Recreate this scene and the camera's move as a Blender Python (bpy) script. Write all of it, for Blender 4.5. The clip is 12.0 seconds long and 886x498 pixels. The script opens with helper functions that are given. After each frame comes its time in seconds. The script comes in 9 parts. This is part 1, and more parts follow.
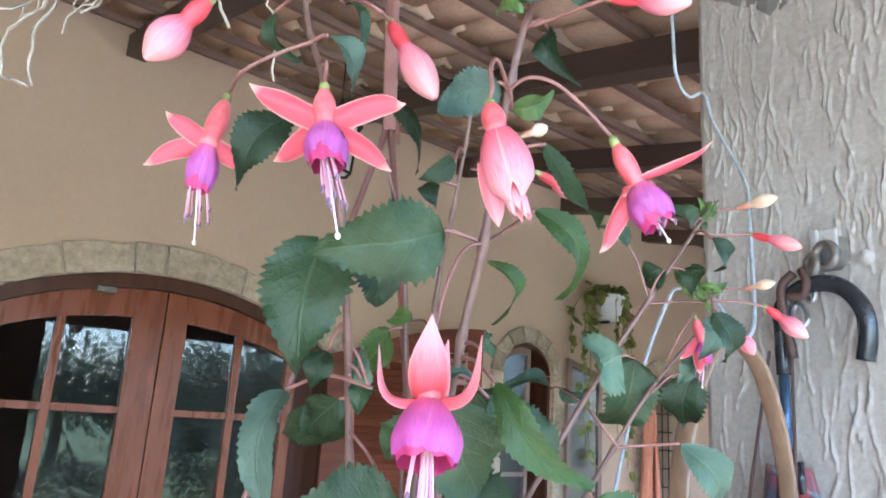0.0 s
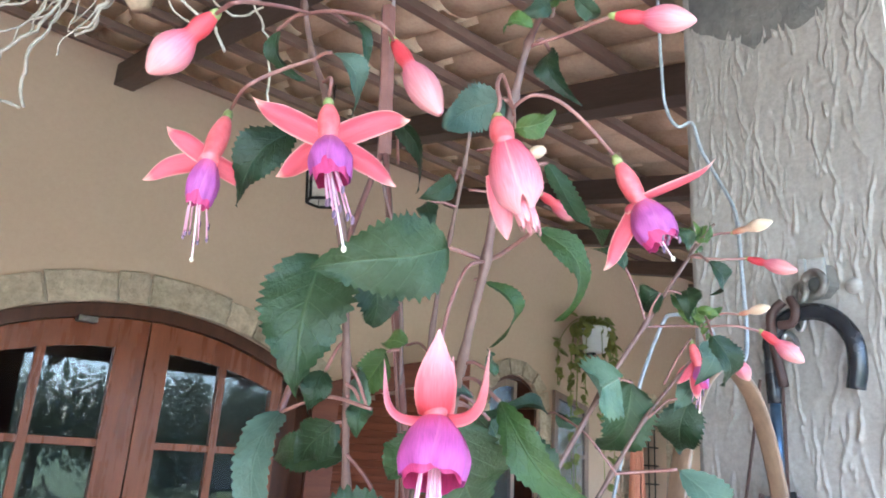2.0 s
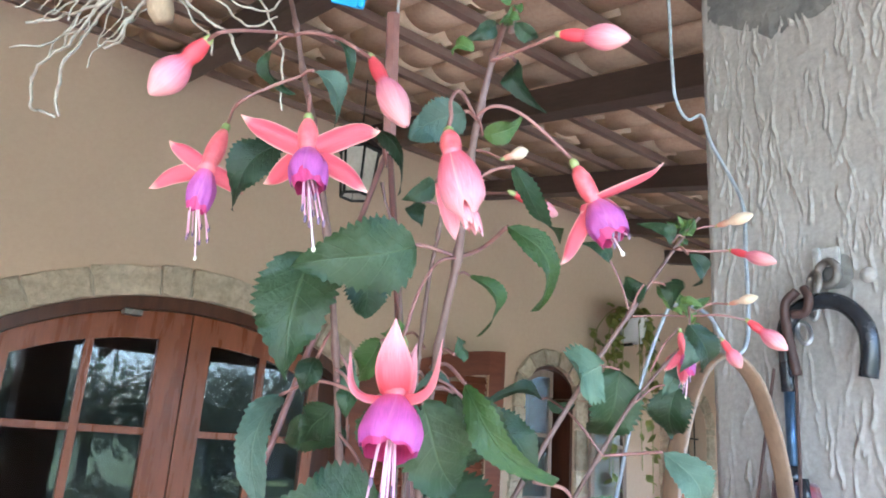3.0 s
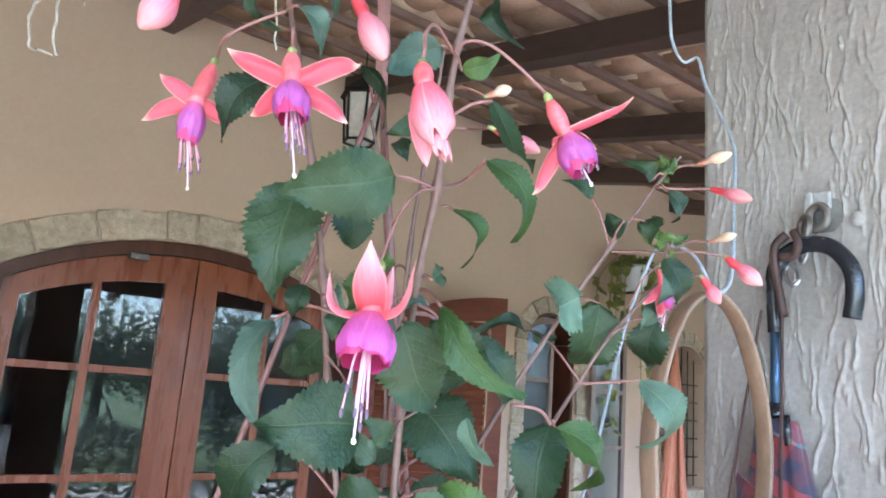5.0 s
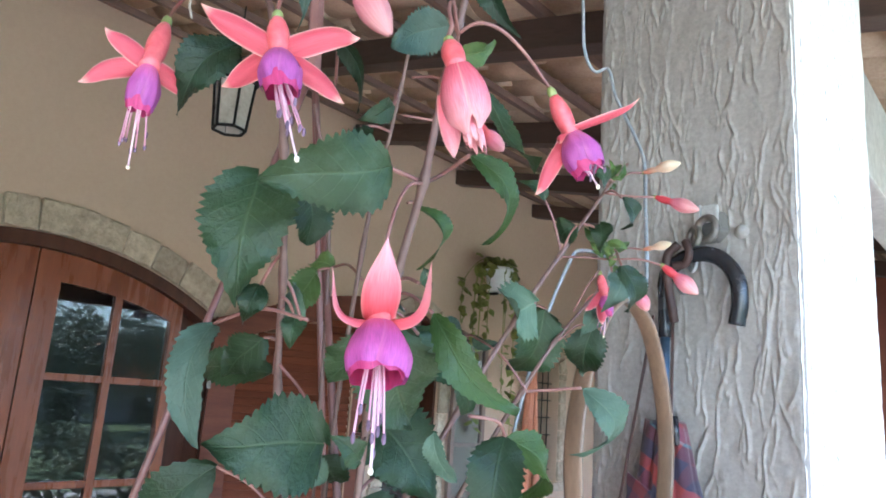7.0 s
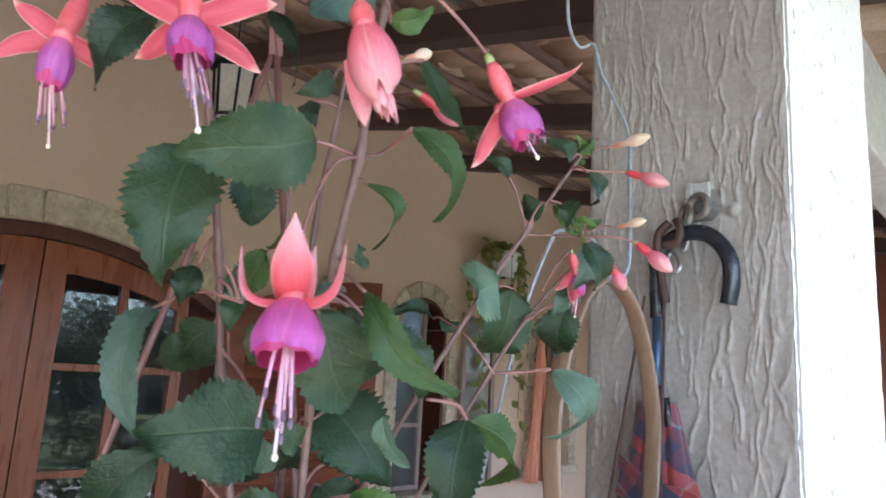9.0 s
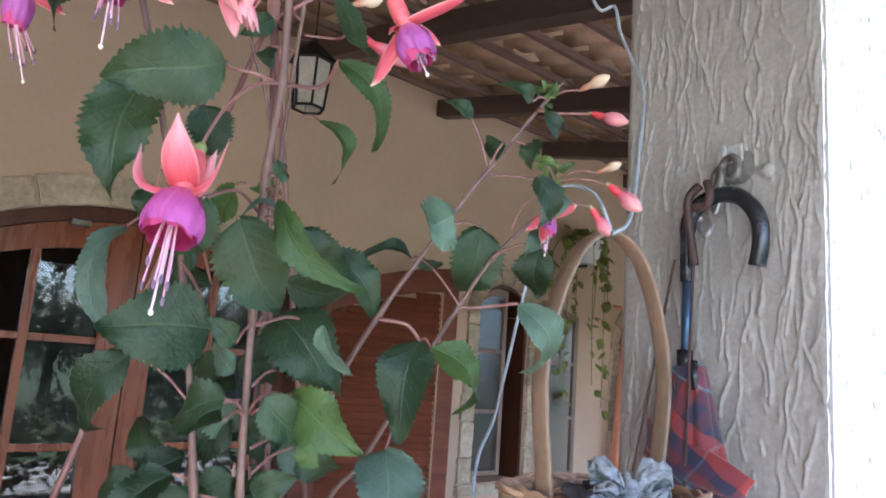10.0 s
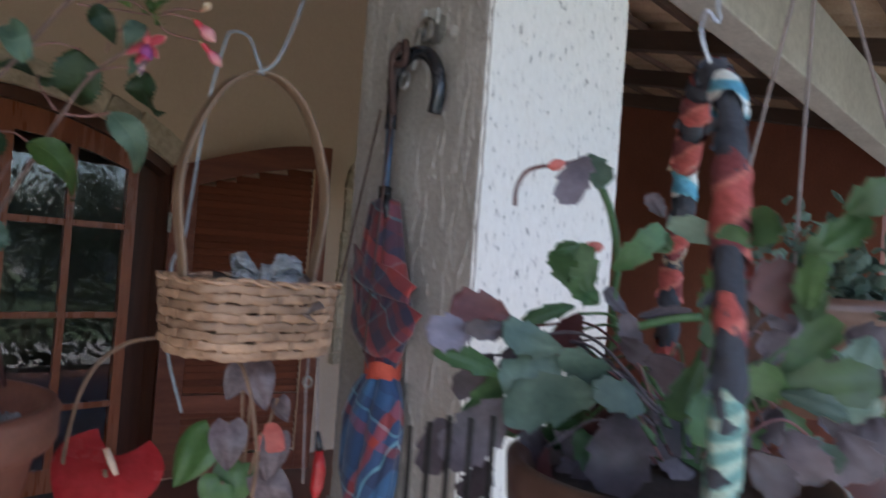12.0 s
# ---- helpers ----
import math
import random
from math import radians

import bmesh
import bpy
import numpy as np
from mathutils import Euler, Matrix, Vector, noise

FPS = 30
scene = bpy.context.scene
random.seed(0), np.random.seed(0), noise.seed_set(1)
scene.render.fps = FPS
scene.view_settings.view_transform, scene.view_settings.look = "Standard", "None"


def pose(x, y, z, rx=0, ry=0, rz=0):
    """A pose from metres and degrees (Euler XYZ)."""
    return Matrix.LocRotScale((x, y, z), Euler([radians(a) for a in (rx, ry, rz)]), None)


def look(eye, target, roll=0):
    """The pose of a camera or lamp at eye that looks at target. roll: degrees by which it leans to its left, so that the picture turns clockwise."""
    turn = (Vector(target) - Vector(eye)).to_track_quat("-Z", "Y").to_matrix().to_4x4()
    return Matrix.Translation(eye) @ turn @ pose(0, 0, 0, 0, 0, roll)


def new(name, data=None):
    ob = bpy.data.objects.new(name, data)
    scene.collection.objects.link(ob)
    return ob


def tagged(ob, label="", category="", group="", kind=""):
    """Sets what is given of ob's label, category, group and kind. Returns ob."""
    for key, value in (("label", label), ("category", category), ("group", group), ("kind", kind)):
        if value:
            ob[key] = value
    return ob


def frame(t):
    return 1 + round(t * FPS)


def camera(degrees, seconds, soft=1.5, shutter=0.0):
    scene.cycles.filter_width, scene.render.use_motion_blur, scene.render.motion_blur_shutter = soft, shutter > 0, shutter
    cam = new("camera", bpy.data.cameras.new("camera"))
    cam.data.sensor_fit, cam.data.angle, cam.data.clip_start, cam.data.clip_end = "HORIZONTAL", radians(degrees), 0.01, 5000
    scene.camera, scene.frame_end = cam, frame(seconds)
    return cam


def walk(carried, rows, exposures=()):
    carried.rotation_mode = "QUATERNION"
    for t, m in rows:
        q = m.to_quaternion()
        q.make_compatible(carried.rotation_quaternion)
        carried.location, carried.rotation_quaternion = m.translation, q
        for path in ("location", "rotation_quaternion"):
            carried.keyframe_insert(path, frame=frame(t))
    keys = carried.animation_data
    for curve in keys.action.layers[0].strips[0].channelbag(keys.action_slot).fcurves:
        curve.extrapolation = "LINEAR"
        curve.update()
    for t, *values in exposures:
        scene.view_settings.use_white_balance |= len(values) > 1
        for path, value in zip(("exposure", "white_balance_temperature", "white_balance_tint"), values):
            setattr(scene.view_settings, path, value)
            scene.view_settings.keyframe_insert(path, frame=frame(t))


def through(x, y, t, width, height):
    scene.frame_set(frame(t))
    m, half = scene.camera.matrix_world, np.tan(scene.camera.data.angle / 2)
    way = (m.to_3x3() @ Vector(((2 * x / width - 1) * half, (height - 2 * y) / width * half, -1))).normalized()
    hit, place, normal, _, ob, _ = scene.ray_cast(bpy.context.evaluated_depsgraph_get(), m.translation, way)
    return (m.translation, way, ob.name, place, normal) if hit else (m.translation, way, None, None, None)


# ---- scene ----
cam = camera(64.0, 12.0, soft=1.8, shutter=0.5)
PATH = [
    (0, (0.0005, -0.0000, 1.5504), (0.0006, 1.9429, 2.0249), 3.70),
    (0.5, (-0.0091, 0.0049, 1.5525), (0.0168, 1.9365, 2.0704), 3.61),
    (1, (-0.0155, 0.0085, 1.5507), (0.0368, 1.9298, 2.1038), 3.86),
    (1.5, (-0.0143, 0.0100, 1.5449), (0.0623, 1.9290, 2.1031), 3.30),
    (2, (-0.0067, 0.0044, 1.5446), (0.0289, 1.9231, 2.1078), 3.69),
    (2.5, (0.0076, -0.0068, 1.5443), (-0.0029, 1.9130, 2.1048), 3.81),
    (3, (0.0244, -0.0271, 1.5406), (-0.0481, 1.8992, 2.0735), 3.96),
    (3.5, (0.0401, -0.0576, 1.5336), (-0.0802, 1.8833, 2.0008), 4.73),
    (5.5, (0.0381, -0.0311, 1.5267), (-0.0010, 1.9307, 1.9137), 4.17),
    (6, (0.0208, -0.0190, 1.5251), (0.0447, 1.9440, 1.9074), 3.98),
    (6.5, (-0.0015, -0.0124, 1.5298), (0.1457, 1.9409, 1.9332), 3.85),
    (7, (-0.0212, -0.0066, 1.5313), (0.2891, 1.9253, 1.9455), 4.02),
    (9, (0.0142, 0.0020, 1.5321), (0.2991, 1.9462, 1.9051), 3.23),
    (9.5, (0.0662, -0.0209, 1.5144), (0.1829, 1.9430, 1.8741), 4.19),
    (10, (0.1029, -0.0317, 1.4929), (0.1334, 1.9395, 1.8299), 4.25),
    (10.5, (0.1320, -0.0712, 1.4801), (0.1324, 1.9068, 1.7758), 3.96),
    (11, (0.2026, -0.1212, 1.4542), (0.2982, 1.8649, 1.6694), 4.56),
    (11.5, (0.2917, -0.1868, 1.4407), (0.5078, 1.7971, 1.5739), 4.87),
    (12, (0.3953, -0.2127, 1.4245), (0.6818, 1.7661, 1.4702), 4.20),
]
EXPOSURES = [(0.0, 3.37, 5130, 9), (6.0, 3.36, 5100, 8), (7.0, 3.07, 5110, 8), (9.0, 2.75, 5400, 11), (9.5, 2.75, 5400, 13.5), (10.5, 2.82, 5410, 14), (11.0, 2.75, 5380, 12.5), (11.5, 2.03, 5600, 13), (12.0, 1.41, 5680, 14)]
walk(cam, [(t, look(eye, target, roll)) for t, eye, target, roll in PATH], EXPOSURES)

# ---- light: bright hazy sky over the garden behind the camera ----
SUN_AZ, SUN_EL = 182.0, 47.0
world = bpy.data.worlds.new("sky")
scene.world = world
world.use_nodes = True
_nt = world.node_tree
_sky = _nt.nodes.new("ShaderNodeTexSky")
_sky.sky_type, _sky.sun_disc = "NISHITA", False
_sky.sun_elevation, _sky.sun_rotation = radians(SUN_EL), radians(SUN_AZ)
_sky.air_density, _sky.dust_density, _sky.ozone_density = 1.0, 1.5, 1.0
_bg = next(n for n in _nt.nodes if n.type == "BACKGROUND")
_bg.inputs["Strength"].default_value = 0.15
_nt.links.new(_sky.outputs["Color"], _bg.inputs["Color"])
sun = new("sun", bpy.data.lights.new("sun", "SUN"))
sun.data.energy, sun.data.angle, sun.data.color = 4.0, radians(8), (1.0, 0.95, 0.88)
_az, _el = radians(SUN_AZ), radians(SUN_EL)
sun.matrix_world = look((0, 0, 0), (-math.sin(_az) * math.cos(_el), -math.cos(_az) * math.cos(_el), -math.sin(_el)))


# ---- materials ----
def node(nt, kind, **values):
    n = nt.nodes.new(kind)
    for key, value in values.items():
        n.inputs[key.replace("_", " ")].default_value = value
    return n


def ramp(nt, fac, stops):
    r = nt.nodes.new("ShaderNodeValToRGB")
    nt.links.new(fac, r.inputs["Fac"])
    e = r.color_ramp.elements
    for k, (pos, col) in enumerate(stops):
        s = e[k] if k < 2 else e.new(pos)
        s.position, s.color = pos, (*col, 1)
    return r.outputs["Color"]


def surface(name, a, b, scale=8.0, stretch=(1, 1, 1), rough=0.6, bump=0.2, fine=60.0, metal=0.0, depth=0.01, c=None,
            random_tint=0.0, bpos=0.68, cpos=0.8, spec=0.5, subsurface=0.0, transmit=0.0, sheen=0.0, grain_mix=0.35):
    """A two-scale procedural surface: colours a and b mixed by large noise, fine grain on top, and relief."""
    m = bpy.data.materials.new(name)
    m.use_nodes = True
    nt = m.node_tree
    bsdf = next(n for n in nt.nodes if n.type == "BSDF_PRINCIPLED")
    co = nt.nodes.new("ShaderNodeTexCoord")
    mp = nt.nodes.new("ShaderNodeMapping")
    mp.inputs["Scale"].default_value = stretch
    nt.links.new(co.outputs["Object"], mp.inputs["Vector"])
    big = node(nt, "ShaderNodeTexNoise", Scale=scale, Detail=5.0, Roughness=0.6)
    small = node(nt, "ShaderNodeTexNoise", Scale=fine, Detail=4.0, Roughness=0.65)
    for n in (big, small):
        nt.links.new(mp.outputs["Vector"], n.inputs["Vector"])
    stops = [(0.32, a), (bpos, b)] + ([(cpos, c)] if c else [])
    col = ramp(nt, big.outputs["Fac"], stops)
    grain = nt.nodes.new("ShaderNodeMix")
    grain.data_type, grain.blend_type = "RGBA", "OVERLAY"
    grain.inputs["Factor"].default_value = grain_mix
    nt.links.new(col, grain.inputs["A"])
    nt.links.new(small.outputs["Fac"], grain.inputs["B"])
    out = grain.outputs["Result"]
    if random_tint:
        info = nt.nodes.new("ShaderNodeObjectInfo")
        mul = node(nt, "ShaderNodeMath")
        mul.operation = "MULTIPLY_ADD"
        mul.inputs[1].default_value, mul.inputs[2].default_value = 2 * random_tint, 1 - random_tint
        nt.links.new(info.outputs["Random"], mul.inputs[0])
        hsv = nt.nodes.new("ShaderNodeHueSaturation")
        nt.links.new(mul.outputs[0], hsv.inputs["Value"])
        nt.links.new(out, hsv.inputs["Color"])
        out = hsv.outputs["Color"]
    nt.links.new(out, bsdf.inputs["Base Color"])
    bsdf.inputs["Metallic"].default_value = metal
    bsdf.inputs["Specular IOR Level"].default_value = spec
    rr = nt.nodes.new("ShaderNodeMapRange")
    rr.inputs["To Min"].default_value, rr.inputs["To Max"].default_value = max(0.02, rough - 0.12), min(1.0, rough + 0.12)
    nt.links.new(big.outputs["Fac"], rr.inputs["Value"])
    nt.links.new(rr.outputs["Result"], bsdf.inputs["Roughness"])
    if subsurface:
        bsdf.inputs["Subsurface Weight"].default_value = subsurface
        bsdf.inputs["Subsurface Radius"].default_value = (0.004, 0.002, 0.002)
    if sheen:
        bsdf.inputs["Sheen Weight"].default_value = sheen
    if bump:
        bp = node(nt, "ShaderNodeBump", Strength=bump, Distance=depth)
        nt.links.new(small.outputs["Fac"], bp.inputs["Height"])
        nt.links.new(bp.outputs["Normal"], bsdf.inputs["Normal"])
    if transmit:
        tr = nt.nodes.new("ShaderNodeBsdfTranslucent")
        nt.links.new(out, tr.inputs["Color"])
        mx = nt.nodes.new("ShaderNodeMixShader")
        mx.inputs["Fac"].default_value = transmit
        sink = next(n for n in nt.nodes if n.type == "OUTPUT_MATERIAL")
        nt.links.new(bsdf.outputs[0], mx.inputs[1])
        nt.links.new(tr.outputs[0], mx.inputs[2])
        nt.links.new(mx.outputs[0], sink.inputs["Surface"])
    return m


PLASTER = surface("ochre_plaster", (0.585, 0.432, 0.308), (0.635, 0.472, 0.338), scale=1.2, rough=0.85, bump=0.10, fine=40, c=(0.545, 0.40, 0.285), grain_mix=0.10)
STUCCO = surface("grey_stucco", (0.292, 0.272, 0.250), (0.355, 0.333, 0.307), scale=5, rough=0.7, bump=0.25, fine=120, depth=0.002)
# the dark third colour paints the shade of small pits as specks
STUCCO_WHITE = surface("white_stucco_pit_shade", (0.84, 0.825, 0.79), (0.79, 0.775, 0.745), scale=105, stretch=(1, 1, 0.42), rough=0.85, bump=0.6, fine=130, depth=0.004, c=(0.22, 0.21, 0.21), bpos=0.60, cpos=0.69)
DARKGREY = surface("dark_grey_rough", (0.10, 0.10, 0.10), (0.19, 0.18, 0.16), scale=9, rough=0.9, bump=0.4)
DARKWOOD = surface("dark_beam_wood", (0.060, 0.039, 0.030), (0.115, 0.074, 0.055), scale=4, stretch=(1, 0.2, 1), rough=0.6, bump=0.3)
LATH = surface("lath_wood", (0.15, 0.095, 0.07), (0.22, 0.145, 0.11), scale=5, stretch=(0.2, 1, 1), rough=0.7, bump=0.3)
TILE = surface("clay_tile", (0.54, 0.40, 0.26), (0.68, 0.53, 0.36), scale=7, rough=0.85, bump=0.3, random_tint=0.18)
DOORWOOD = surface("red_brown_wood", (0.165, 0.044, 0.018), (0.255, 0.080, 0.033), scale=3, stretch=(6, 6, 0.6), rough=0.28, bump=0.12, fine=40)
FRAMEWOOD = surface("dark_frame_wood", (0.055, 0.018, 0.010), (0.095, 0.034, 0.018), scale=3, stretch=(6, 6, 0.6), rough=0.35, bump=0.12, fine=40)
EDGEWOOD = surface("golden_edge_wood", (0.30, 0.17, 0.095), (0.42, 0.26, 0.15), scale=4, stretch=(6, 6, 0.6), rough=0.5, bump=0.12, fine=40)
SHUTTERWOOD = surface("shutter_wood", (0.112, 0.031, 0.016), (0.188, 0.059, 0.030), scale=3, stretch=(0.6, 6, 6), rough=0.5, bump=0.12, fine=40, random_tint=0.2, spec=0.25)
STONE = surface("pale_stone", (0.40, 0.32, 0.22), (0.60, 0.51, 0.38), scale=14, rough=0.9, bump=0.7, fine=35, depth=0.02, random_tint=0.24)
MORTAR = surface("mortar", (0.40, 0.34, 0.26), (0.48, 0.41, 0.31), scale=9, rough=0.95, bump=0.4)
FLOORM = surface("red_floor_tile", (0.19, 0.076, 0.050), (0.25, 0.108, 0.072), scale=3, rough=0.5, bump=0.1)
# the unlit room's shade is put into this dark colour
ROOMDARK = surface("room_plaster_shade", (0.06, 0.048, 0.038), (0.09, 0.072, 0.055), scale=2, rough=0.9, bump=0.1)
REDWALL = surface("red_brown_plaster", (0.20, 0.068, 0.042), (0.26, 0.095, 0.06), scale=1.5, rough=0.9, bump=0.2)
BEAMWHITE = surface("painted_beam", (0.42, 0.40, 0.37), (0.52, 0.50, 0.46), scale=4, rough=0.85, bump=0.3, fine=40)
GRASSM = surface("garden_grass", (0.05, 0.085, 0.025), (0.09, 0.12, 0.04), scale=0.6, rough=0.95, bump=0.5, fine=8)
IRON = surface("black_iron", (0.02, 0.02, 0.02), (0.04, 0.038, 0.036), scale=20, rough=0.55, bump=0.2, metal=0.6)
STEEL = surface("galvanised_steel", (0.36, 0.37, 0.38), (0.52, 0.53, 0.54), scale=30, rough=0.4, bump=0.1, metal=0.9)
WIREM = surface("galvanised_wire", (0.24, 0.27, 0.30), (0.38, 0.415, 0.45), scale=120, rough=0.45, bump=0.4, fine=400, metal=0.25, depth=0.001)
RUST = surface("old_steel_chain", (0.17, 0.15, 0.13), (0.30, 0.28, 0.26), scale=50, rough=0.55, bump=0.3, metal=0.7)
FROST = surface("milky_lamp_glass", (0.55, 0.50, 0.42), (0.65, 0.60, 0.52), scale=12, rough=0.3, bump=0.1)


def glass_mat(name, tint=(1, 1, 1), rough=0.0, ripple=0.0, ior=1.57):
    """Clear pane: mirror reflection by the angle of view, and a tinted clear view through."""
    m = bpy.data.materials.new(name)
    m.use_nodes = True
    nt = m.node_tree
    b = next(n for n in nt.nodes if n.type == "BSDF_PRINCIPLED")
    b.inputs["Base Color"].default_value = (*tint, 1)
    b.inputs["Transmission Weight"].default_value = 1.0
    b.inputs["Roughness"].default_value = rough
    b.inputs["IOR"].default_value = ior
    b.inputs["Specular IOR Level"].default_value = 1.0
    if ripple:
        co = nt.nodes.new("ShaderNodeTexCoord")
        n = node(nt, "ShaderNodeTexNoise", Scale=ripple, Detail=2.0)
        nt.links.new(co.outputs["Object"], n.inputs["Vector"])
        bp = node(nt, "ShaderNodeBump", Strength=1.0, Distance=0.10 / ripple)
        nt.links.new(n.outputs["Fac"], bp.inputs["Height"])
        nt.links.new(bp.outputs["Normal"], b.inputs["Normal"])
    return m


GLASS = glass_mat("window_glass", (0.8, 0.82, 0.82))
RIPPLED = glass_mat("rippled_glass", (0.62, 0.68, 0.74), 0.0, 30.0, 1.78)


# ---- mesh helpers ----
def mesh_of(bm, name, mat, smooth=False):
    bmesh.ops.recalc_face_normals(bm, faces=bm.faces)
    me = bpy.data.meshes.new(name)
    bm.to_mesh(me)
    bm.free()
    for m in (mat if isinstance(mat, (list, tuple)) else [mat]):
        me.materials.append(m)
    if smooth:
        me.polygons.foreach_set("use_smooth", [True] * len(me.polygons))
    return me


def part(name, bm, mat, parent=None, label="", smooth=False, m=None):
    """Links a bmesh as one mesh object, under a thing or a part; its coordinates are the parent's."""
    ob = new(name, mesh_of(bm, name, mat, smooth))
    if parent:
        ob.parent = parent
    if m is not None:
        ob.matrix_basis = m
    if label:
        ob["label"] = label
    return ob


def share(name, me, parent, m, label=""):
    ob = new(name, me)
    ob.parent = parent
    ob.matrix_basis = m
    if label:
        ob["label"] = label
    return ob


def root(name, m, label, category, group="", kind=""):
    ob = new(name)
    ob.empty_display_size = 0.05
    ob.matrix_basis = m
    return tagged(ob, label, category, group, kind)


def box(bm, x0, x1, y0, y1, z0, z1, bevel=0.0):
    r = bmesh.ops.create_cube(bm, size=1.0)
    vs = r["verts"]
    for v in vs:
        v.co = Vector(((x0 + x1) / 2 + v.co.x * (x1 - x0), (y0 + y1) / 2 + v.co.y * (y1 - y0), (z0 + z1) / 2 + v.co.z * (z1 - z0)))
    if bevel:
        es = list({e for v in vs for e in v.link_edges})
        bmesh.ops.bevel(bm, geom=es, offset=bevel, segments=2, affect="EDGES", profile=0.6)
    return bm


def boxbm(*a, **k):
    return box(bmesh.new(), *a, **k)


def tube(bm, pts, radii, sides=8, cap=True):
    """A round tube along points; radii: one number or one a point."""
    pts = [Vector(p) for p in pts]
    if not isinstance(radii, (list, tuple)):
        radii = [radii] * len(pts)
    rings, up = [], None
    for k, p in enumerate(pts):
        d = (pts[min(k + 1, len(pts) - 1)] - pts[max(k - 1, 0)]).normalized()
        if up is None:
            up = d.orthogonal().normalized()
        up = (up - d * up.dot(d)).normalized()
        side = d.cross(up)
        rings.append([bm.verts.new(p + radii[k] * (math.cos(a) * up + math.sin(a) * side)) for a in (2 * math.pi * s / sides for s in range(sides))])
    for r0, r1 in zip(rings, rings[1:]):
        for s in range(sides):
            bm.faces.new((r0[s], r0[(s + 1) % sides], r1[(s + 1) % sides], r1[s]))
    if cap:
        bm.faces.new(rings[0][::-1])
        bm.faces.new(rings[-1])
    return bm


def spline(pts, n=8):
    """Points along a smooth curve through the given ones."""
    p = [Vector(q) for q in pts]
    p = [2 * p[0] - p[1]] + p + [2 * p[-1] - p[-2]]
    out = []
    for k in range(1, len(p) - 2):
        for s in range(n):
            t = s / n
            a, b, c, d = p[k - 1 : k + 3]
            out.append(0.5 * ((2 * b) + (c - a) * t + (2 * a - 5 * b + 4 * c - d) * t * t + (3 * b - a - 3 * c + d) * t ** 3))
    return out + [p[-2]]


def lathe(bm, profile, sides=32):
    """A turned shape round z from (radius, height) pairs."""
    rings = [[bm.verts.new((r * math.cos(a), r * math.sin(a), z)) for a in (2 * math.pi * s / sides for s in range(sides))] for r, z in profile]
    for r0, r1 in zip(rings, rings[1:]):
        for s in range(sides):
            bm.faces.new((r0[s], r0[(s + 1) % sides], r1[(s + 1) % sides], r1[s]))
    return bm


def extrude_poly(bm, pts, y0, y1):
    """A polygon in x, z made solid between y0 and y1."""
    a = [bm.verts.new((x, y0, z)) for x, z in pts]
    b = [bm.verts.new((x, y1, z)) for x, z in pts]
    n = len(pts)
    bm.faces.new(a)
    bm.faces.new(b[::-1])
    for k in range(n):
        bm.faces.new((a[k], b[k], b[(k + 1) % n], a[(k + 1) % n]))
    return bm


# ---- the house: x runs along the veranda wall, y from the garden towards it ----
HOUSE = pose(0, 0, 0, 0, 0, 40)
WALL_Y = 3.66
DOOR_L, DOOR_R, DOOR_C = 0.30, 2.24, 1.27
SPRING, CROWN = 1.90, 2.19
_half = (DOOR_R - DOOR_L) / 2
_rise = CROWN - SPRING
ARCH_R = (_half ** 2 + _rise ** 2) / (2 * _rise)
ARCH_Z = CROWN - ARCH_R


def arch_z(x, extra=0.0):
    """Height of the door's arch over x."""
    d = min(abs(x - DOOR_C), ARCH_R)
    return ARCH_Z + math.sqrt(max((ARCH_R + extra) ** 2 - d * d, 0))


def wall_with_openings(bm, x0, x1, z1, y0, y1, holes):
    """Wall slab made of columns; each hole is (left, right, sill, top function)."""
    cuts = {x0, x1}
    for l, r, _, _ in holes:
        cuts |= {l + (r - l) * k / 24 for k in range(25)}
    cuts = sorted(cuts)
    for a, b in zip(cuts, cuts[1:]):
        mid = (a + b) / 2
        hole = next((h for h in holes if h[0] < mid < h[1]), None)
        if not hole:
            extrude_poly(bm, [(a, 0), (b, 0), (b, z1), (a, z1)], y0, y1)
        else:
            l, r, sill, top = hole
            extrude_poly(bm, [(a, top(a)), (b, top(b)), (b, z1), (a, z1)], y0, y1)
            if sill > 0:
                extrude_poly(bm, [(a, 0), (b, 0), (b, sill), (a, sill)], y0, y1)
    bmesh.ops.remove_doubles(bm, verts=bm.verts, dist=0.0005)
    inner = [f for f in bm.faces if abs(f.normal.x) > 0.99 and not any(abs(f.calc_center_median().x - e) < 0.002 for h in holes for e in h[:2]) and x0 + 0.01 < f.calc_center_median().x < x1 - 0.01]
    bmesh.ops.delete(bm, geom=inner, context="FACES_ONLY")
    return bm


WIN_L, WIN_R, WIN_SPRING = 3.70, 4.25, 1.94
WIN_C, WIN_RAD = (WIN_L + WIN_R) / 2, (WIN_R - WIN_L) / 2
FAR_L, FAR_R, FAR_SPRING = 5.45, 6.05, 1.85


def win_top(x):
    return WIN_SPRING + math.sqrt(max(WIN_RAD ** 2 - (x - WIN_C) ** 2, 0)) * 0.85


def far_top(x):
    h = (FAR_R - FAR_L) / 2
    return FAR_SPRING + math.sqrt(max(h * h - (x - (FAR_L + FAR_R) / 2) ** 2, 0)) * 0.8


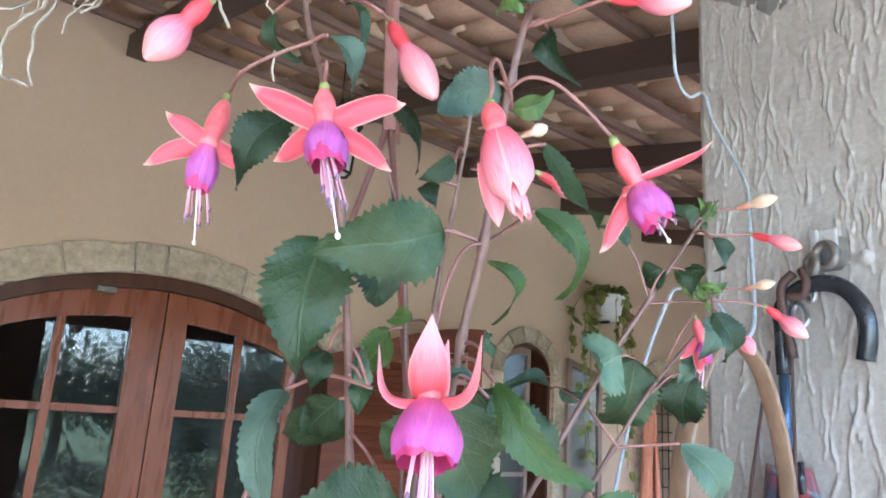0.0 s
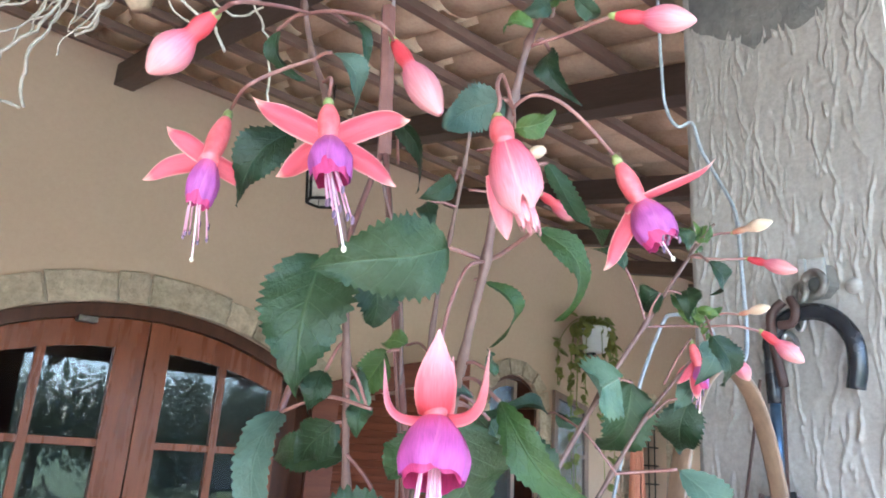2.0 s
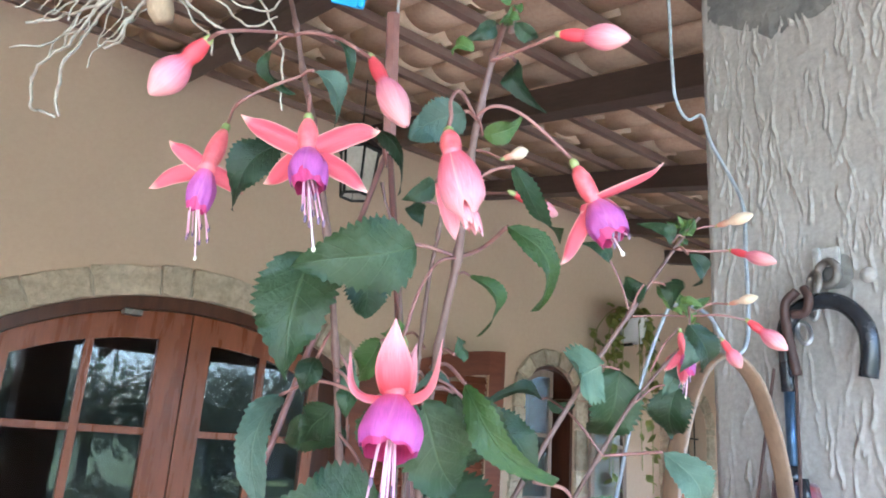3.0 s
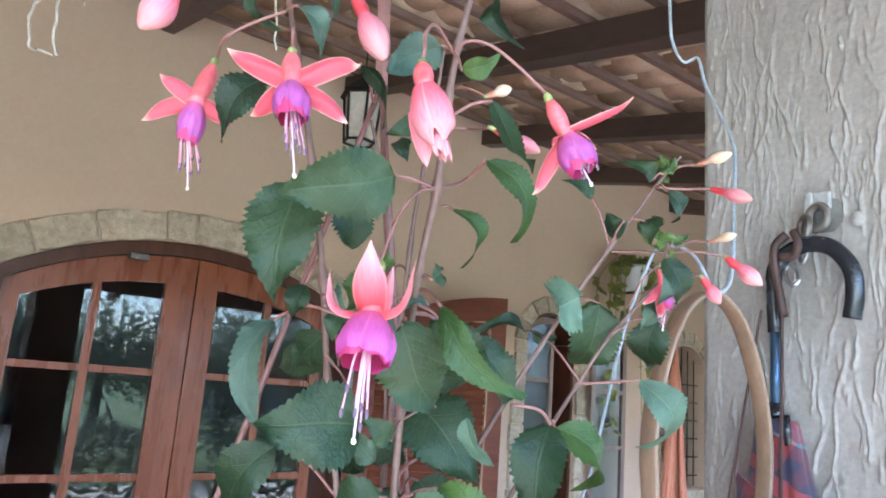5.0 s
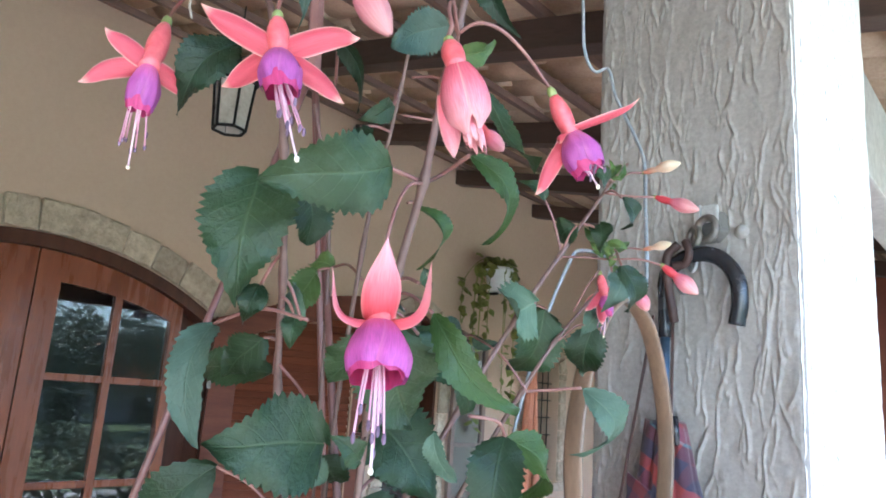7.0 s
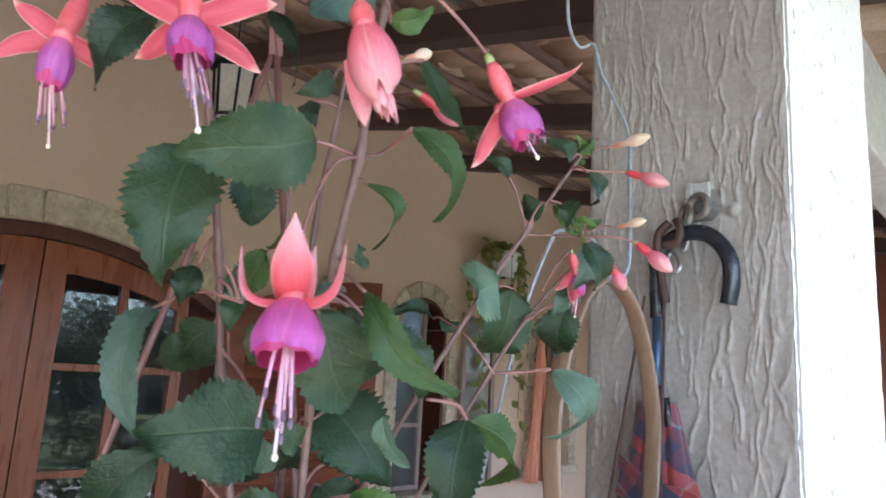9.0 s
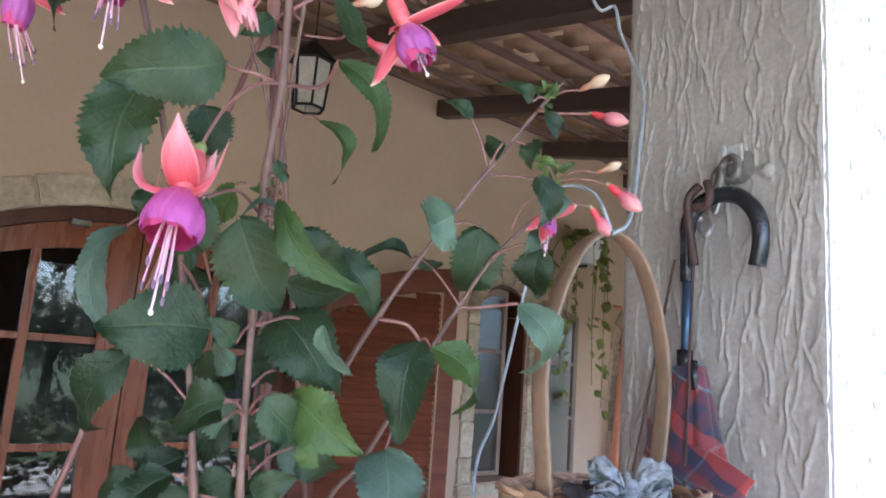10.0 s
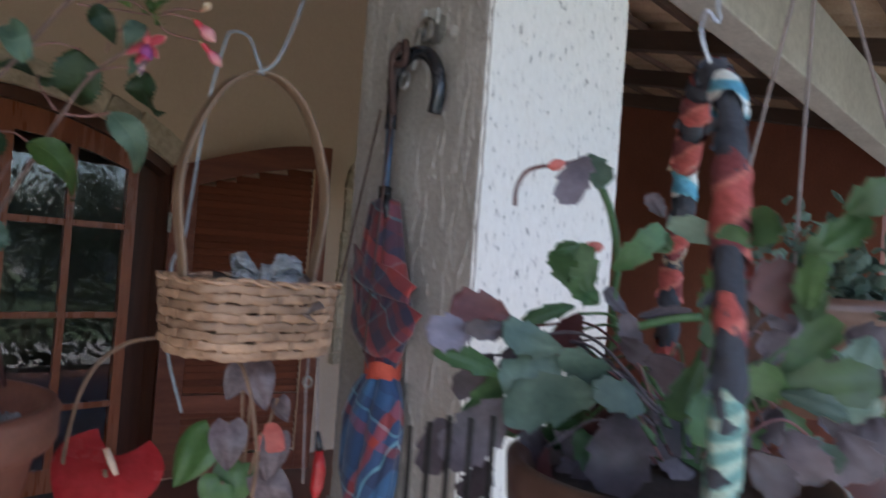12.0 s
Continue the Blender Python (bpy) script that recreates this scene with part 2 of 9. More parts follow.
part("wall_house", wall_with_openings(bmesh.new(), -7.0, 7.0, 3.9, WALL_Y, WALL_Y + 0.25,
     [(DOOR_L, DOOR_R, 0, arch_z), (WIN_L, WIN_R, 0.72, win_top), (FAR_L, FAR_R, 0.85, far_top)]), PLASTER, m=HOUSE)
tagged(bpy.data.objects["wall_house"], "ochre plastered veranda wall with arched door and windows", "wall", kind="structure")
tagged(part("floor_veranda", boxbm(-7, 7, -0.2, WALL_Y, -0.1, 0.0), FLOORM, m=HOUSE), "red tiled veranda floor", "floor", kind="structure")
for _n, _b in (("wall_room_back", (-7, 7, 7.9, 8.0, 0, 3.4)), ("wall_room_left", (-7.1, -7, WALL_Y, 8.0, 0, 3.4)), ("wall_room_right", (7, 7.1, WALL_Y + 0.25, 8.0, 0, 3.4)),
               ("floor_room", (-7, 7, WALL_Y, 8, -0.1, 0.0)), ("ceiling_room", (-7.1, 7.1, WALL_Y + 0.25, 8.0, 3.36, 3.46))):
    tagged(part(_n, boxbm(*_b), ROOMDARK, m=HOUSE), "plain plaster of the room behind the door, coloured dark for its shade", "ceiling" if "ceil" in _n else "floor" if "floor" in _n else "wall", kind="structure")
tagged(part("wall_end", boxbm(7.0, 7.2, 0.8, WALL_Y + 0.25, 0, 3.4), REDWALL, m=HOUSE), "red-brown plastered end wall of the veranda", "wall", kind="structure")
# unseen wall, added to hold back light from the left
tagged(part("wall_far_left", boxbm(-3.7, -3.5, 0.2, WALL_Y - 0.002, 0, 3.0), PLASTER, m=HOUSE), "unseen ochre end wall added to dim the left of the veranda", "wall", kind="structure")

# garden ground out to the horizon
_bm = bmesh.new()
bmesh.ops.create_grid(_bm, x_segments=60, y_segments=60, size=400)
for v in _bm.verts:
    v.co.z = -0.25 + (0.3 * noise.noise(v.co * 0.03) if v.co.length > 15 else 0)
tagged(part("ground", _bm, GRASSM), "green garden lawn reaching to the horizon", "ground", kind="structure")


# paving added as a reflector that throws sunlight up under the roof
YARDM = surface("pale_bounce_paving", (0.36, 0.33, 0.29), (0.44, 0.405, 0.36), scale=1.5, rough=0.9, bump=0.2, fine=15)
tagged(part("pavement", boxbm(-14, 18, -3.4, -0.2, -0.2, -0.12), YARDM, m=HOUSE), "pale paved yard added before the veranda to bounce sunlight under the roof", "pavement", kind="structure")


# ---- roof: sloping rafters, laths and clay tiles ----
SLOPE = math.degrees(math.atan(0.2))
ROOF = HOUSE @ pose(0, WALL_Y, 3.35, SLOPE, 0, 0)
_len = 5.2
rafter_me = mesh_of(boxbm(-0.050, 0.050, -_len, 0.05, -0.062, 0.06, bevel=0.006), "rafter", DARKWOOD)
roof = root("roof", ROOF, "veranda roof of clay tiles on dark rafters and laths", "roof", kind="structure")
for x in (-4.9, -3.75, -2.6, -1.4, -0.25, 0.9, 2.05, 3.2, 4.35, 5.5, 6.6):
    share("rafter", rafter_me, roof, pose(x, 0, 0))
lath_me = mesh_of(boxbm(-7.1, 7.1, -0.022, 0.022, 0.06, 0.095, bevel=0.003), "lath", LATH)
_laths = [-(0.12 + 0.37 * k) for k in range(14)]
COURSES = [0.25] + _laths
for y in _laths:
    share("lath", lath_me, roof, pose(0, y, 0))


def tile_mesh():
    """One barrel tile, convex or concave by its turn."""
    bm = bmesh.new()
    rows = []
    for k, y in enumerate((0.0, -0.44)):
        r = 0.085 if k == 0 else 0.10
        for thick in (0.0, 0.013):
            rows.append([bm.verts.new(((r + thick) * math.cos(a), y, (r + thick) * math.sin(a) * 0.62)) for a in (math.pi * s / 8 for s in range(9))])
    a0, a1, b0, b1 = rows
    for s in range(8):
        bm.faces.new((a0[s], a0[s + 1], b0[s + 1], b0[s]))
        bm.faces.new((a1[s], b1[s], b1[s + 1], a1[s + 1]))
        bm.faces.new((b0[s], b0[s + 1], b1[s + 1], b1[s]))
        bm.faces.new((a0[s], a1[s], a1[s + 1], a0[s + 1]))
    return mesh_of(bm, "roof_tile", TILE, smooth=True)


TILE_ME = tile_mesh()
for row, y in enumerate(_laths):
    near = 1.0 < WALL_Y + y < 3.7
    for k in range(-30, 34):
        x = k * 0.205
        if near and -0.6 < x < 5.2:
            share("roof_tile", TILE_ME, roof, pose(x, y + 0.05, 0.175, 2 + random.uniform(-1, 1), 180, random.uniform(-1, 1)))
# all further tiles, and the covering row on top, as one mesh
_bm = bmesh.new()
for row, y in enumerate(COURSES):
    near = 1.0 < WALL_Y + y < 3.7
    for k in range(-36, 36):
        for over in (0, 1):
            x = k * 0.205 + 0.1025 * over
            if over == 0 and near and -0.6 < k * 0.205 < 5.2:
                continue
            vs = []
            mt = pose(x, y + 0.05, 0.15 if over else 0.175, 2, 0 if over else 180, random.uniform(-1, 1))
            for yy, r in ((0.0, 0.085), (-0.44, 0.10)):
                vs.append([_bm.verts.new(mt @ Vector((r * math.cos(a), yy, r * math.sin(a) * 0.62))) for a in (math.pi * s / 6 for s in range(7))])
            for s in range(6):
                _bm.faces.new((vs[0][s], vs[0][s + 1], vs[1][s + 1], vs[1][s]))
tagged(part("tile_field", _bm, TILE, roof, smooth=True), kind="stuff")

# ---- the pillar and the beam it carries ----
PILLAR = pose(0.5927, 0.8209, 0, 0, 0, 36)
PW, PD, PTOP, BEAM_Z = 0.375, 0.315, 2.62, 2.2


def rough_face(bm, origin, ax, az, w, h, n0, nw, nh, fn):
    nrm = ax.cross(az)
    grid = [[None] * (nh + 1) for _ in range(nw + 1)]
    for i in range(nw + 1):
        for j in range(nh + 1):
            u, v = w * i / nw, h * j / nh
            edge = min(u, w - u) / 0.008
            d = fn(u, v) * min(1.0, max(edge, 0.0)) - 0.004 * max(0, 1 - edge) - 0.003 * max(0, noise.noise(Vector((v * 38, u * 20, 9))) - 0.05) * max(0, 1 - edge / 2.2)
            grid[i][j] = bm.verts.new(origin + ax * u + az * v + nrm * d)
    for i in range(nw):
        for j in range(nh):
            bm.faces.new((grid[i][j], grid[i + 1][j], grid[i + 1][j + 1], grid[i][j + 1]))


def drip_field(w, h, nw, nh, seed):
    """Trowelled plaster with short raised runs that wander downwards, fork and end in a blunt drop."""
    rr = random.Random(seed)
    us, vs = np.linspace(0, w, nw + 1), np.linspace(0, h, nh + 1)
    f = np.zeros((nw + 1, nh + 1))

    def dab(u, v, height, wide, tall):
        i0, i1 = np.searchsorted(us, (u - 3 * wide, u + 3 * wide))
        j0, j1 = np.searchsorted(vs, (v - 3 * tall, v + 3 * tall))
        if i1 > i0 and j1 > j0:
            g = height * np.exp(-((us[i0:i1, None] - u) / wide) ** 2 - ((vs[None, j0:j1] - v) / tall) ** 2)
            f[i0:i1, j0:j1] = np.maximum(f[i0:i1, j0:j1], g)

    def run(u, v, length, height, wide, fork):
        drift, done = rr.uniform(-0.25, 0.25), 0.0
        while done < length:
            s = done / length
            drift = 0.85 * drift + rr.uniform(-0.24, 0.24)
            u += 0.004 * drift
            v -= 0.004
            done += 0.004
            swell = 0.55 + 0.45 * math.sin(s * 7 + u * 90) + (0.5 if s > 0.9 else 0)
            dab(u, v, height * min(1.0, 0.3 + 3 * s) * (0.55 + 0.45 * swell), wide * (0.8 + 0.35 * swell), 0.0045)
            if fork and rr.random() < 0.035:
                run(u, v, length * rr.uniform(0.25, 0.6), height * 0.85, wide * 0.9, False)

    for _ in range(540):
        run(rr.uniform(0, w), rr.uniform(0.03, h + 0.05), rr.choice((0.015, 0.025, 0.04, 0.06, 0.09, 0.13)) * rr.uniform(0.7, 1.3), rr.uniform(0.0011, 0.0043), rr.uniform(0.0014, 0.0026), True)
    for _ in range(260):
        dab(rr.uniform(0, w), rr.uniform(0, h), rr.uniform(0.0006, 0.002), rr.uniform(0.003, 0.012), rr.uniform(0.003, 0.014))
    return f


_drips = drip_field(PD, PTOP - 1.0, 230, 620, 17)


def drip(u, v):
    i, j = min(230, int(round(u / PD * 230))), min(620, int(round(v / (PTOP - 1.0) * 620)))
    return float(_drips[i, j]) + 0.0012 * noise.noise(Vector((u * 30, v * 22, 0))) + 0.0005 * noise.noise(Vector((u * 160, v * 90, 3)))


def grit(u, v):
    a = noise.noise(Vector((u * 150, v * 60, 4)))
    b = noise.noise(Vector((u * 9, v * 5, 8)))
    return 0.0012 * noise.noise(Vector((u * 20, v * 9, 1))) - 0.010 * max(0, a - 0.34 + 0.12 * b)


pillar = root("pillar", PILLAR, "square veranda pillar, grey drip-textured stucco and white outer face", "pillar", kind="structure")
part("core", boxbm(0.004, PW - 0.004, 0.004, PD - 0.004, 0, PTOP), STUCCO, pillar)
_bm = bmesh.new()
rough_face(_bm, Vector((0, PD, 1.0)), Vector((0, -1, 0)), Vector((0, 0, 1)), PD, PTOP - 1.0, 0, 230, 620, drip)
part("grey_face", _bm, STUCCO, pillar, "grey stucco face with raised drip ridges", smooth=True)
_bm = bmesh.new()
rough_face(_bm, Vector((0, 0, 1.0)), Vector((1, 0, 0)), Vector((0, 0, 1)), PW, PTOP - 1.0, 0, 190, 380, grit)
part("white_face", _bm, STUCCO_WHITE, pillar, "white pitted stucco face, pit shade painted on as specks", smooth=True)
_bm = bmesh.new()
box(_bm, -0.004, PW, -0.004, PD, 0, 1.0)
part("foot", _bm, STUCCO, pillar)
# dark uneven patch where the timber meets the head of the pillar
_bm = bmesh.new()
bmesh.ops.create_grid(_bm, x_segments=70, y_segments=40, size=0.5)
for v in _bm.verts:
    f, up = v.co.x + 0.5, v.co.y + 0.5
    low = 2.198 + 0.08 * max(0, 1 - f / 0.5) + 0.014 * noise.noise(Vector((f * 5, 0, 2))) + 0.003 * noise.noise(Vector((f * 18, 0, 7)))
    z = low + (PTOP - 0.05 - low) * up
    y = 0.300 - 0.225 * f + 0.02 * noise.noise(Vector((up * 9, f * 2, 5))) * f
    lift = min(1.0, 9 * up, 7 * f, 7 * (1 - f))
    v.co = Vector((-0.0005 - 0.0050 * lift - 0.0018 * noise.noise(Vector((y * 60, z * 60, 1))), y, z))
part("mortar_smear", _bm, DARKGREY, pillar, "dark uneven patch at the pillar head", smooth=True)
tagged(part("beam", boxbm(1.33, 7, 0.337, 0.452, BEAM_Z, BEAM_Z + 0.31, bevel=0.008), BEAMWHITE, m=HOUSE), "pale plastered beam carried by the pillar", "beam", kind="structure")


# ---- the fuchsia in its hanging pot ----
def leaf_mat(name, a, b, vein, gloss=0.42, cool=None):
    """Leaf surface: green blotches, paler midrib and side veins from the leaf's own coordinates, a cool bloom with sky
    sheen painted in, and relief.
    """
    m = bpy.data.materials.new(name)
    m.use_nodes = True
    nt = m.node_tree
    bsdf = next(n for n in nt.nodes if n.type == "BSDF_PRINCIPLED")
    uv = nt.nodes.new("ShaderNodeUVMap")
    sp = nt.nodes.new("ShaderNodeSeparateXYZ")
    nt.links.new(uv.outputs["UV"], sp.inputs[0])

    def math_node(op, x, y=None, clamp=False):
        n = nt.nodes.new("ShaderNodeMath")
        n.operation, n.use_clamp = op, clamp
        for k, v in enumerate((x, y)):
            if v is None:
                continue
            if isinstance(v, (int, float)):
                n.inputs[k].default_value = v
            else:
                nt.links.new(v, n.inputs[k])
        return n.outputs[0]

    across = math_node("ABSOLUTE", math_node("SUBTRACT", sp.outputs["X"], 0.5))
    rib = math_node("SUBTRACT", 1.0, math_node("MULTIPLY", across, 34.0), clamp=True)
    ph = math_node("FRACT", math_node("SUBTRACT", math_node("MULTIPLY", sp.outputs["Y"], 6.5), math_node("MULTIPLY", across, 3.4)))
    side = math_node("SUBTRACT", 1.0, math_node("MULTIPLY", math_node("ABSOLUTE", math_node("SUBTRACT", ph, 0.5)), 18.0), clamp=True)
    side = math_node("MULTIPLY", side, math_node("SUBTRACT", 1.0, math_node("MULTIPLY", across, 1.7), clamp=True))
    veins = math_node("MAXIMUM", rib, math_node("MULTIPLY", side, 0.75))
    co = nt.nodes.new("ShaderNodeTexCoord")
    big = node(nt, "ShaderNodeTexNoise", Scale=38.0, Detail=5.0, Roughness=0.62)
    fine = node(nt, "ShaderNodeTexNoise", Scale=420.0, Detail=3.0, Roughness=0.6)
    for n in (big, fine):
        nt.links.new(co.outputs["Object"], n.inputs["Vector"])
    col = ramp(nt, big.outputs["Fac"], [(0.28, a), (0.58, b)] + ([(0.80, cool)] if cool else []))
    mx = nt.nodes.new("ShaderNodeMix")
    mx.data_type = "RGBA"
    nt.links.new(math_node("MULTIPLY", veins, 0.62), mx.inputs["Factor"])
    nt.links.new(col, mx.inputs["A"])
    mx.inputs["B"].default_value = (*vein, 1)
    info = nt.nodes.new("ShaderNodeObjectInfo")
    hsv = nt.nodes.new("ShaderNodeHueSaturation")
    nt.links.new(math_node("ADD", math_node("MULTIPLY", info.outputs["Random"], 0.75), 0.68), hsv.inputs["Value"])
    nt.links.new(math_node("ADD", math_node("MULTIPLY", info.outputs["Random"], -0.03), 0.508), hsv.inputs["Hue"])
    nt.links.new(mx.outputs["Result"], hsv.inputs["Color"])
    nt.links.new(hsv.outputs["Color"], bsdf.inputs["Base Color"])
    bsdf.inputs["Roughness"].default_value = gloss
    bsdf.inputs["Specular IOR Level"].default_value = 0.38
    h = math_node("ADD", math_node("MULTIPLY", veins, -0.25), math_node("MULTIPLY", fine.outputs["Fac"], 0.5))
    h = math_node("ADD", h, math_node("MULTIPLY", big.outputs["Fac"], 0.8))
    bp = node(nt, "ShaderNodeBump", Strength=0.8, Distance=0.0018)
    nt.links.new(h, bp.inputs["Height"])
    nt.links.new(bp.outputs["Normal"], bsdf.inputs["Normal"])
    tr = nt.nodes.new("ShaderNodeBsdfTranslucent")
    nt.links.new(hsv.outputs["Color"], tr.inputs["Color"])
    mix = nt.nodes.new("ShaderNodeMixShader")
    mix.inputs["Fac"].default_value = 0.22
    sink = next(n for n in nt.nodes if n.type == "OUTPUT_MATERIAL")
    nt.links.new(bsdf.outputs[0], mix.inputs[1])
    nt.links.new(tr.outputs[0], mix.inputs[2])
    nt.links.new(mix.outputs[0], sink.inputs["Surface"])
    return m


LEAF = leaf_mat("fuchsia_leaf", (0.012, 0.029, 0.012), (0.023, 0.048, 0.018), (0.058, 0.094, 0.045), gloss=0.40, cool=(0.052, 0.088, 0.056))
# paler cool copy: the sheen of the sky is put into its colour
LEAF_COOL = leaf_mat("fuchsia_leaf_cool_sheen", (0.050, 0.088, 0.062), (0.085, 0.134, 0.094), (0.14, 0.20, 0.135), gloss=0.48)
# brighter copy with light put into its colour; young tip leaves share it
LEAF_LIT = leaf_mat("fuchsia_leaf_lit_young", (0.038, 0.080, 0.018), (0.070, 0.125, 0.028), (0.13, 0.20, 0.07), gloss=0.4)
STEMM = surface("fuchsia_stem", (0.105, 0.054, 0.046), (0.175, 0.108, 0.080), scale=25, rough=0.5, bump=0.15, fine=200, depth=0.001)
STALKM = surface("flower_stalk", (0.20, 0.088, 0.080), (0.27, 0.135, 0.105), scale=60, rough=0.45, bump=0.0)


def petal_mat(name, inner, mid, tip, rough=0.45, through=0.3, axis="Y", rim=None, stops=(0.1, 0.55, 1.0), streaks=0.45):
    """Petal: colour runs from the foot to the rim along the petal's own length, with fine streaks."""
    m = bpy.data.materials.new(name)
    m.use_nodes = True
    nt = m.node_tree
    b = next(n for n in nt.nodes if n.type == "BSDF_PRINCIPLED")
    uv = nt.nodes.new("ShaderNodeUVMap")
    sp = nt.nodes.new("ShaderNodeSeparateXYZ")
    nt.links.new(uv.outputs["UV"], sp.inputs[0])
    mp = nt.nodes.new("ShaderNodeMapping")
    mp.inputs["Scale"].default_value = (14, 1.5, 1)
    nt.links.new(uv.outputs["UV"], mp.inputs["Vector"])
    streak = node(nt, "ShaderNodeTexNoise", Scale=3.0, Detail=4.0)
    nt.links.new(mp.outputs["Vector"], streak.inputs["Vector"])
    add = nt.nodes.new("ShaderNodeMath")
    add.operation = "MULTIPLY_ADD"
    nt.links.new(streak.outputs["Fac"], add.inputs[0])
    add.inputs[1].default_value = 0.16
    nt.links.new(sp.outputs[axis], add.inputs[2])
    col = ramp(nt, add.outputs[0], list(zip(stops, (inner, mid, tip))))
    vein = nt.nodes.new("ShaderNodeMix")
    vein.data_type, vein.blend_type = "RGBA", "OVERLAY"
    vein.inputs["Factor"].default_value = streaks
    nt.links.new(col, vein.inputs["A"])
    nt.links.new(streak.outputs["Fac"], vein.inputs["B"])
    col = vein.outputs["Result"]
    if rim:
        off = nt.nodes.new("ShaderNodeMath")
        off.operation = "SUBTRACT"
        nt.links.new(sp.outputs["X"], off.inputs[0])
        off.inputs[1].default_value = 0.5
        ab = nt.nodes.new("ShaderNodeMath")
        ab.operation = "ABSOLUTE"
        nt.links.new(off.outputs[0], ab.inputs[0])
        rr = nt.nodes.new("ShaderNodeMapRange")
        rr.inputs["From Min"].default_value, rr.inputs["From Max"].default_value = 0.41, 0.485
        rr.inputs["To Max"].default_value = 0.55
        nt.links.new(ab.outputs[0], rr.inputs["Value"])
        edge = nt.nodes.new("ShaderNodeMix")
        edge.data_type = "RGBA"
        nt.links.new(rr.outputs["Result"], edge.inputs["Factor"])
        nt.links.new(col, edge.inputs["A"])
        edge.inputs["B"].default_value = (*rim, 1)
        col = edge.outputs["Result"]
    nt.links.new(col, b.inputs["Base Color"])
    b.inputs["Roughness"].default_value = rough
    bp = node(nt, "ShaderNodeBump", Strength=0.25, Distance=0.0008)
    nt.links.new(streak.outputs["Fac"], bp.inputs["Height"])
    nt.links.new(bp.outputs["Normal"], b.inputs["Normal"])
    tr = nt.nodes.new("ShaderNodeBsdfTranslucent")
    nt.links.new(col, tr.inputs["Color"])
    mix = nt.nodes.new("ShaderNodeMixShader")
    mix.inputs["Fac"].default_value = through
    sink = next(n for n in nt.nodes if n.type == "OUTPUT_MATERIAL")
    nt.links.new(b.outputs[0], mix.inputs[1])
    nt.links.new(tr.outputs[0], mix.inputs[2])
    nt.links.new(mix.outputs[0], sink.inputs["Surface"])
    return m


RIMC = (0.82, 0.56, 0.46)
SEPAL = petal_mat("coral_sepal", (0.55, 0.068, 0.095), (0.525, 0.078, 0.105), (0.72, 0.36, 0.29), through=0.2, rim=RIMC, stops=(0.12, 0.86, 1.08))
SEPAL_TOP = petal_mat("pink_white_sepal", (0.66, 0.07, 0.085), (0.66, 0.135, 0.165), (0.72, 0.33, 0.34), through=0.2, rim=(0.74, 0.32, 0.31), stops=(0.1, 0.55, 0.99))
SEPAL_PALE = petal_mat("pale_pink_sepal", (0.60, 0.095, 0.13), (0.62, 0.185, 0.23), (0.66, 0.31, 0.31), through=0.2, rim=(0.66, 0.40, 0.33), streaks=0.6)
PETAL = petal_mat("violet_petal", (0.60, 0.13, 0.26), (0.42, 0.092, 0.315), (0.355, 0.078, 0.295), rough=0.5, through=0.2, rim=(0.48, 0.15, 0.36))
PETAL_PINK = petal_mat("magenta_violet_petal", (0.68, 0.10, 0.20), (0.51, 0.09, 0.31), (0.44, 0.085, 0.33), rough=0.5, through=0.2, rim=(0.62, 0.17, 0.38))
PETAL_IN = petal_mat("magenta_inner_petal", (0.58, 0.045, 0.14), (0.56, 0.045, 0.16), (0.50, 0.05, 0.18), rough=0.5)
FILAMENT = surface("pink_filament", (0.66, 0.30, 0.42), (0.72, 0.42, 0.52), scale=80, rough=0.4, bump=0.0)
STYLE_M = surface("pale_style", (0.82, 0.55, 0.62), (0.84, 0.64, 0.68), scale=80, rough=0.4, bump=0.0)
ANTHER = surface("anther", (0.10, 0.06, 0.11), (0.22, 0.14, 0.20), scale=90, rough=0.6, bump=0.0)
STIGMA = surface("cream_stigma", (0.80, 0.74, 0.52), (0.85, 0.80, 0.62), scale=90, rough=0.6, bump=0.0)
OVARY = surface("green_ovary", (0.20, 0.24, 0.07), (0.30, 0.33, 0.12), scale=90, rough=0.4, bump=0.0)
BUDPINK = petal_mat("pink_bud", (0.60, 0.062, 0.078), (0.60, 0.165, 0.225), (0.66, 0.33, 0.31), through=0.15, streaks=0.28, stops=(0.42, 0.56, 1.06))
BUDCREAM = petal_mat("cream_bud", (0.60, 0.26, 0.17), (0.72, 0.52, 0.36), (0.78, 0.66, 0.47), through=0.15, streaks=0.2, stops=(0.25, 0.5, 1.0))
POTM = surface("terracotta_plastic", (0.15, 0.058, 0.038), (0.21, 0.085, 0.056), scale=9, rough=0.55, bump=0.2, fine=90, depth=0.002)
SOILM = surface("potting_soil", (0.03, 0.022, 0.018), (0.07, 0.05, 0.04), scale=60, rough=0.95, bump=0.8, fine=160)
CHIPM = surface("grey_gravel", (0.10, 0.10, 0.10), (0.28, 0.28, 0.28), scale=25, rough=0.9, bump=0.4, fine=150)
RODM = surface("brown_plastic_rod", (0.14, 0.060, 0.050), (0.20, 0.095, 0.080), scale=20, rough=0.4, bump=0.1)

POT_X, POT_Y, POT_Z = -0.045, 0.545, 1.25
FACING = Vector((0.05, -0.25, 1.50))
fuchsia = root("fuchsia", pose(POT_X, POT_Y, POT_Z - 0.19), "pink and violet flowering fuchsia hanging in a terracotta-coloured pot", "potted plant")
TO_POT = pose(POT_X, POT_Y, POT_Z - 0.19).inverted()


def local(p):
    return TO_POT @ Vector(p)


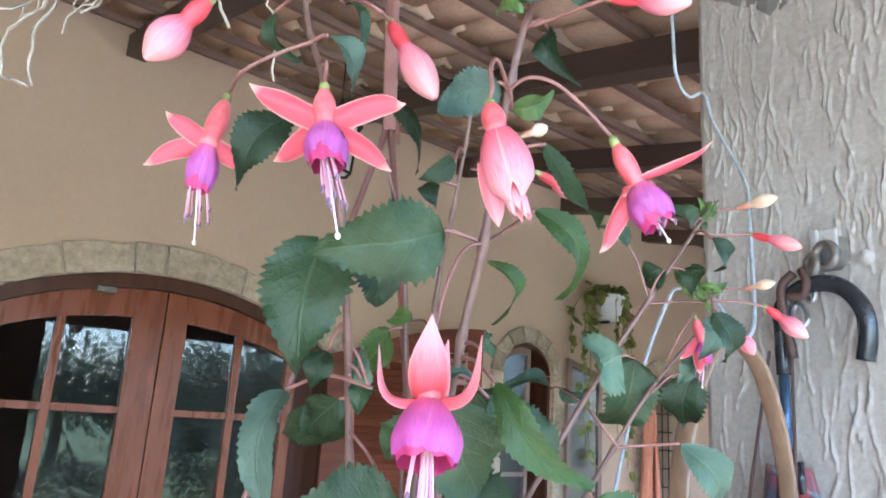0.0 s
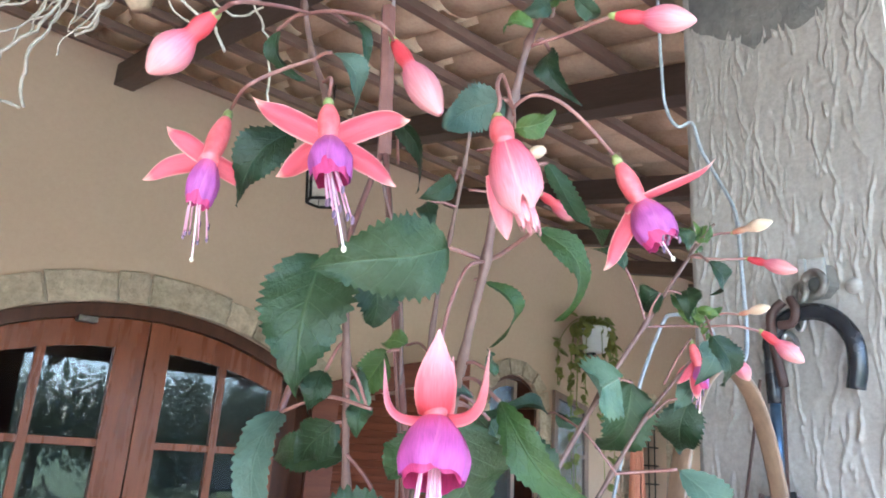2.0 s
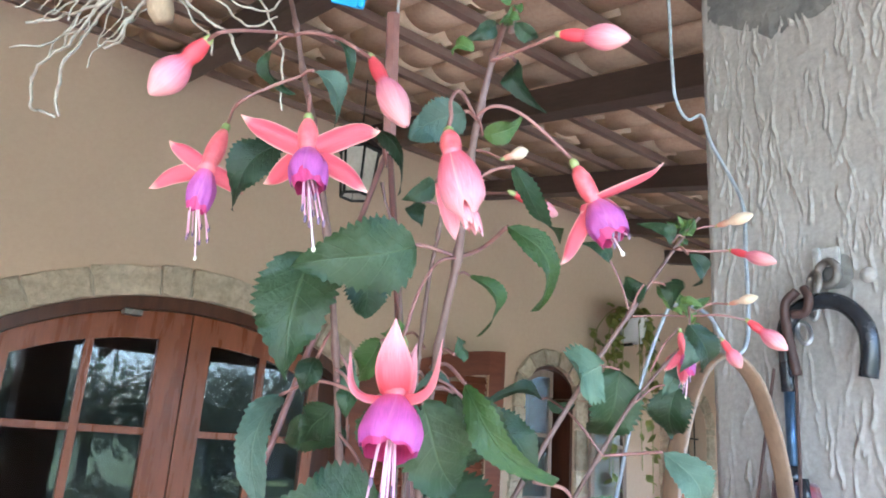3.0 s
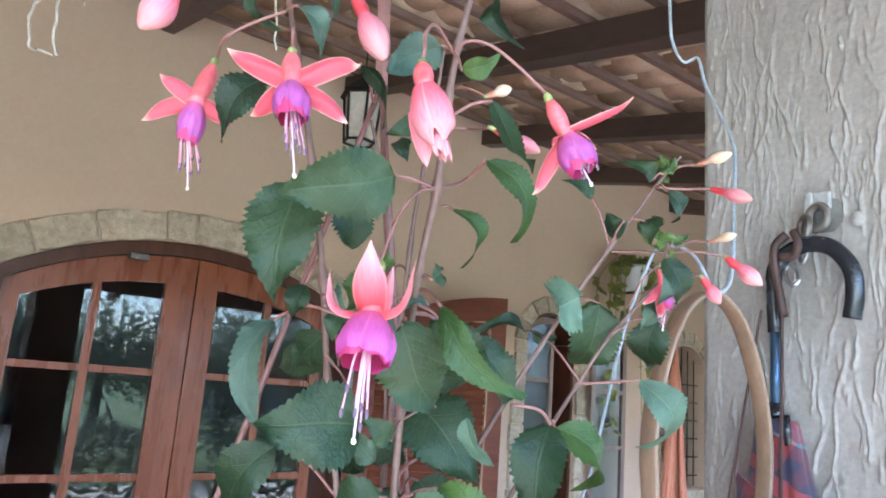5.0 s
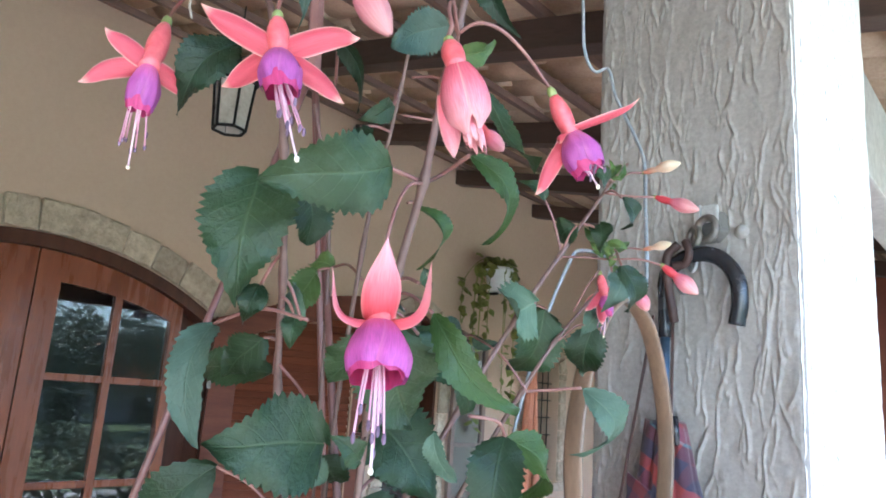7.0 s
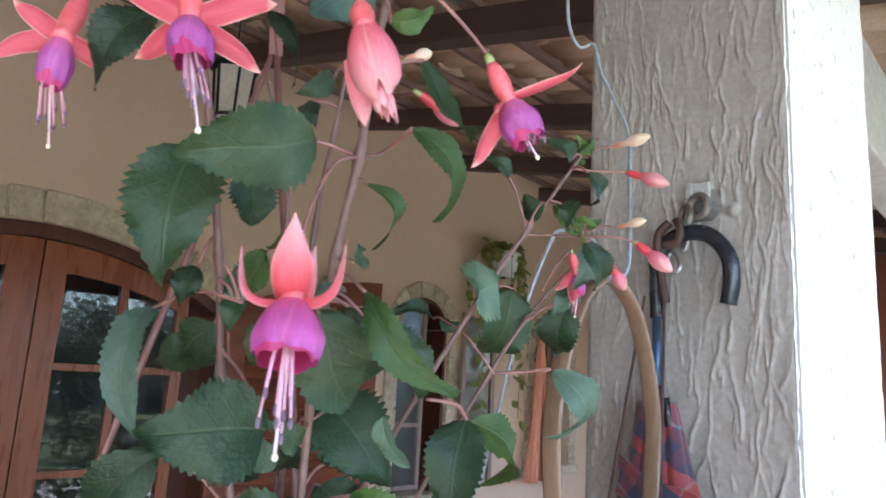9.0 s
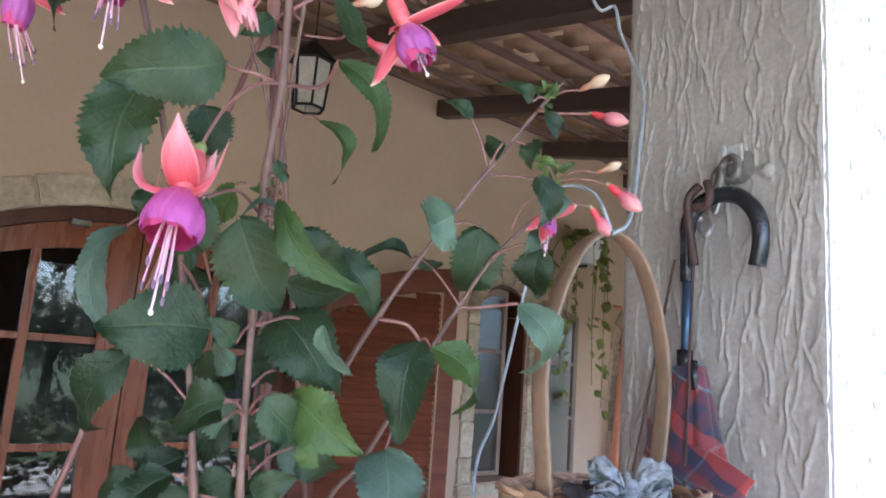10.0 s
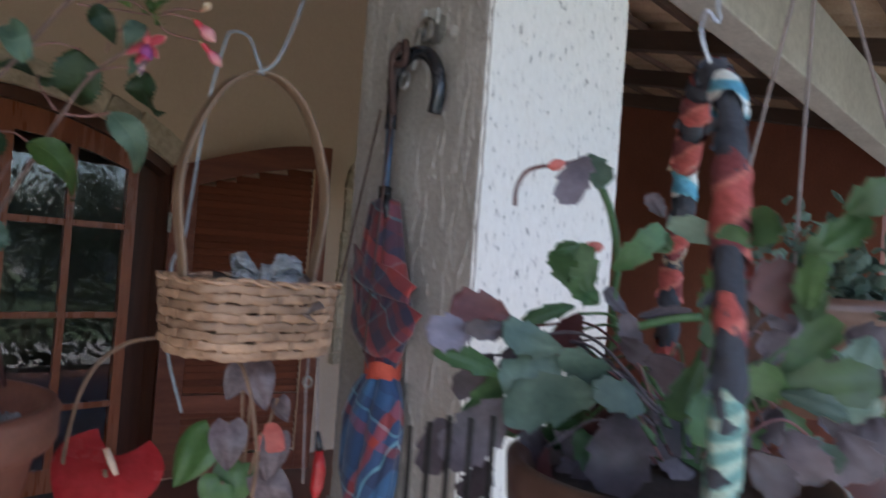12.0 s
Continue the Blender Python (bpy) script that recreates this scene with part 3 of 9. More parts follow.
def leaf_mesh(base, tip, width, rot, curl, fold, seed, teeth=16):
    """A toothed, pointed leaf from base to tip; it faces the garden, turned about its length by rot degrees, bowed by curl and folded along the rib."""
    rnd = random.Random(seed)
    b, t = Vector(base), Vector(tip)
    ax = t - b
    length = ax.length
    ax.normalize()
    see = (FACING - (b + t) / 2).normalized()
    side = ax.cross(see).normalized()
    side = Matrix.Rotation(radians(rot), 3, ax) @ side
    nrm = side.cross(ax).normalized()
    bm = bmesh.new()
    uvl = bm.loops.layers.uv.new("UVMap")
    n, half = teeth * 3, 5
    rows = []
    k1, k2, k3 = rnd.uniform(0, 6), rnd.uniform(0, 6), rnd.uniform(-1, 1)
    for i in range(n + 1):
        s = i / n
        shape = (math.sin(math.pi * min(1, s ** 0.72)) ** 0.82) * (1 - 0.25 * s) * 1.13
        shape = max(shape, 0.0)
        saw = 1.0 + ((-0.07, 0.005, 0.085)[i % 3] + rnd.uniform(-0.04, 0.04)) * (1 if 0 < i < n else 0)
        row = []
        for j in range(-half, half + 1):
            f = j / half
            w = 0.5 * width * shape * f * (saw if abs(j) == half else 1)
            bow = curl * length * (math.sin(math.pi * s * 0.9) * 0.75 - 1.1 * s * s)
            wave = 0.115 * width * math.sin(s * 8 + k1 + (2 if f > 0 else 0)) * f * f + 0.03 * width * math.sin(s * 19 + k2 + f) * f * f + 0.024 * width * abs(math.sin(s * 20.4 - abs(f) * 5.3)) * abs(f) * (1 - 0.4 * abs(f))
            lift = fold * abs(w) * 1.6 + bow + wave + k3 * 0.11 * length * f * s
            sway = 0.07 * length * math.sin(s * 3 + k2) * (1 - s) * s * 4
            row.append(bm.verts.new(b + ax * (length * s) + side * (w + sway * 0.5) + nrm * lift))
        rows.append(row)
    for i in range(n):
        for j in range(2 * half):
            fc = bm.faces.new((rows[i][j], rows[i][j + 1], rows[i + 1][j + 1], rows[i + 1][j]))
            for lp, (ii, jj) in zip(fc.loops, ((i, j), (i, j + 1), (i + 1, j + 1), (i + 1, j))):
                lp[uvl].uv = (jj / (2 * half), ii / n)
    return bm


_leaf_no = 0


def leaf(base, tip, width, rot=0, curl=0.15, fold=0.1, mat=None):
    global _leaf_no
    _leaf_no += 1
    bm = leaf_mesh(base, tip, width, rot, curl, fold, _leaf_no)
    bm.transform(TO_POT)
    return part("leaf", bm, mat or LEAF, fuchsia, smooth=True)


def stem(pts, radii):
    """A woody stem with slightly swollen nodes."""
    p = spline([local(q) for q in pts], 6)
    r = []
    for k in range(len(p)):
        i = k / 6
        a = min(int(i), len(radii) - 2)
        base_r = radii[a] + (radii[a + 1] - radii[a]) * (i - a)
        r.append(0.41 * base_r * (1.45 if k % 6 == 0 else 1.0))
    return part("stem", tube(bmesh.new(), p, r, 10), STEMM, fuchsia, smooth=True)


def stalk(pts, r):
    if len(pts) == 2:
        a, b = Vector(pts[0]), Vector(pts[1])
        pts = [a, a.lerp(b, 0.5) + Vector((0, 0, 0.10 * (b - a).length)), b]
    p = spline([local(q) for q in pts], 6)
    return part("stalk", tube(bmesh.new(), p, 0.66 * r, 6), STALKM, fuchsia, smooth=True)


def strip_mesh(path, widths, side, cup, seed, inset=0.0):
    """A petal or sepal: a cupped strip along a curved path; side gives its breadth's direction."""
    rnd = random.Random(seed)
    bm = bmesh.new()
    uvl = bm.loops.layers.uv.new("UVMap")
    half, rows = 4, []
    ph = rnd.uniform(0, 6)
    for i, (p, w) in enumerate(zip(path, widths)):
        d = (path[min(i + 1, len(path) - 1)] - path[max(i - 1, 0)]).normalized()
        sd = (side - d * side.dot(d)).normalized()
        nm = sd.cross(d)
        s = i / (len(path) - 1)
        rows.append([bm.verts.new(p + sd * (w * j / half) + nm * (cup * w * (j / half) ** 2 + 0.06 * w * math.sin(5 * s + ph + j))) for j in range(-half, half + 1)])
    for i in range(len(rows) - 1):
        for j in range(2 * half):
            fc = bm.faces.new((rows[i][j], rows[i][j + 1], rows[i + 1][j + 1], rows[i + 1][j]))
            for lp, (ii, jj) in zip(fc.loops, ((i, j), (i, j + 1), (i + 1, j + 1), (i + 1, j))):
                lp[uvl].uv = (jj / (2 * half), ii / (len(rows) - 1))
    return bm, rows


def sepal(parent, m, centre, axis, tip, width, turn, bend, seed, mat):
    """One of the four sepals: a pointed strip from the tube's mouth to its tip; turn rolls it about its length, bend bows it away from the bell."""
    c, t = Vector(centre), Vector(tip)
    out = t - c
    length = out.length
    flat = out - axis * out.dot(axis)
    mid = c + out * 0.5 - axis * (bend * length) + flat * (0.10 + 0.4 * abs(bend))
    path = [Vector(q) for q in spline([c, mid, t], 10)]
    see = (FACING - c).normalized()
    side = out.cross(see)
    if side.length < 0.2 * length:
        side = out.cross(Vector((1, 0, 0)))
    side = Matrix.Rotation(radians(turn), 3, out.normalized()) @ side.normalized()
    n = len(path) - 1
    widths = [width * 1.36 * (0.55 + 1.6 * k / n) * (1 - k / n) ** 1.12 + 0.00015 for k in range(n + 1)]
    lift = (-axis) * (0.07 * length)
    path = [q + lift * max(0.0, (k / n - 0.62) / 0.38) ** 2 - lift * 0.35 * math.sin(math.pi * k / n) for k, q in enumerate(path)]
    bm, rows = strip_mesh(path, widths, side, -0.42, seed)
    bm.transform(m)
    return part("sepal", bm, mat, parent, smooth=True)


def rolled_petal(c, axis, e1, e2, a0, span, rad, length, prof, slant, frill, seed, inner=0.0):
    """One petal of the bell: a curved sheet round the flower's axis with a slanting, gently frilled hem."""
    rr = random.Random(seed)
    bm = bmesh.new()
    uvl = bm.loops.layers.uv.new("UVMap")
    rows, nl, nw = [], 12, 10
    p1, p2 = rr.uniform(0, 6), rr.uniform(0, 6)
    for i in range(nl + 1):
        s = i / nl
        row = []
        for j in range(-nw, nw + 1):
            f = j / nw
            a = a0 + span * f * (0.65 + 0.35 * s)
            cut = length * s * (1 + slant * f - 0.06 * abs(f) ** 3 * s + frill * 0.05 * math.sin(7 * f + p1))
            r = rad * (prof(s) - inner) * (1 + 0.07 * math.cos(1.5 * f) - 0.05 + 0.03 * f) * (1 + frill * 0.05 * s * s * math.sin(9 * f + p2))
            row.append(bm.verts.new(c + axis * cut + (e1 * math.cos(a) + e2 * math.sin(a)) * r))
        rows.append(row)
    for i in range(nl):
        for j in range(2 * nw):
            fc = bm.faces.new((rows[i][j], rows[i][j + 1], rows[i + 1][j + 1], rows[i + 1][j]))
            for lp, (ii, jj) in zip(fc.loops, ((i, j), (i, j + 1), (i + 1, j + 1), (i + 1, j))):
                lp[uvl].uv = (jj / (2 * nw), ii / nl)
    return bm


def barrel(s):
    return 0.36 + 0.66 * math.sin(math.pi * 0.60 * s ** 0.85) - 0.42 * max(0, s - 0.6)


def skirt(s):
    return 0.32 + 0.76 * math.sin(math.pi * 0.55 * s ** 0.72) - 0.45 * max(0, s - 0.72)


_flower_no = 0


def flower(ovary, centre, pistil, tips, size, kind, plump=1.0):
    """A hanging fuchsia flower: ovary, tube, sepals given as (tip, turn, bend, half width), a bell of petals, stamens and a long style."""
    global _flower_no
    _flower_no += 1
    no = _flower_no
    ov, c, pi = Vector(ovary), Vector(centre), Vector(pistil)
    axis = ((c - ov).normalized() * 0.5 + (pi - c).normalized() * 0.5).normalized()
    rnd = random.Random(40 + no)
    fl = new("flower")
    fl.parent = fuchsia
    fl.matrix_basis = TO_POT @ Matrix.Translation(c)
    fl["label"] = {"open": "open flower with coral sepals and violet bell", "closed": "half-open pale pink flower", "reflexed": "large flower with upswept coral sepals and violet skirt"}[kind]
    m = Matrix.Translation(-c)
    d = (c - ov)
    pts = [ov + d * f for f in (0.0, 0.08, 0.16, 0.24)]
    bm = tube(bmesh.new(), pts, [0.0012 * size, 0.0023 * size, 0.0024 * size, 0.0016 * size], 10)
    bm.transform(m)
    part("ovary", bm, OVARY, fl, smooth=True)
    pts = [ov + d * f for f in (0.2, 0.3, 0.45, 0.6, 0.8, 0.95, 1.06)]
    bm = tube(bmesh.new(), pts, [x * size for x in (0.0022, 0.0034, 0.0044, 0.0048, 0.0045, 0.0038, 0.0044)], 16)
    for v in bm.verts:
        v.co += (v.co - ov).cross(d).normalized() * 0.0002 * math.sin(40 * v.co.x / 0.01)
    bm.transform(m)
    part("calyx_tube", bm, STALK_TUBE, fl, smooth=True)
    see = (FACING - c)
    e1 = (see - axis * see.dot(axis)).normalized()
    e2 = axis.cross(e1)
    bell = {"open": 0.0215, "closed": 0.0235, "reflexed": 0.0208}[kind] * size
    rad = {"open": 0.0092, "closed": 0.0050, "reflexed": 0.0108}[kind] * size * plump
    if kind == "closed":
        low = Vector(tips[-1][0])
        d2 = low - c
        ax2 = d2.normalized()
        a1 = (see - ax2 * see.dot(ax2)).normalized()
        a2 = ax2.cross(a1)
        for q in range(4):
            bm = bmesh.new()
            uvl = bm.loops.layers.uv.new("UVMap")
            rows, n, sides = [], 18, 12
            amid = math.pi / 4 + math.pi / 2 * q + 0.12
            reach = (1.0, 0.9, 0.95, 0.96)[q]
            for i in range(n + 1):
                s = i / n
                r = 0.0092 * size * (0.40 + 0.64 * math.sin(math.pi * min(1, 0.05 + s * 0.80) ** 0.9)) * (1 - 0.55 * max(0, s - 0.75) / 0.25)
                half = math.pi / 4 * 1.12 * (1 - 0.75 * max(0, s - 0.7) / 0.3)
                row = []
                for k in range(sides + 1):
                    f = 2 * k / sides - 1
                    a = amid + half * f
                    row.append(bm.verts.new(c + d2 * (s * reach) + (a1 * math.cos(a) + a2 * math.sin(a)) * r * (1 + 0.10 * math.cos(1.5 * f) - 0.05 + 0.012 * q)))
                rows.append(row)
            for i in range(n):
                for k in range(sides):
                    fc = bm.faces.new((rows[i][k], rows[i][k + 1], rows[i + 1][k + 1], rows[i + 1][k]))
                    for lp, (ii, kk) in zip(fc.loops, ((i, k), (i, k + 1), (i + 1, k + 1), (i + 1, k))):
                        lp[uvl].uv = (kk / sides, ii / n)
            bm.transform(m)
            part("sepal", bm, SEPAL_PALE, fl, "swollen pale pink sepal, still closed", smooth=True)
        for k, (tp, turn, bend, wide) in enumerate(tips[:-1]):
            sepal(fl, m, c + d2 * 0.35 + a2 * (0.006 if (Vector(tp) - low).dot(a2) > 0 else -0.006), axis, tp, wide, turn, bend, no * 10 + k, SEPAL_PALE)
        for k in range(4):
            bm = rolled_petal(c + d2 * 0.6, ax2, a1, a2, math.pi / 2 * k + 0.5, 0.9, 0.0042 * size, (0.46 + 0.05 * k) * d2.length, barrel, 0.1 - 0.06 * k, 2.0, no * 31 + k)
            bm.transform(m)
            part("petal", bm, SEPAL_PALE, fl, "crumpled pink petal", smooth=True)
        return fl
    for k, (tp, turn, bend, wide) in enumerate(tips):
        sepal(fl, m, c, axis, tp, wide, turn, bend, no * 10 + k, SEPAL_TOP if kind == "reflexed" else SEPAL)
    # bell: an inner barrel of dark magenta petals, and paler outer petals over its upper part
    prof = skirt if kind == "reflexed" else barrel
    for k in range(4):
        bm = rolled_petal(c, axis, e1, e2, math.pi / 2 * k + 0.8, 0.98, rad, bell * rnd.uniform(0.97, 1.05), prof, rnd.uniform(-0.04, 0.04), 0.6, no * 31 + k, 0.10)
        bm.transform(m)
        part("petal", bm, PETAL_IN, fl, "dark magenta inner petal", smooth=True)
    for k in range(4):
        share_l = (0.80, 0.93, 0.84, 0.90)[k] if kind == "open" else (0.90, 0.99, 0.92, 0.94)[k]
        a0 = (0.42, -1.0, 2.4, -2.3)[k] + 0.15 * (no % 3)
        bm = rolled_petal(c, axis, e1, e2, a0, ((1.2, 0.95, 1.1, 1.1) if kind == "open" else (1.15, 0.95, 1.0, 1.0))[k], rad * (1.02 + 0.03 * (k % 2)), bell * share_l, prof, (0.14, -0.10, 0.05, -0.05)[k] * (1 if kind == "open" else 0.35), 1.0 if kind == "open" else 0.7, no * 57 + k)
        bm.transform(m)
        part("petal", bm, PETAL_PINK if kind == "reflexed" else PETAL, fl, smooth=True)
    # stamens and style
    style = (pi - c)
    for k in range(8):
        a = 2 * math.pi * k / 8 + no
        spread = 0.0092 * size * rnd.uniform(0.22, 0.72)
        reach = style.length * rnd.uniform(0.58, 0.88)
        tipp = c + style.normalized() * reach + (e1 * math.cos(a) + e2 * math.sin(a)) * spread
        pts = spline([c + axis * 0.006, c + axis * bell * 0.8 + (e1 * math.cos(a) + e2 * math.sin(a)) * spread * 0.6, tipp], 5)
        bm = tube(bmesh.new(), pts, 0.00038 * size, 5)
        bm.transform(m)
        st = part("stamen", bm, FILAMENT, fl, smooth=True)
        bm = bmesh.new()
        bmesh.ops.create_uvsphere(bm, u_segments=8, v_segments=6, radius=0.0010 * size, matrix=Matrix.Translation(tipp) @ Matrix.Diagonal((0.75, 0.75, 1.8, 1)))
        bm.transform(m)
        part("anther", bm, ANTHER, st, smooth=True)
    pts = spline([c + axis * 0.004, c + axis * bell * 0.8, pi], 6)
    bm = tube(bmesh.new(), pts, 0.00045 * size, 6)
    bm.transform(m)
    st = part("style", bm, STYLE_M, fl, smooth=True)
    bm = bmesh.new()
    bmesh.ops.create_uvsphere(bm, u_segments=10, v_segments=8, radius=0.0009 * size, matrix=Matrix.Translation(pi) @ Matrix.Diagonal((1, 1, 1.3, 1)))
    for v in bm.verts:
        v.co += Vector([rnd.uniform(-1, 1) for _ in range(3)]) * 0.00018
    bm.transform(m)
    part("stigma", bm, STIGMA, st, smooth=True)
    return fl


STALK_TUBE = surface("coral_tube_skin", (0.60, 0.085, 0.095), (0.68, 0.16, 0.17), scale=140, rough=0.4, bump=0.15, fine=300, depth=0.0005)


def bud(ovary, tip, radius, kind):
    """A closed bud: green ovary, plump red tube with a waist, and four pale sepals closed to a point."""
    ov, t = Vector(ovary), Vector(tip)
    d = t - ov
    length = d.length
    ax = d.normalized()
    e1 = ax.orthogonal().normalized()
    e2 = ax.cross(e1)
    b = new("bud")
    b.parent = fuchsia
    b.matrix_basis = TO_POT @ Matrix.Translation(ov)
    b["label"] = "closed coral-pink flower bud" if kind == "pink" else "small cream-tipped flower bud"
    n, sides = 26, 32
    bm = bmesh.new()
    uvl = bm.loops.layers.uv.new("UVMap")
    rows = []
    for i in range(n + 1):
        s = i / n
        if s < 0.38:
            r = 0.24 + 0.28 * math.sin(math.pi * min(1, s / 0.40) * 0.86)
        else:
            x = (s - 0.38) / 0.62
            r = max(0.42 * (1 - x * 4), math.sin(math.pi * (0.12 + 0.80 * x)) ** 0.78 * (1 - 0.42 * x ** 4) * (1.0 if s < 0.975 else 0.5))
        r = radius * max(r, 0.02)
        row = []
        for k in range(sides):
            a = 2 * math.pi * k / sides
            groove = 1 - (0.07 * max(0, 1 - abs((a / (math.pi / 2) + 0.37) % 1.0 - 0.5) * 9) if s > 0.40 else 0)
            row.append(bm.verts.new(ax * (length * s) + (e1 * math.cos(a) + e2 * math.sin(a)) * r * groove))
        rows.append(row)
    for i in range(n):
        for k in range(sides):
            fc = bm.faces.new((rows[i][k], rows[i][(k + 1) % sides], rows[i + 1][(k + 1) % sides], rows[i + 1][k]))
            for lp, (ii, kk) in zip(fc.loops, ((i, k), (i, k + 1), (i + 1, k + 1), (i + 1, k))):
                lp[uvl].uv = (kk / sides, ii / n)
    part("calyx", bm, BUDPINK if kind == "pink" else BUDCREAM, b, smooth=True)
    bm = tube(bmesh.new(), [ax * (-0.06 * length), ax * (0.0 * length), ax * (0.05 * length), ax * (0.09 * length)], [0.2 * radius, 0.30 * radius, 0.31 * radius, 0.2 * radius], 10)
    part("ovary", bm, OVARY, b, smooth=True)
    return b


# pot, soil, gravel and the three hanger rods
_bm = lathe(bmesh.new(), [(0.0, 0.012), (0.105, 0.012), (0.112, 0.0), (0.118, 0.01), (0.148, 0.14), (0.150, 0.145), (0.163, 0.148), (0.167, 0.155), (0.168, 0.185), (0.164, 0.192), (0.157, 0.192), (0.152, 0.185), (0.147, 0.14), (0.142, 0.12)], 64)
part("pot", _bm, POTM, fuchsia, "terracotta-coloured pot with a thick rolled rim", smooth=True)
_bm = bmesh.new()
bmesh.ops.create_circle(_bm, cap_ends=True, segments=48, radius=0.148, matrix=Matrix.Translation((0, 0, 0.152)))
part("soil", _bm, SOILM, fuchsia, "dark potting soil")
_bm = bmesh.new()
_r = random.Random(5)
for k in range(900):
    a, q = _r.uniform(0, 6.283), 0.145 * math.sqrt(_r.random())
    sz = _r.uniform(0.0035, 0.0085)
    mt = Matrix.Translation((q * math.cos(a), q * math.sin(a), 0.153 + _r.uniform(0, 0.005))) @ Euler((_r.uniform(0, 3), _r.uniform(0, 3), _r.uniform(0, 3))).to_matrix().to_4x4() @ Matrix.Diagonal((sz, sz * 0.7, sz * 0.4, 1))
    bmesh.ops.create_icosphere(_bm, subdivisions=1, radius=1.0, matrix=mt)
tagged(part("gravel", _bm, CHIPM, fuchsia, "grey stone chips over the soil"), kind="stuff")
APEX = local((-0.050, 0.545, 1.79))
for _a in (207, 65, 300):
    rim = Vector((0.155 * math.cos(radians(_a)), 0.155 * math.sin(radians(_a)), 0.18))
    part("hanger_rod", tube(bmesh.new(), [rim, rim.lerp(APEX, 0.5), APEX], 0.0026, 8), RODM, fuchsia, smooth=True)
_bm = bmesh.new()
tube(_bm, [APEX + Vector((0, 0, -0.01)), APEX + Vector((-0.004, 0, 0.06)), APEX + Vector((-0.008, 0, 0.13))], [0.006, 0.0065, 0.0065], 6)
part("hanger_grip", _bm, RODM, fuchsia)
_top = APEX + Vector((-0.008, 0, 0.13))
_bm = tube(bmesh.new(), spline([_top + Vector((0, 0, -0.02)), _top + Vector((0.004, 0, 0.02)), _top + Vector((-0.003, 0, 0.3)), _top + Vector((0, 0, 0.95))], 8), 0.0016, 6)
part("hanging_wire", _bm, STEEL, fuchsia)
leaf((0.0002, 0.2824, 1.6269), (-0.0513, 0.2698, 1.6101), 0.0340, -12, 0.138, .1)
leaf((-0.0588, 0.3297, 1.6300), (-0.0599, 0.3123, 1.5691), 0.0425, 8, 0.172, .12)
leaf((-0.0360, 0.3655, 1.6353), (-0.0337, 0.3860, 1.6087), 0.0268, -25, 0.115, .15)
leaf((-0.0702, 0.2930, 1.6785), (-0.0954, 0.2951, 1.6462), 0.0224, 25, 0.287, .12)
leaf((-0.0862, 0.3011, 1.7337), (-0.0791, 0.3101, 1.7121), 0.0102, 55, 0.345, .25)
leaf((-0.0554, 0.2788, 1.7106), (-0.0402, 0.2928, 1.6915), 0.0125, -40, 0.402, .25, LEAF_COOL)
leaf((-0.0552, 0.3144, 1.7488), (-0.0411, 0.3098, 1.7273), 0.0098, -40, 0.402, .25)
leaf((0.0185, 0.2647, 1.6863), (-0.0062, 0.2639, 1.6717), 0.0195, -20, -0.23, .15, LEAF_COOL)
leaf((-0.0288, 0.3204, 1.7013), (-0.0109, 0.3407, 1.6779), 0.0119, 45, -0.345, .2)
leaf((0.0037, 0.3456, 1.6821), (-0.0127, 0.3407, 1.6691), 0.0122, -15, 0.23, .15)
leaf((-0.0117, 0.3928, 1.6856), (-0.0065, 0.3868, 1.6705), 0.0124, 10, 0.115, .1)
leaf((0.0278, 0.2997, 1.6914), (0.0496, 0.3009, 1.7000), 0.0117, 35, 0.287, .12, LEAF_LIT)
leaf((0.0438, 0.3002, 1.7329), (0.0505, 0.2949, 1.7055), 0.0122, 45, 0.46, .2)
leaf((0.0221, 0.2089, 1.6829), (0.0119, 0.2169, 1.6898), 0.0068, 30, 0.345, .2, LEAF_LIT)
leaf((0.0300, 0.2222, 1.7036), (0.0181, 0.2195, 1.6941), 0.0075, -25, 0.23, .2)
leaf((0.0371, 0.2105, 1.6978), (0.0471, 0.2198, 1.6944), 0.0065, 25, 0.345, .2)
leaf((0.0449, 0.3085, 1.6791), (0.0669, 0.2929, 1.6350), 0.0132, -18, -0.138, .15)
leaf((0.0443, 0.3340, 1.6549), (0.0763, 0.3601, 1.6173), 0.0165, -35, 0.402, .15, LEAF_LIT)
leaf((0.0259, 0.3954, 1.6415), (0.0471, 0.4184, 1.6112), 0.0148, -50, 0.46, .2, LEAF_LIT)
leaf((-0.0777, 0.3808, 1.5619), (-0.0857, 0.3668, 1.5031), 0.0228, 40, 0.345, .15, LEAF_COOL)
leaf((-0.0496, 0.4678, 1.5401), (-0.1111, 0.5067, 1.5418), 0.0243, 25, 0.23, .1)
leaf((-0.0144, 0.3609, 1.5059), (-0.0672, 0.3374, 1.5024), 0.0441, -5, 0.138, .08)
leaf((0.0069, 0.3109, 1.5589), (0.0259, 0.3424, 1.5163), 0.0382, 10, 0.115, .08)
leaf((0.0019, 0.2698, 1.5588), (-0.0169, 0.2930, 1.5331), 0.0243, -20, 0.115, .08)
leaf((0.0263, 0.3046, 1.5685), (0.0649, 0.3024, 1.5234), 0.0148, 28, 0.253, .15, LEAF_LIT)
leaf((0.0281, 0.3616, 1.5637), (0.0391, 0.3812, 1.5414), 0.0230, -30, 0.172, .1)
leaf((0.0095, 0.4155, 1.5207), (0.0531, 0.4027, 1.4751), 0.0433, -8, 0.115, .1)
leaf((0.0342, 0.4327, 1.5135), (0.0510, 0.4417, 1.4795), 0.0221, 35, 0.115, .1)
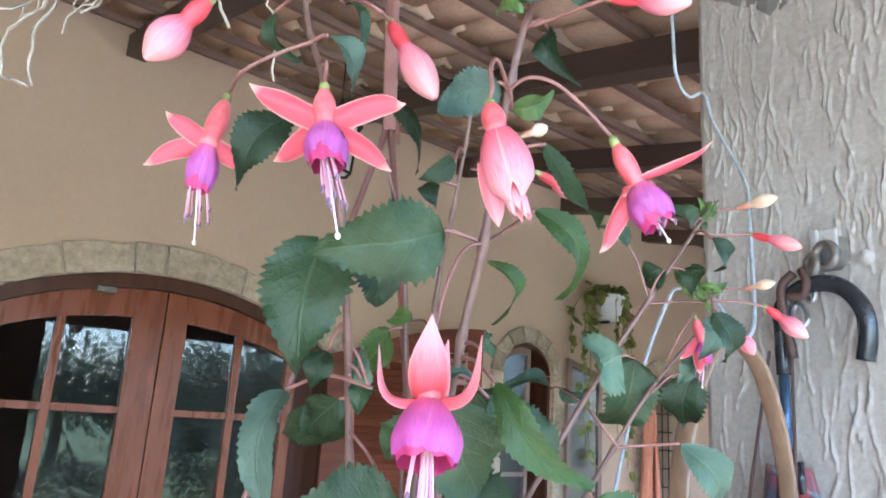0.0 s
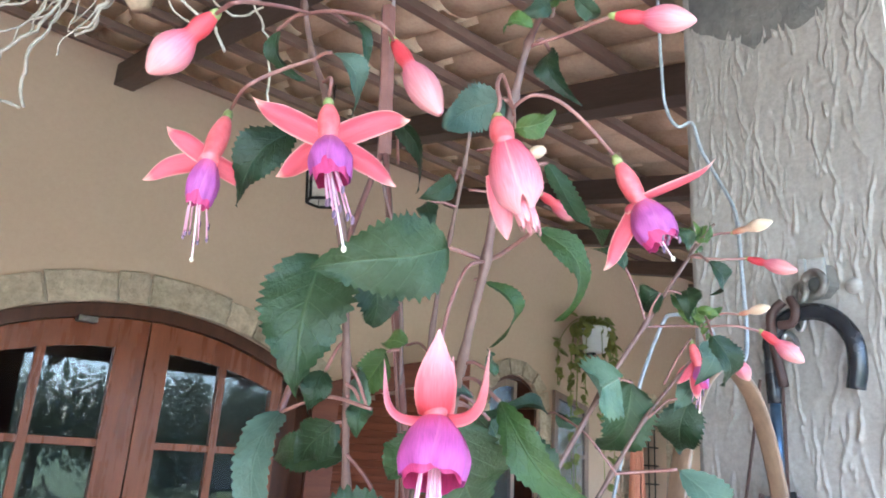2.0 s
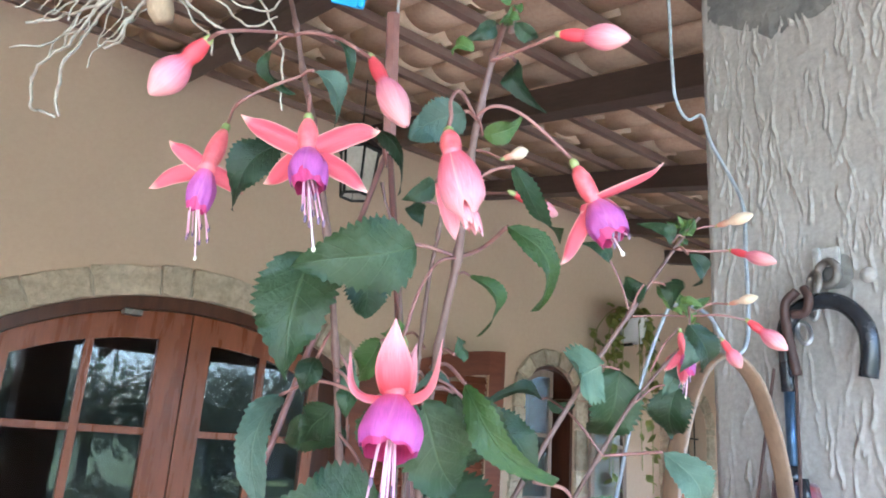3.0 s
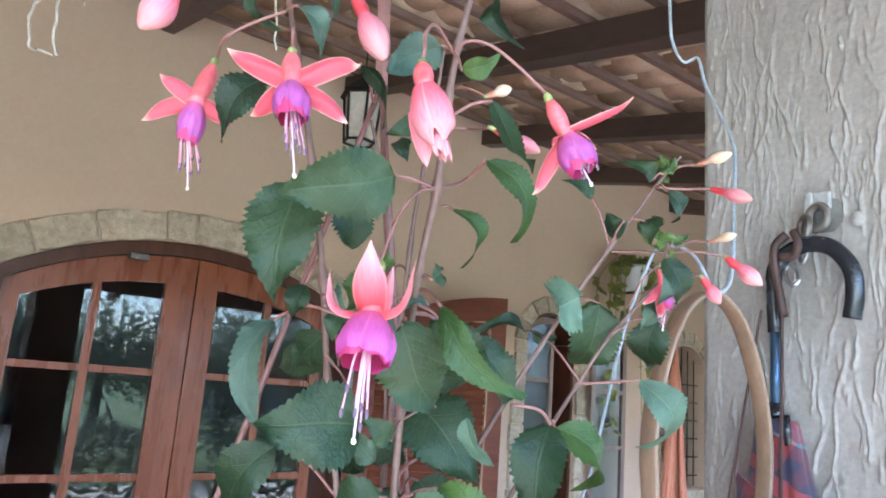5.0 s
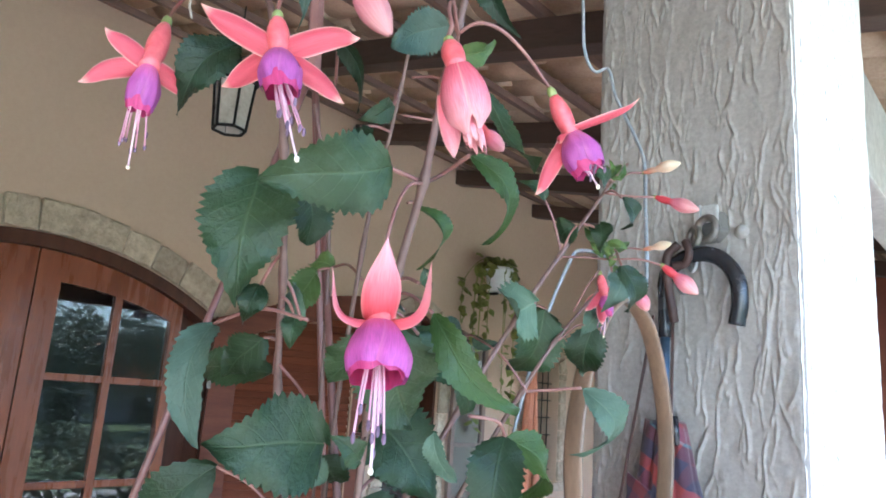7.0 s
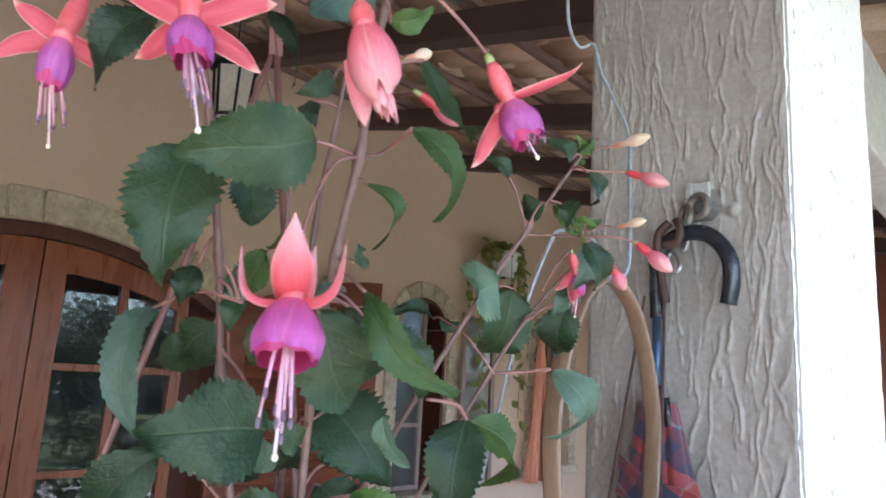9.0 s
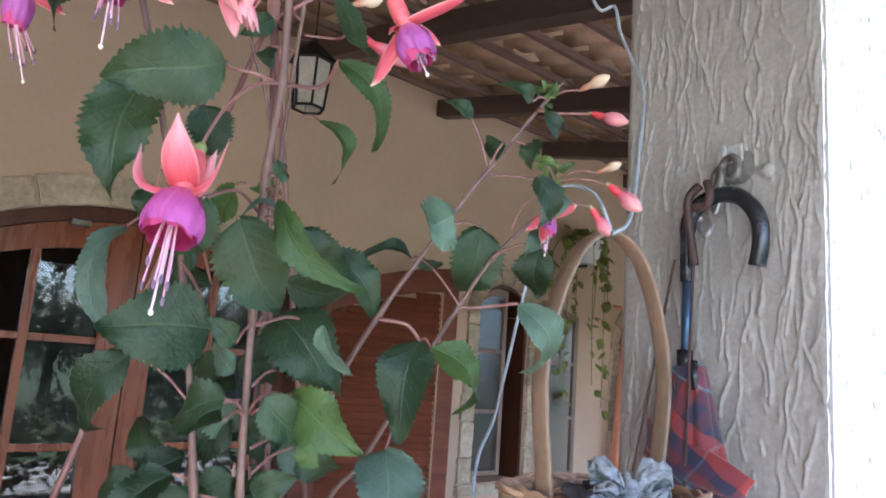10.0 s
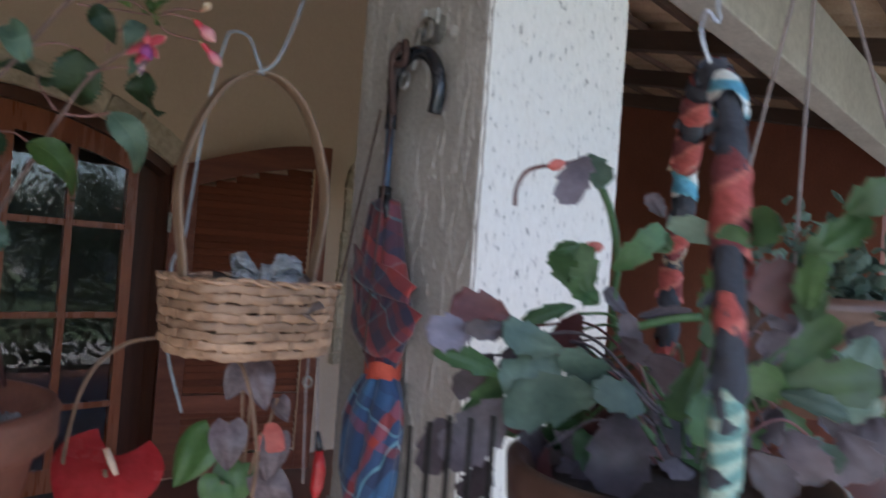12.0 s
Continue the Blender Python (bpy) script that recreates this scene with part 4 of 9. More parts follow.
leaf((-0.0686, 0.3947, 1.4890), (-0.1146, 0.4342, 1.4367), 0.0292, 30, 0.23, .12)
leaf((-0.0008, 0.3566, 1.4695), (-0.0372, 0.3737, 1.4553), 0.0260, 15, 0.138, .1)
leaf((0.0021, 0.3473, 1.4592), (-0.0269, 0.3617, 1.4498), 0.0178, 50, 0.115, .1)
leaf((0.0163, 0.3669, 1.4714), (0.0387, 0.3901, 1.4431), 0.0237, -25, 0.115, .1)
leaf((0.0135, 0.4643, 1.4667), (0.0419, 0.4906, 1.4365), 0.0334, 15, 0.115, .1)
leaf((-0.0263, 0.4099, 1.4100), (-0.0868, 0.4511, 1.3569), 0.0365, 10, 0.138, .1)
leaf((-0.0325, 0.4310, 1.4047), (-0.0124, 0.4500, 1.3807), 0.0228, -10, 0.115, .1, LEAF_LIT)
leaf((0.0030, 0.3494, 1.4995), (-0.0099, 0.3374, 1.5107), 0.0133, 10, 0.23, .12)
leaf((-0.0030, 0.4021, 1.5032), (0.0136, 0.4152, 1.4922), 0.0166, 20, 0.287, .12)
leaf((-0.0326, 0.3656, 1.5660), (-0.0412, 0.3728, 1.5871), 0.0160, -35, 0.23, .1, LEAF_COOL)
leaf((-0.0540, 0.3573, 1.5815), (-0.0614, 0.3560, 1.5618), 0.0154, 20, 0.23, .1)
leaf((-0.0361, 0.3682, 1.5683), (-0.0362, 0.3624, 1.5525), 0.0128, 5, 0.23, .1)
leaf((-0.0182, 0.4788, 1.6151), (-0.0369, 0.4910, 1.6193), 0.0155, 30, 0.23, .1, LEAF_LIT)
leaf((0.0182, 0.3437, 1.5732), (0.0004, 0.3342, 1.5679), 0.0090, 50, 0.345, .1, LEAF_COOL)
leaf((0.0206, 0.3145, 1.5829), (0.0255, 0.3233, 1.5898), 0.0123, 20, 0.23, .1)
leaf((0.0202, 0.3771, 1.5692), (0.0550, 0.4070, 1.5393), 0.0289, 30, 0.115, .1)
leaf((0.0364, 0.4069, 1.5590), (0.0742, 0.4129, 1.5279), 0.0271, -35, 0.23, .1)
leaf((0.1160, 0.4437, 1.5983), (0.0945, 0.4333, 1.5872), 0.0403, 10, -0.425, -.15, LEAF_COOL)
leaf((0.1395, 0.4970, 1.6024), (0.1272, 0.5330, 1.5492), 0.0412, -20, 0.255, .15)
leaf((0.1909, 0.5304, 1.5960), (0.1932, 0.5611, 1.5547), 0.0320, 20, 0.255, .12)
leaf((0.1700, 0.4991, 1.5465), (0.1995, 0.5171, 1.4945), 0.0273, -35, 0.595, .15, LEAF_COOL)
leaf((0.1699, 0.4311, 1.6265), (0.1873, 0.4431, 1.5967), 0.0197, -25, 0.34, .12)
leaf((0.1716, 0.4741, 1.6653), (0.1690, 0.4660, 1.6463), 0.0168, 15, 0.34, .12)
leaf((0.1731, 0.4405, 1.6765), (0.1895, 0.4549, 1.6575), 0.0129, -30, 0.51, .15)
leaf((0.1667, 0.4531, 1.6883), (0.1456, 0.4424, 1.6984), 0.0117, 20, 0.51, .15)
leaf((0.1488, 0.4610, 1.6588), (0.1394, 0.4761, 1.6487), 0.0215, 25, 0.34, .15)
leaf((0.1242, 0.4590, 1.6742), (0.1050, 0.4482, 1.6834), 0.0120, 20, 0.51, .15)
leaf((0.1926, 0.5241, 1.6073), (0.1761, 0.5157, 1.5895), 0.0180, 20, 0.34, .15, LEAF_COOL)
leaf((0.1926, 0.4884, 1.6318), (0.1842, 0.4804, 1.6056), 0.0212, -15, 0.34, .15, LEAF_COOL)
leaf((0.0994, 0.4431, 1.5113), (0.0869, 0.4366, 1.4444), 0.0346, 10, 0.255, .12)
leaf((0.1071, 0.4797, 1.5085), (0.1510, 0.5073, 1.4662), 0.0308, -40, 0.51, .15, LEAF_LIT)
leaf((0.0820, 0.4649, 1.4376), (0.0846, 0.4395, 1.3791), 0.0457, -15, 0.204, .12, LEAF_COOL)
leaf((0.0875, 0.5332, 1.5800), (0.0471, 0.5108, 1.5820), 0.0123, 55, 0.34, .2)
leaf((0.0923, 0.5266, 1.5803), (0.1114, 0.5263, 1.5733), 0.0112, 35, 0.34, .2)
flower((-0.1066, 0.3139, 1.6967), (-0.1055, 0.2937, 1.6629), (-0.1161, 0.3235, 1.6249), [((-0.1252, 0.2904, 1.6740), 10, 0.12, 0.0046), ((-0.1344, 0.2973, 1.6502), 0, 0.08, 0.0046), ((-0.0899, 0.3049, 1.6533), 0, 0.05, 0.0045), ((-0.1032, 0.3095, 1.6803), 60, 0.1, 0.0045)], 1, "open", 0.74)
flower((-0.0530, 0.2700, 1.6838), (-0.0504, 0.2669, 1.6640), (-0.0365, 0.2402, 1.6113), [((-0.0816, 0.2631, 1.6764), 0, 0.1, 0.0054), ((-0.0178, 0.2646, 1.6725), 0, 0.16, 0.0054), ((-0.0732, 0.2830, 1.6510), 0, 0.03, 0.0052), ((-0.0215, 0.2686, 1.6445), -15, 0.06, 0.0052)], 1, "open", 0.94)
flower((0.0134, 0.2325, 1.6626), (0.0160, 0.2230, 1.6470), (0.0145, 0.2266, 1.6108), [((0.0192, 0.2325, 1.6147), 10, 0, 0.0042), ((0.0245, 0.2261, 1.6223), 0, 0, 0.0040)], 0.9, "closed")
flower((0.0709, 0.2889, 1.6763), (0.0819, 0.2889, 1.6551), (0.0943, 0.2850, 1.6298), [((0.1148, 0.2838, 1.6732), 66, 0, 0.0044), ((0.0682, 0.2921, 1.6224), 10, -0.02, 0.0040), ((0.0750, 0.2812, 1.6455), 75, 0.2, 0.0030), ((0.1003, 0.3023, 1.6521), 0, 0.1, 0.0035)], 0.95, "open", 1.06)
flower((-0.0009, 0.2699, 1.5830), (-0.0010, 0.2547, 1.5574), (-0.0009, 0.2382, 1.5065), [((-0.0017, 0.2389, 1.5841), 0, -0.04, 0.0076), ((-0.0200, 0.2520, 1.5745), 74, -0.3, 0.0044), ((0.0164, 0.2506, 1.5798), -74, -0.3, 0.0044), ((0.0049, 0.2715, 1.5796), 0, -0.1, 0.0050)], 1.12, "reflexed", 0.92)
flower((0.1890, 0.5170, 1.6393), (0.1929, 0.5150, 1.6200), (0.1900, 0.5080, 1.5864), [((0.2135, 0.5060, 1.6265), 15, 0.05, 0.0050), ((0.1745, 0.5080, 1.6035), 0, 0.05, 0.0052), ((0.1870, 0.5040, 1.5930), 0, 0.0, 0.0050), ((0.2010, 0.5300, 1.6080), 0, 0.05, 0.0045)], 0.80, "open", 0.80)
bud((-0.1020, 0.2617, 1.7141), (-0.1260, 0.2645, 1.6866), 0.0082, "pink")
bud((-0.0299, 0.2882, 1.7246), (-0.0064, 0.2615, 1.6758), 0.0072, "pink")
bud((0.0570, 0.2371, 1.7103), (0.0837, 0.2241, 1.7016), 0.0054, "pink")
bud((0.0463, 0.3402, 1.6764), (0.0806, 0.4137, 1.6901), 0.0051, "pink")
bud((0.0417, 0.3787, 1.7123), (0.0583, 0.3956, 1.7265), 0.004, "cream")
bud((0.2137, 0.4723, 1.6904), (0.2350, 0.4469, 1.6761), 0.00527, "pink")
bud((0.2376, 0.5076, 1.6466), (0.2607, 0.4951, 1.6242), 0.00663, "pink")
bud((0.2353, 0.5560, 1.6393), (0.2554, 0.5698, 1.6189), 0.00612, "pink")
bud((0.2055, 0.4752, 1.7095), (0.2205, 0.4463, 1.7097), 0.00442, "cream")
bud((0.2357, 0.5387, 1.6653), (0.2497, 0.5157, 1.6675), 0.00391, "cream")
stem([(0.0000, 0.5000, 1.2500), (0.0040, 0.4000, 1.4000), (0.0060, 0.3650, 1.5250), (0.0120, 0.3350, 1.5890), (0.0190, 0.3170, 1.6320), (0.0225, 0.2970, 1.6750), (0.0260, 0.2880, 1.7000), (0.0310, 0.2830, 1.7260), (0.0356, 0.2525, 1.7271), (0.0380, 0.2667, 1.7301), (0.0407, 0.2632, 1.7418)], [0.0058, 0.0055, 0.005, 0.005, 0.0052, 0.0045, 0.0045, 0.004, 0.0035, 0.003, 0.002])
stem([(-0.0300, 0.4900, 1.2500), (-0.0250, 0.4000, 1.4200), (-0.0413, 0.3881, 1.5288), (-0.0434, 0.3504, 1.5865), (-0.0475, 0.3139, 1.6402), (-0.0568, 0.2937, 1.6913), (-0.0720, 0.3190, 1.7330), (-0.0800, 0.3220, 1.7630), (-0.0740, 0.2740, 1.7585)], [0.0055, 0.005, 0.0045, 0.0045, 0.0042, 0.004, 0.0038, 0.0035, 0.003])
stem([(-0.0050, 0.5200, 1.2500), (-0.0100, 0.4700, 1.4500), (-0.0020, 0.4258, 1.6193), (0.0046, 0.4031, 1.6702), (0.0100, 0.3880, 1.7110), (0.0132, 0.3776, 1.7416)], [0.004, 0.0038, 0.0035, 0.003, 0.0028, 0.002])
stem([(-0.0100, 0.5200, 1.2500), (0.0100, 0.4900, 1.4000), (0.0440, 0.4570, 1.4760), (0.0700, 0.4500, 1.5260), (0.1080, 0.4590, 1.5900), (0.1390, 0.4630, 1.6380), (0.1810, 0.4750, 1.7000), (0.1930, 0.4750, 1.7150)], [0.0058, 0.0055, 0.005, 0.0045, 0.0042, 0.0038, 0.003, 0.002])
stem([(0.0000, 0.5300, 1.2500), (0.0370, 0.5190, 1.3840), (0.0630, 0.5120, 1.4220), (0.0980, 0.5080, 1.4900), (0.1260, 0.5020, 1.5410), (0.1490, 0.5000, 1.5790), (0.1760, 0.5100, 1.6100), (0.1930, 0.5200, 1.6280)], [0.0055, 0.0052, 0.0048, 0.0044, 0.004, 0.0034, 0.003, 0.002])
stem([(-0.0100, 0.5300, 1.2500), (-0.0225, 0.4902, 1.6256), (-0.0424, 0.4614, 1.7240)], [0.003, 0.0028, 0.0025])
stalk([(-0.0635, 0.2875, 1.7123), (-0.0776, 0.2847, 1.7038), (-0.0911, 0.2826, 1.6931), (-0.1066, 0.3139, 1.6967)], 0.0013)
stalk([(-0.0597, 0.2904, 1.7025), (-0.0517, 0.2631, 1.6893), (-0.0530, 0.2700, 1.6838)], 0.0013)
stalk([(-0.0683, 0.2819, 1.7315), (-0.0729, 0.2640, 1.7215), (-0.0816, 0.2463, 1.7105), (-0.0857, 0.2335, 1.7009), (-0.1020, 0.2617, 1.7141)], 0.0013)
stalk([(-0.0683, 0.2819, 1.7315), (-0.0576, 0.2728, 1.7274), (-0.0431, 0.2644, 1.7205), (-0.0310, 0.2525, 1.7081), (-0.0299, 0.2882, 1.7246)], 0.0013)
stalk([(0.0239, 0.2742, 1.6884), (0.0169, 0.2484, 1.6874), (0.0136, 0.2359, 1.6766), (0.0143, 0.2305, 1.6667), (0.0134, 0.2325, 1.6626)], 0.0013)
stalk([(0.0239, 0.2742, 1.6884), (0.0314, 0.2682, 1.6913), (0.0424, 0.2687, 1.6897), (0.0560, 0.2758, 1.6834), (0.0709, 0.2889, 1.6763)], 0.0013)
stalk([(0.0300, 0.2624, 1.7111), (0.0419, 0.2521, 1.7109), (0.0507, 0.2420, 1.7099), (0.0570, 0.2371, 1.7103)], 0.0013)
stalk([(0.0192, 0.3171, 1.6320), (0.0102, 0.3008, 1.6246), (0.0035, 0.2838, 1.6069), (0.0000, 0.2721, 1.5883), (-0.0009, 0.2699, 1.5830)], 0.0013)
stalk([(0.0192, 0.3171, 1.6320), (0.0042, 0.3138, 1.6356), (-0.0039, 0.3039, 1.6333), (0.0002, 0.2824, 1.6269)], 0.0016)
stalk([(0.0192, 0.3171, 1.6320), (0.0319, 0.3586, 1.6493), (0.0443, 0.3340, 1.6549)], 0.0018)
stalk([(0.0189, 0.3823, 1.6392), (0.0259, 0.3954, 1.6415)], 0.0013)
stalk([(0.0132, 0.3878, 1.6938), (0.0349, 0.3847, 1.6921), (0.0463, 0.3402, 1.6764)], 0.0013)
stalk([(0.0168, 0.3971, 1.7230), (0.0417, 0.3787, 1.7123)], 0.0013)
stalk([(0.1731, 0.4704, 1.6883), (0.1918, 0.4695, 1.6876), (0.2137, 0.4723, 1.6904)], 0.0013)
stalk([(0.1809, 0.4745, 1.6996), (0.2055, 0.4752, 1.7095)], 0.0013)
stalk([(0.1547, 0.4662, 1.6621), (0.1660, 0.4708, 1.6611), (0.1734, 0.4773, 1.6507)], 0.0014)
stalk([(0.1425, 0.4714, 1.6372), (0.1707, 0.4989, 1.6448), (0.1970, 0.5170, 1.6491), (0.2164, 0.5056, 1.6491), (0.2376, 0.5076, 1.6466)], 0.0013)
stalk([(0.1970, 0.5170, 1.6491), (0.2357, 0.5387, 1.6653)], 0.0013)
stalk([(0.1970, 0.5170, 1.6491), (0.2073, 0.5286, 1.6377), (0.2353, 0.5560, 1.6393)], 0.0013)
stalk([(0.1616, 0.4971, 1.6023), (0.1705, 0.4930, 1.6217), (0.1890, 0.5170, 1.6393)], 0.0013)
stalk([(0.1261, 0.5021, 1.5409), (0.1442, 0.5141, 1.5429), (0.1700, 0.4991, 1.5465)], 0.0018)
stalk([(0.1080, 0.4588, 1.5899), (0.1160, 0.4437, 1.5983)], 0.0013)
stalk([(0.1080, 0.4588, 1.5899), (0.1395, 0.4970, 1.6024)], 0.0013)
stalk([(0.0717, 0.4304, 1.5227), (0.0902, 0.4305, 1.5204), (0.0994, 0.4431, 1.5113)], 0.0018)
stalk([(0.0994, 0.4431, 1.5113), (0.1071, 0.4797, 1.5085)], 0.0013)
stalk([(0.0976, 0.4759, 1.4919), (0.0820, 0.4649, 1.4376)], 0.0013)
stalk([(0.1255, 0.4873, 1.5410), (0.1063, 0.4936, 1.5656), (0.0923, 0.5266, 1.5803)], 0.0013)
stalk([(0.0923, 0.5266, 1.5803), (0.0875, 0.5332, 1.5800)], 0.0013)
stalk([(0.1490, 0.4918, 1.5791), (0.1909, 0.5304, 1.5960)], 0.0013)
stalk([(0.1970, 0.5170, 1.6491), (0.1699, 0.4311, 1.6265)], 0.0013)
stalk([(0.1731, 0.4704, 1.6883), (0.1731, 0.4405, 1.6765)], 0.0013)
stalk([(0.1809, 0.4745, 1.6996), (0.1667, 0.4531, 1.6883)], 0.0013)
stalk([(0.1389, 0.4630, 1.6381), (0.1488, 0.4610, 1.6588)], 0.0013)
stalk([(0.1389, 0.4630, 1.6381), (0.1242, 0.4590, 1.6742)], 0.0013)
stalk([(-0.0458, 0.3296, 1.6221), (-0.0588, 0.3297, 1.6300)], 0.0014)
stalk([(-0.0474, 0.3273, 1.6299), (-0.0360, 0.3655, 1.6353)], 0.0014)
stalk([(-0.0575, 0.2952, 1.6861), (-0.0702, 0.2930, 1.6785)], 0.0014)
stalk([(-0.0683, 0.2819, 1.7315), (-0.0862, 0.3011, 1.7337)], 0.0014)
stalk([(-0.0635, 0.2875, 1.7123), (-0.0554, 0.2788, 1.7106)], 0.0014)
stalk([(-0.0683, 0.2819, 1.7315), (-0.0552, 0.3144, 1.7488)], 0.0014)
stalk([(0.0239, 0.2742, 1.6884), (0.0185, 0.2647, 1.6863)], 0.0014)
stalk([(-0.0282, 0.3743, 1.7014), (-0.0288, 0.3204, 1.7013)], 0.0014)
stalk([(0.0088, 0.3895, 1.7045), (0.0037, 0.3456, 1.6821)], 0.0014)
stalk([(0.0068, 0.3943, 1.6850), (-0.0117, 0.3928, 1.6856)], 0.0014)
stalk([(0.0239, 0.2742, 1.6884), (0.0278, 0.2997, 1.6914)], 0.0014)
stalk([(0.0300, 0.2624, 1.7111), (0.0438, 0.3002, 1.7329)], 0.0014)
stalk([(0.0240, 0.3015, 1.6660), (0.0449, 0.3085, 1.6791)], 0.0014)
stalk([(-0.0285, 0.3375, 1.5639), (-0.0777, 0.3808, 1.5619)], 0.0014)
stalk([(-0.0421, 0.3603, 1.5707), (-0.0496, 0.4678, 1.5401)], 0.0014)
stalk([(-0.0416, 0.3787, 1.5432), (-0.0144, 0.3609, 1.5059)], 0.0014)
stalk([(0.0060, 0.3650, 1.5600), (0.0069, 0.3109, 1.5589)], 0.0014)
stalk([(0.0060, 0.3650, 1.5700), (0.0019, 0.2698, 1.5588)], 0.0014)
stalk([(0.0080, 0.3500, 1.5800), (0.0263, 0.3046, 1.5685)], 0.0014)
stalk([(0.0080, 0.3500, 1.5750), (0.0281, 0.3616, 1.5637)], 0.0014)
stalk([(0.0060, 0.3750, 1.5100), (0.0095, 0.4155, 1.5207)], 0.0014)
stalk([(0.0060, 0.3750, 1.5100), (0.0342, 0.4327, 1.5135)], 0.0014)
stalk([(-0.0300, 0.4000, 1.4600), (-0.0686, 0.3947, 1.4890)], 0.0014)
stalk([(0.0050, 0.3800, 1.4600), (-0.0008, 0.3566, 1.4695)], 0.0014)
stalk([(0.0050, 0.3800, 1.4600), (0.0021, 0.3473, 1.4592)], 0.0014)
stalk([(0.0050, 0.3850, 1.4600), (0.0163, 0.3669, 1.4714)], 0.0014)
stalk([(0.0050, 0.3850, 1.4600), (0.0135, 0.4643, 1.4667)], 0.0014)
stalk([(0.0030, 0.4100, 1.4000), (-0.0263, 0.4099, 1.4100)], 0.0014)
stalk([(0.0030, 0.4100, 1.4000), (-0.0325, 0.4310, 1.4047)], 0.0014)
stalk([(0.0060, 0.3700, 1.5100), (0.0030, 0.3494, 1.4995)], 0.0014)
stalk([(0.0060, 0.3700, 1.5100), (-0.0030, 0.4021, 1.5032)], 0.0014)
stalk([(-0.0434, 0.3504, 1.5865), (-0.0326, 0.3656, 1.5660)], 0.0014)
stalk([(-0.0434, 0.3423, 1.5966), (-0.0540, 0.3573, 1.5815)], 0.0014)
stalk([(-0.0424, 0.3536, 1.5757), (-0.0361, 0.3682, 1.5683)], 0.0014)
stalk([(0.0000, 0.4300, 1.6000), (-0.0182, 0.4788, 1.6151)], 0.0014)
stalk([(0.0080, 0.3500, 1.5800), (0.0182, 0.3437, 1.5732)], 0.0014)
stalk([(0.0100, 0.3450, 1.5850), (0.0206, 0.3145, 1.5829)], 0.0014)
stalk([(0.0080, 0.3600, 1.5700), (0.0202, 0.3771, 1.5692)], 0.0014)
stalk([(0.0080, 0.3600, 1.5700), (0.0364, 0.4069, 1.5590)], 0.0014)
leaf((-0.0125, 0.4231, 1.4544), (-0.0429, 0.4391, 1.4231), 0.0267, 15, 0.15, .12)
stalk([(-0.0087, 0.4221, 1.4602), (-0.0125, 0.4231, 1.4544)], 0.0014)
leaf((-0.0432, 0.4384, 1.4274), (-0.0824, 0.4432, 1.4027), 0.0244, 35, 0.2, .12)
stalk([(-0.0138, 0.4363, 1.4366), (-0.0432, 0.4384, 1.4274)], 0.0014)
leaf((-0.0111, 0.4453, 1.4430), (0.0099, 0.4687, 1.4231), 0.0176, -20, 0.2, .12)
stalk([(-0.0148, 0.4437, 1.4529), (-0.0111, 0.4453, 1.4430)], 0.0014)
leaf((0.0068, 0.4093, 1.4148), (0.0355, 0.4071, 1.4249), 0.0187, 20, 0.15, .12)
leaf((-0.0106, 0.4082, 1.4823), (-0.0295, 0.4155, 1.5003), 0.0165, -20, 0.1, .12, LEAF_COOL)
leaf((-0.0558, 0.4361, 1.5603), (-0.0792, 0.4610, 1.5357), 0.0255, 20, 0.1, .12)
stalk([(-0.0482, 0.4362, 1.5594), (-0.0558, 0.4361, 1.5603)], 0.0014)
leaf((0.0106, 0.4281, 1.5417), (0.0567, 0.4480, 1.5400), 0.0264, 30, 0.2, .12)
stalk([(0.0063, 0.4282, 1.5414), (0.0106, 0.4281, 1.5417)], 0.0014)
leaf((0.0429, 0.3817, 1.5135), (0.0589, 0.3969, 1.4827), 0.0144, 40, 0.2, .12, LEAF_COOL)
leaf((-0.0278, 0.4185, 1.6013), (-0.0451, 0.4431, 1.5779), 0.0205, 15, 0.12, .12, LEAF_LIT)
stalk([(-0.0206, 0.4181, 1.6032), (-0.0278, 0.4185, 1.6013)], 0.0014)
leaf((0.0328, 0.4043, 1.4419), (0.0458, 0.4060, 1.4304), 0.0121, 10, 0.2, .12, LEAF_LIT)
stalk([(0.0208, 0.4016, 1.4582), (0.0328, 0.4043, 1.4419)], 0.0014)
leaf((-0.0071, 0.4187, 1.4203), (-0.0336, 0.4213, 1.4075), 0.0219, -10, 0.1, .12)
stalk([(-0.0064, 0.4173, 1.4284), (-0.0071, 0.4187, 1.4203)], 0.0014)
leaf((-0.0265, 0.4472, 1.4928), (-0.0617, 0.4716, 1.4721), 0.0210, 0, 0.15, .12)
leaf((-0.0146, 0.4469, 1.4937), (-0.0021, 0.4710, 1.4703), 0.0210, 0, 0.15, .12)
leaf((-0.0243, 0.4614, 1.4690), (-0.0565, 0.4794, 1.4849), 0.0184, 20, 0.2, .12)
leaf((-0.0070, 0.4568, 1.4350), (0.0244, 0.4874, 1.4310), 0.0210, -30, 0.2, .12)
leaf((0.0018, 0.4103, 1.4092), (0.0248, 0.4133, 1.3897), 0.0241, -10, 0.12, .12)
stalk([(-0.0026, 0.4095, 1.4141), (0.0018, 0.4103, 1.4092)], 0.0014)
leaf((-0.0084, 0.4220, 1.4012), (-0.0426, 0.4257, 1.3824), 0.0274, 20, 0.12, .12)
stalk([(-0.0060, 0.4210, 1.4068), (-0.0084, 0.4220, 1.4012)], 0.0014)
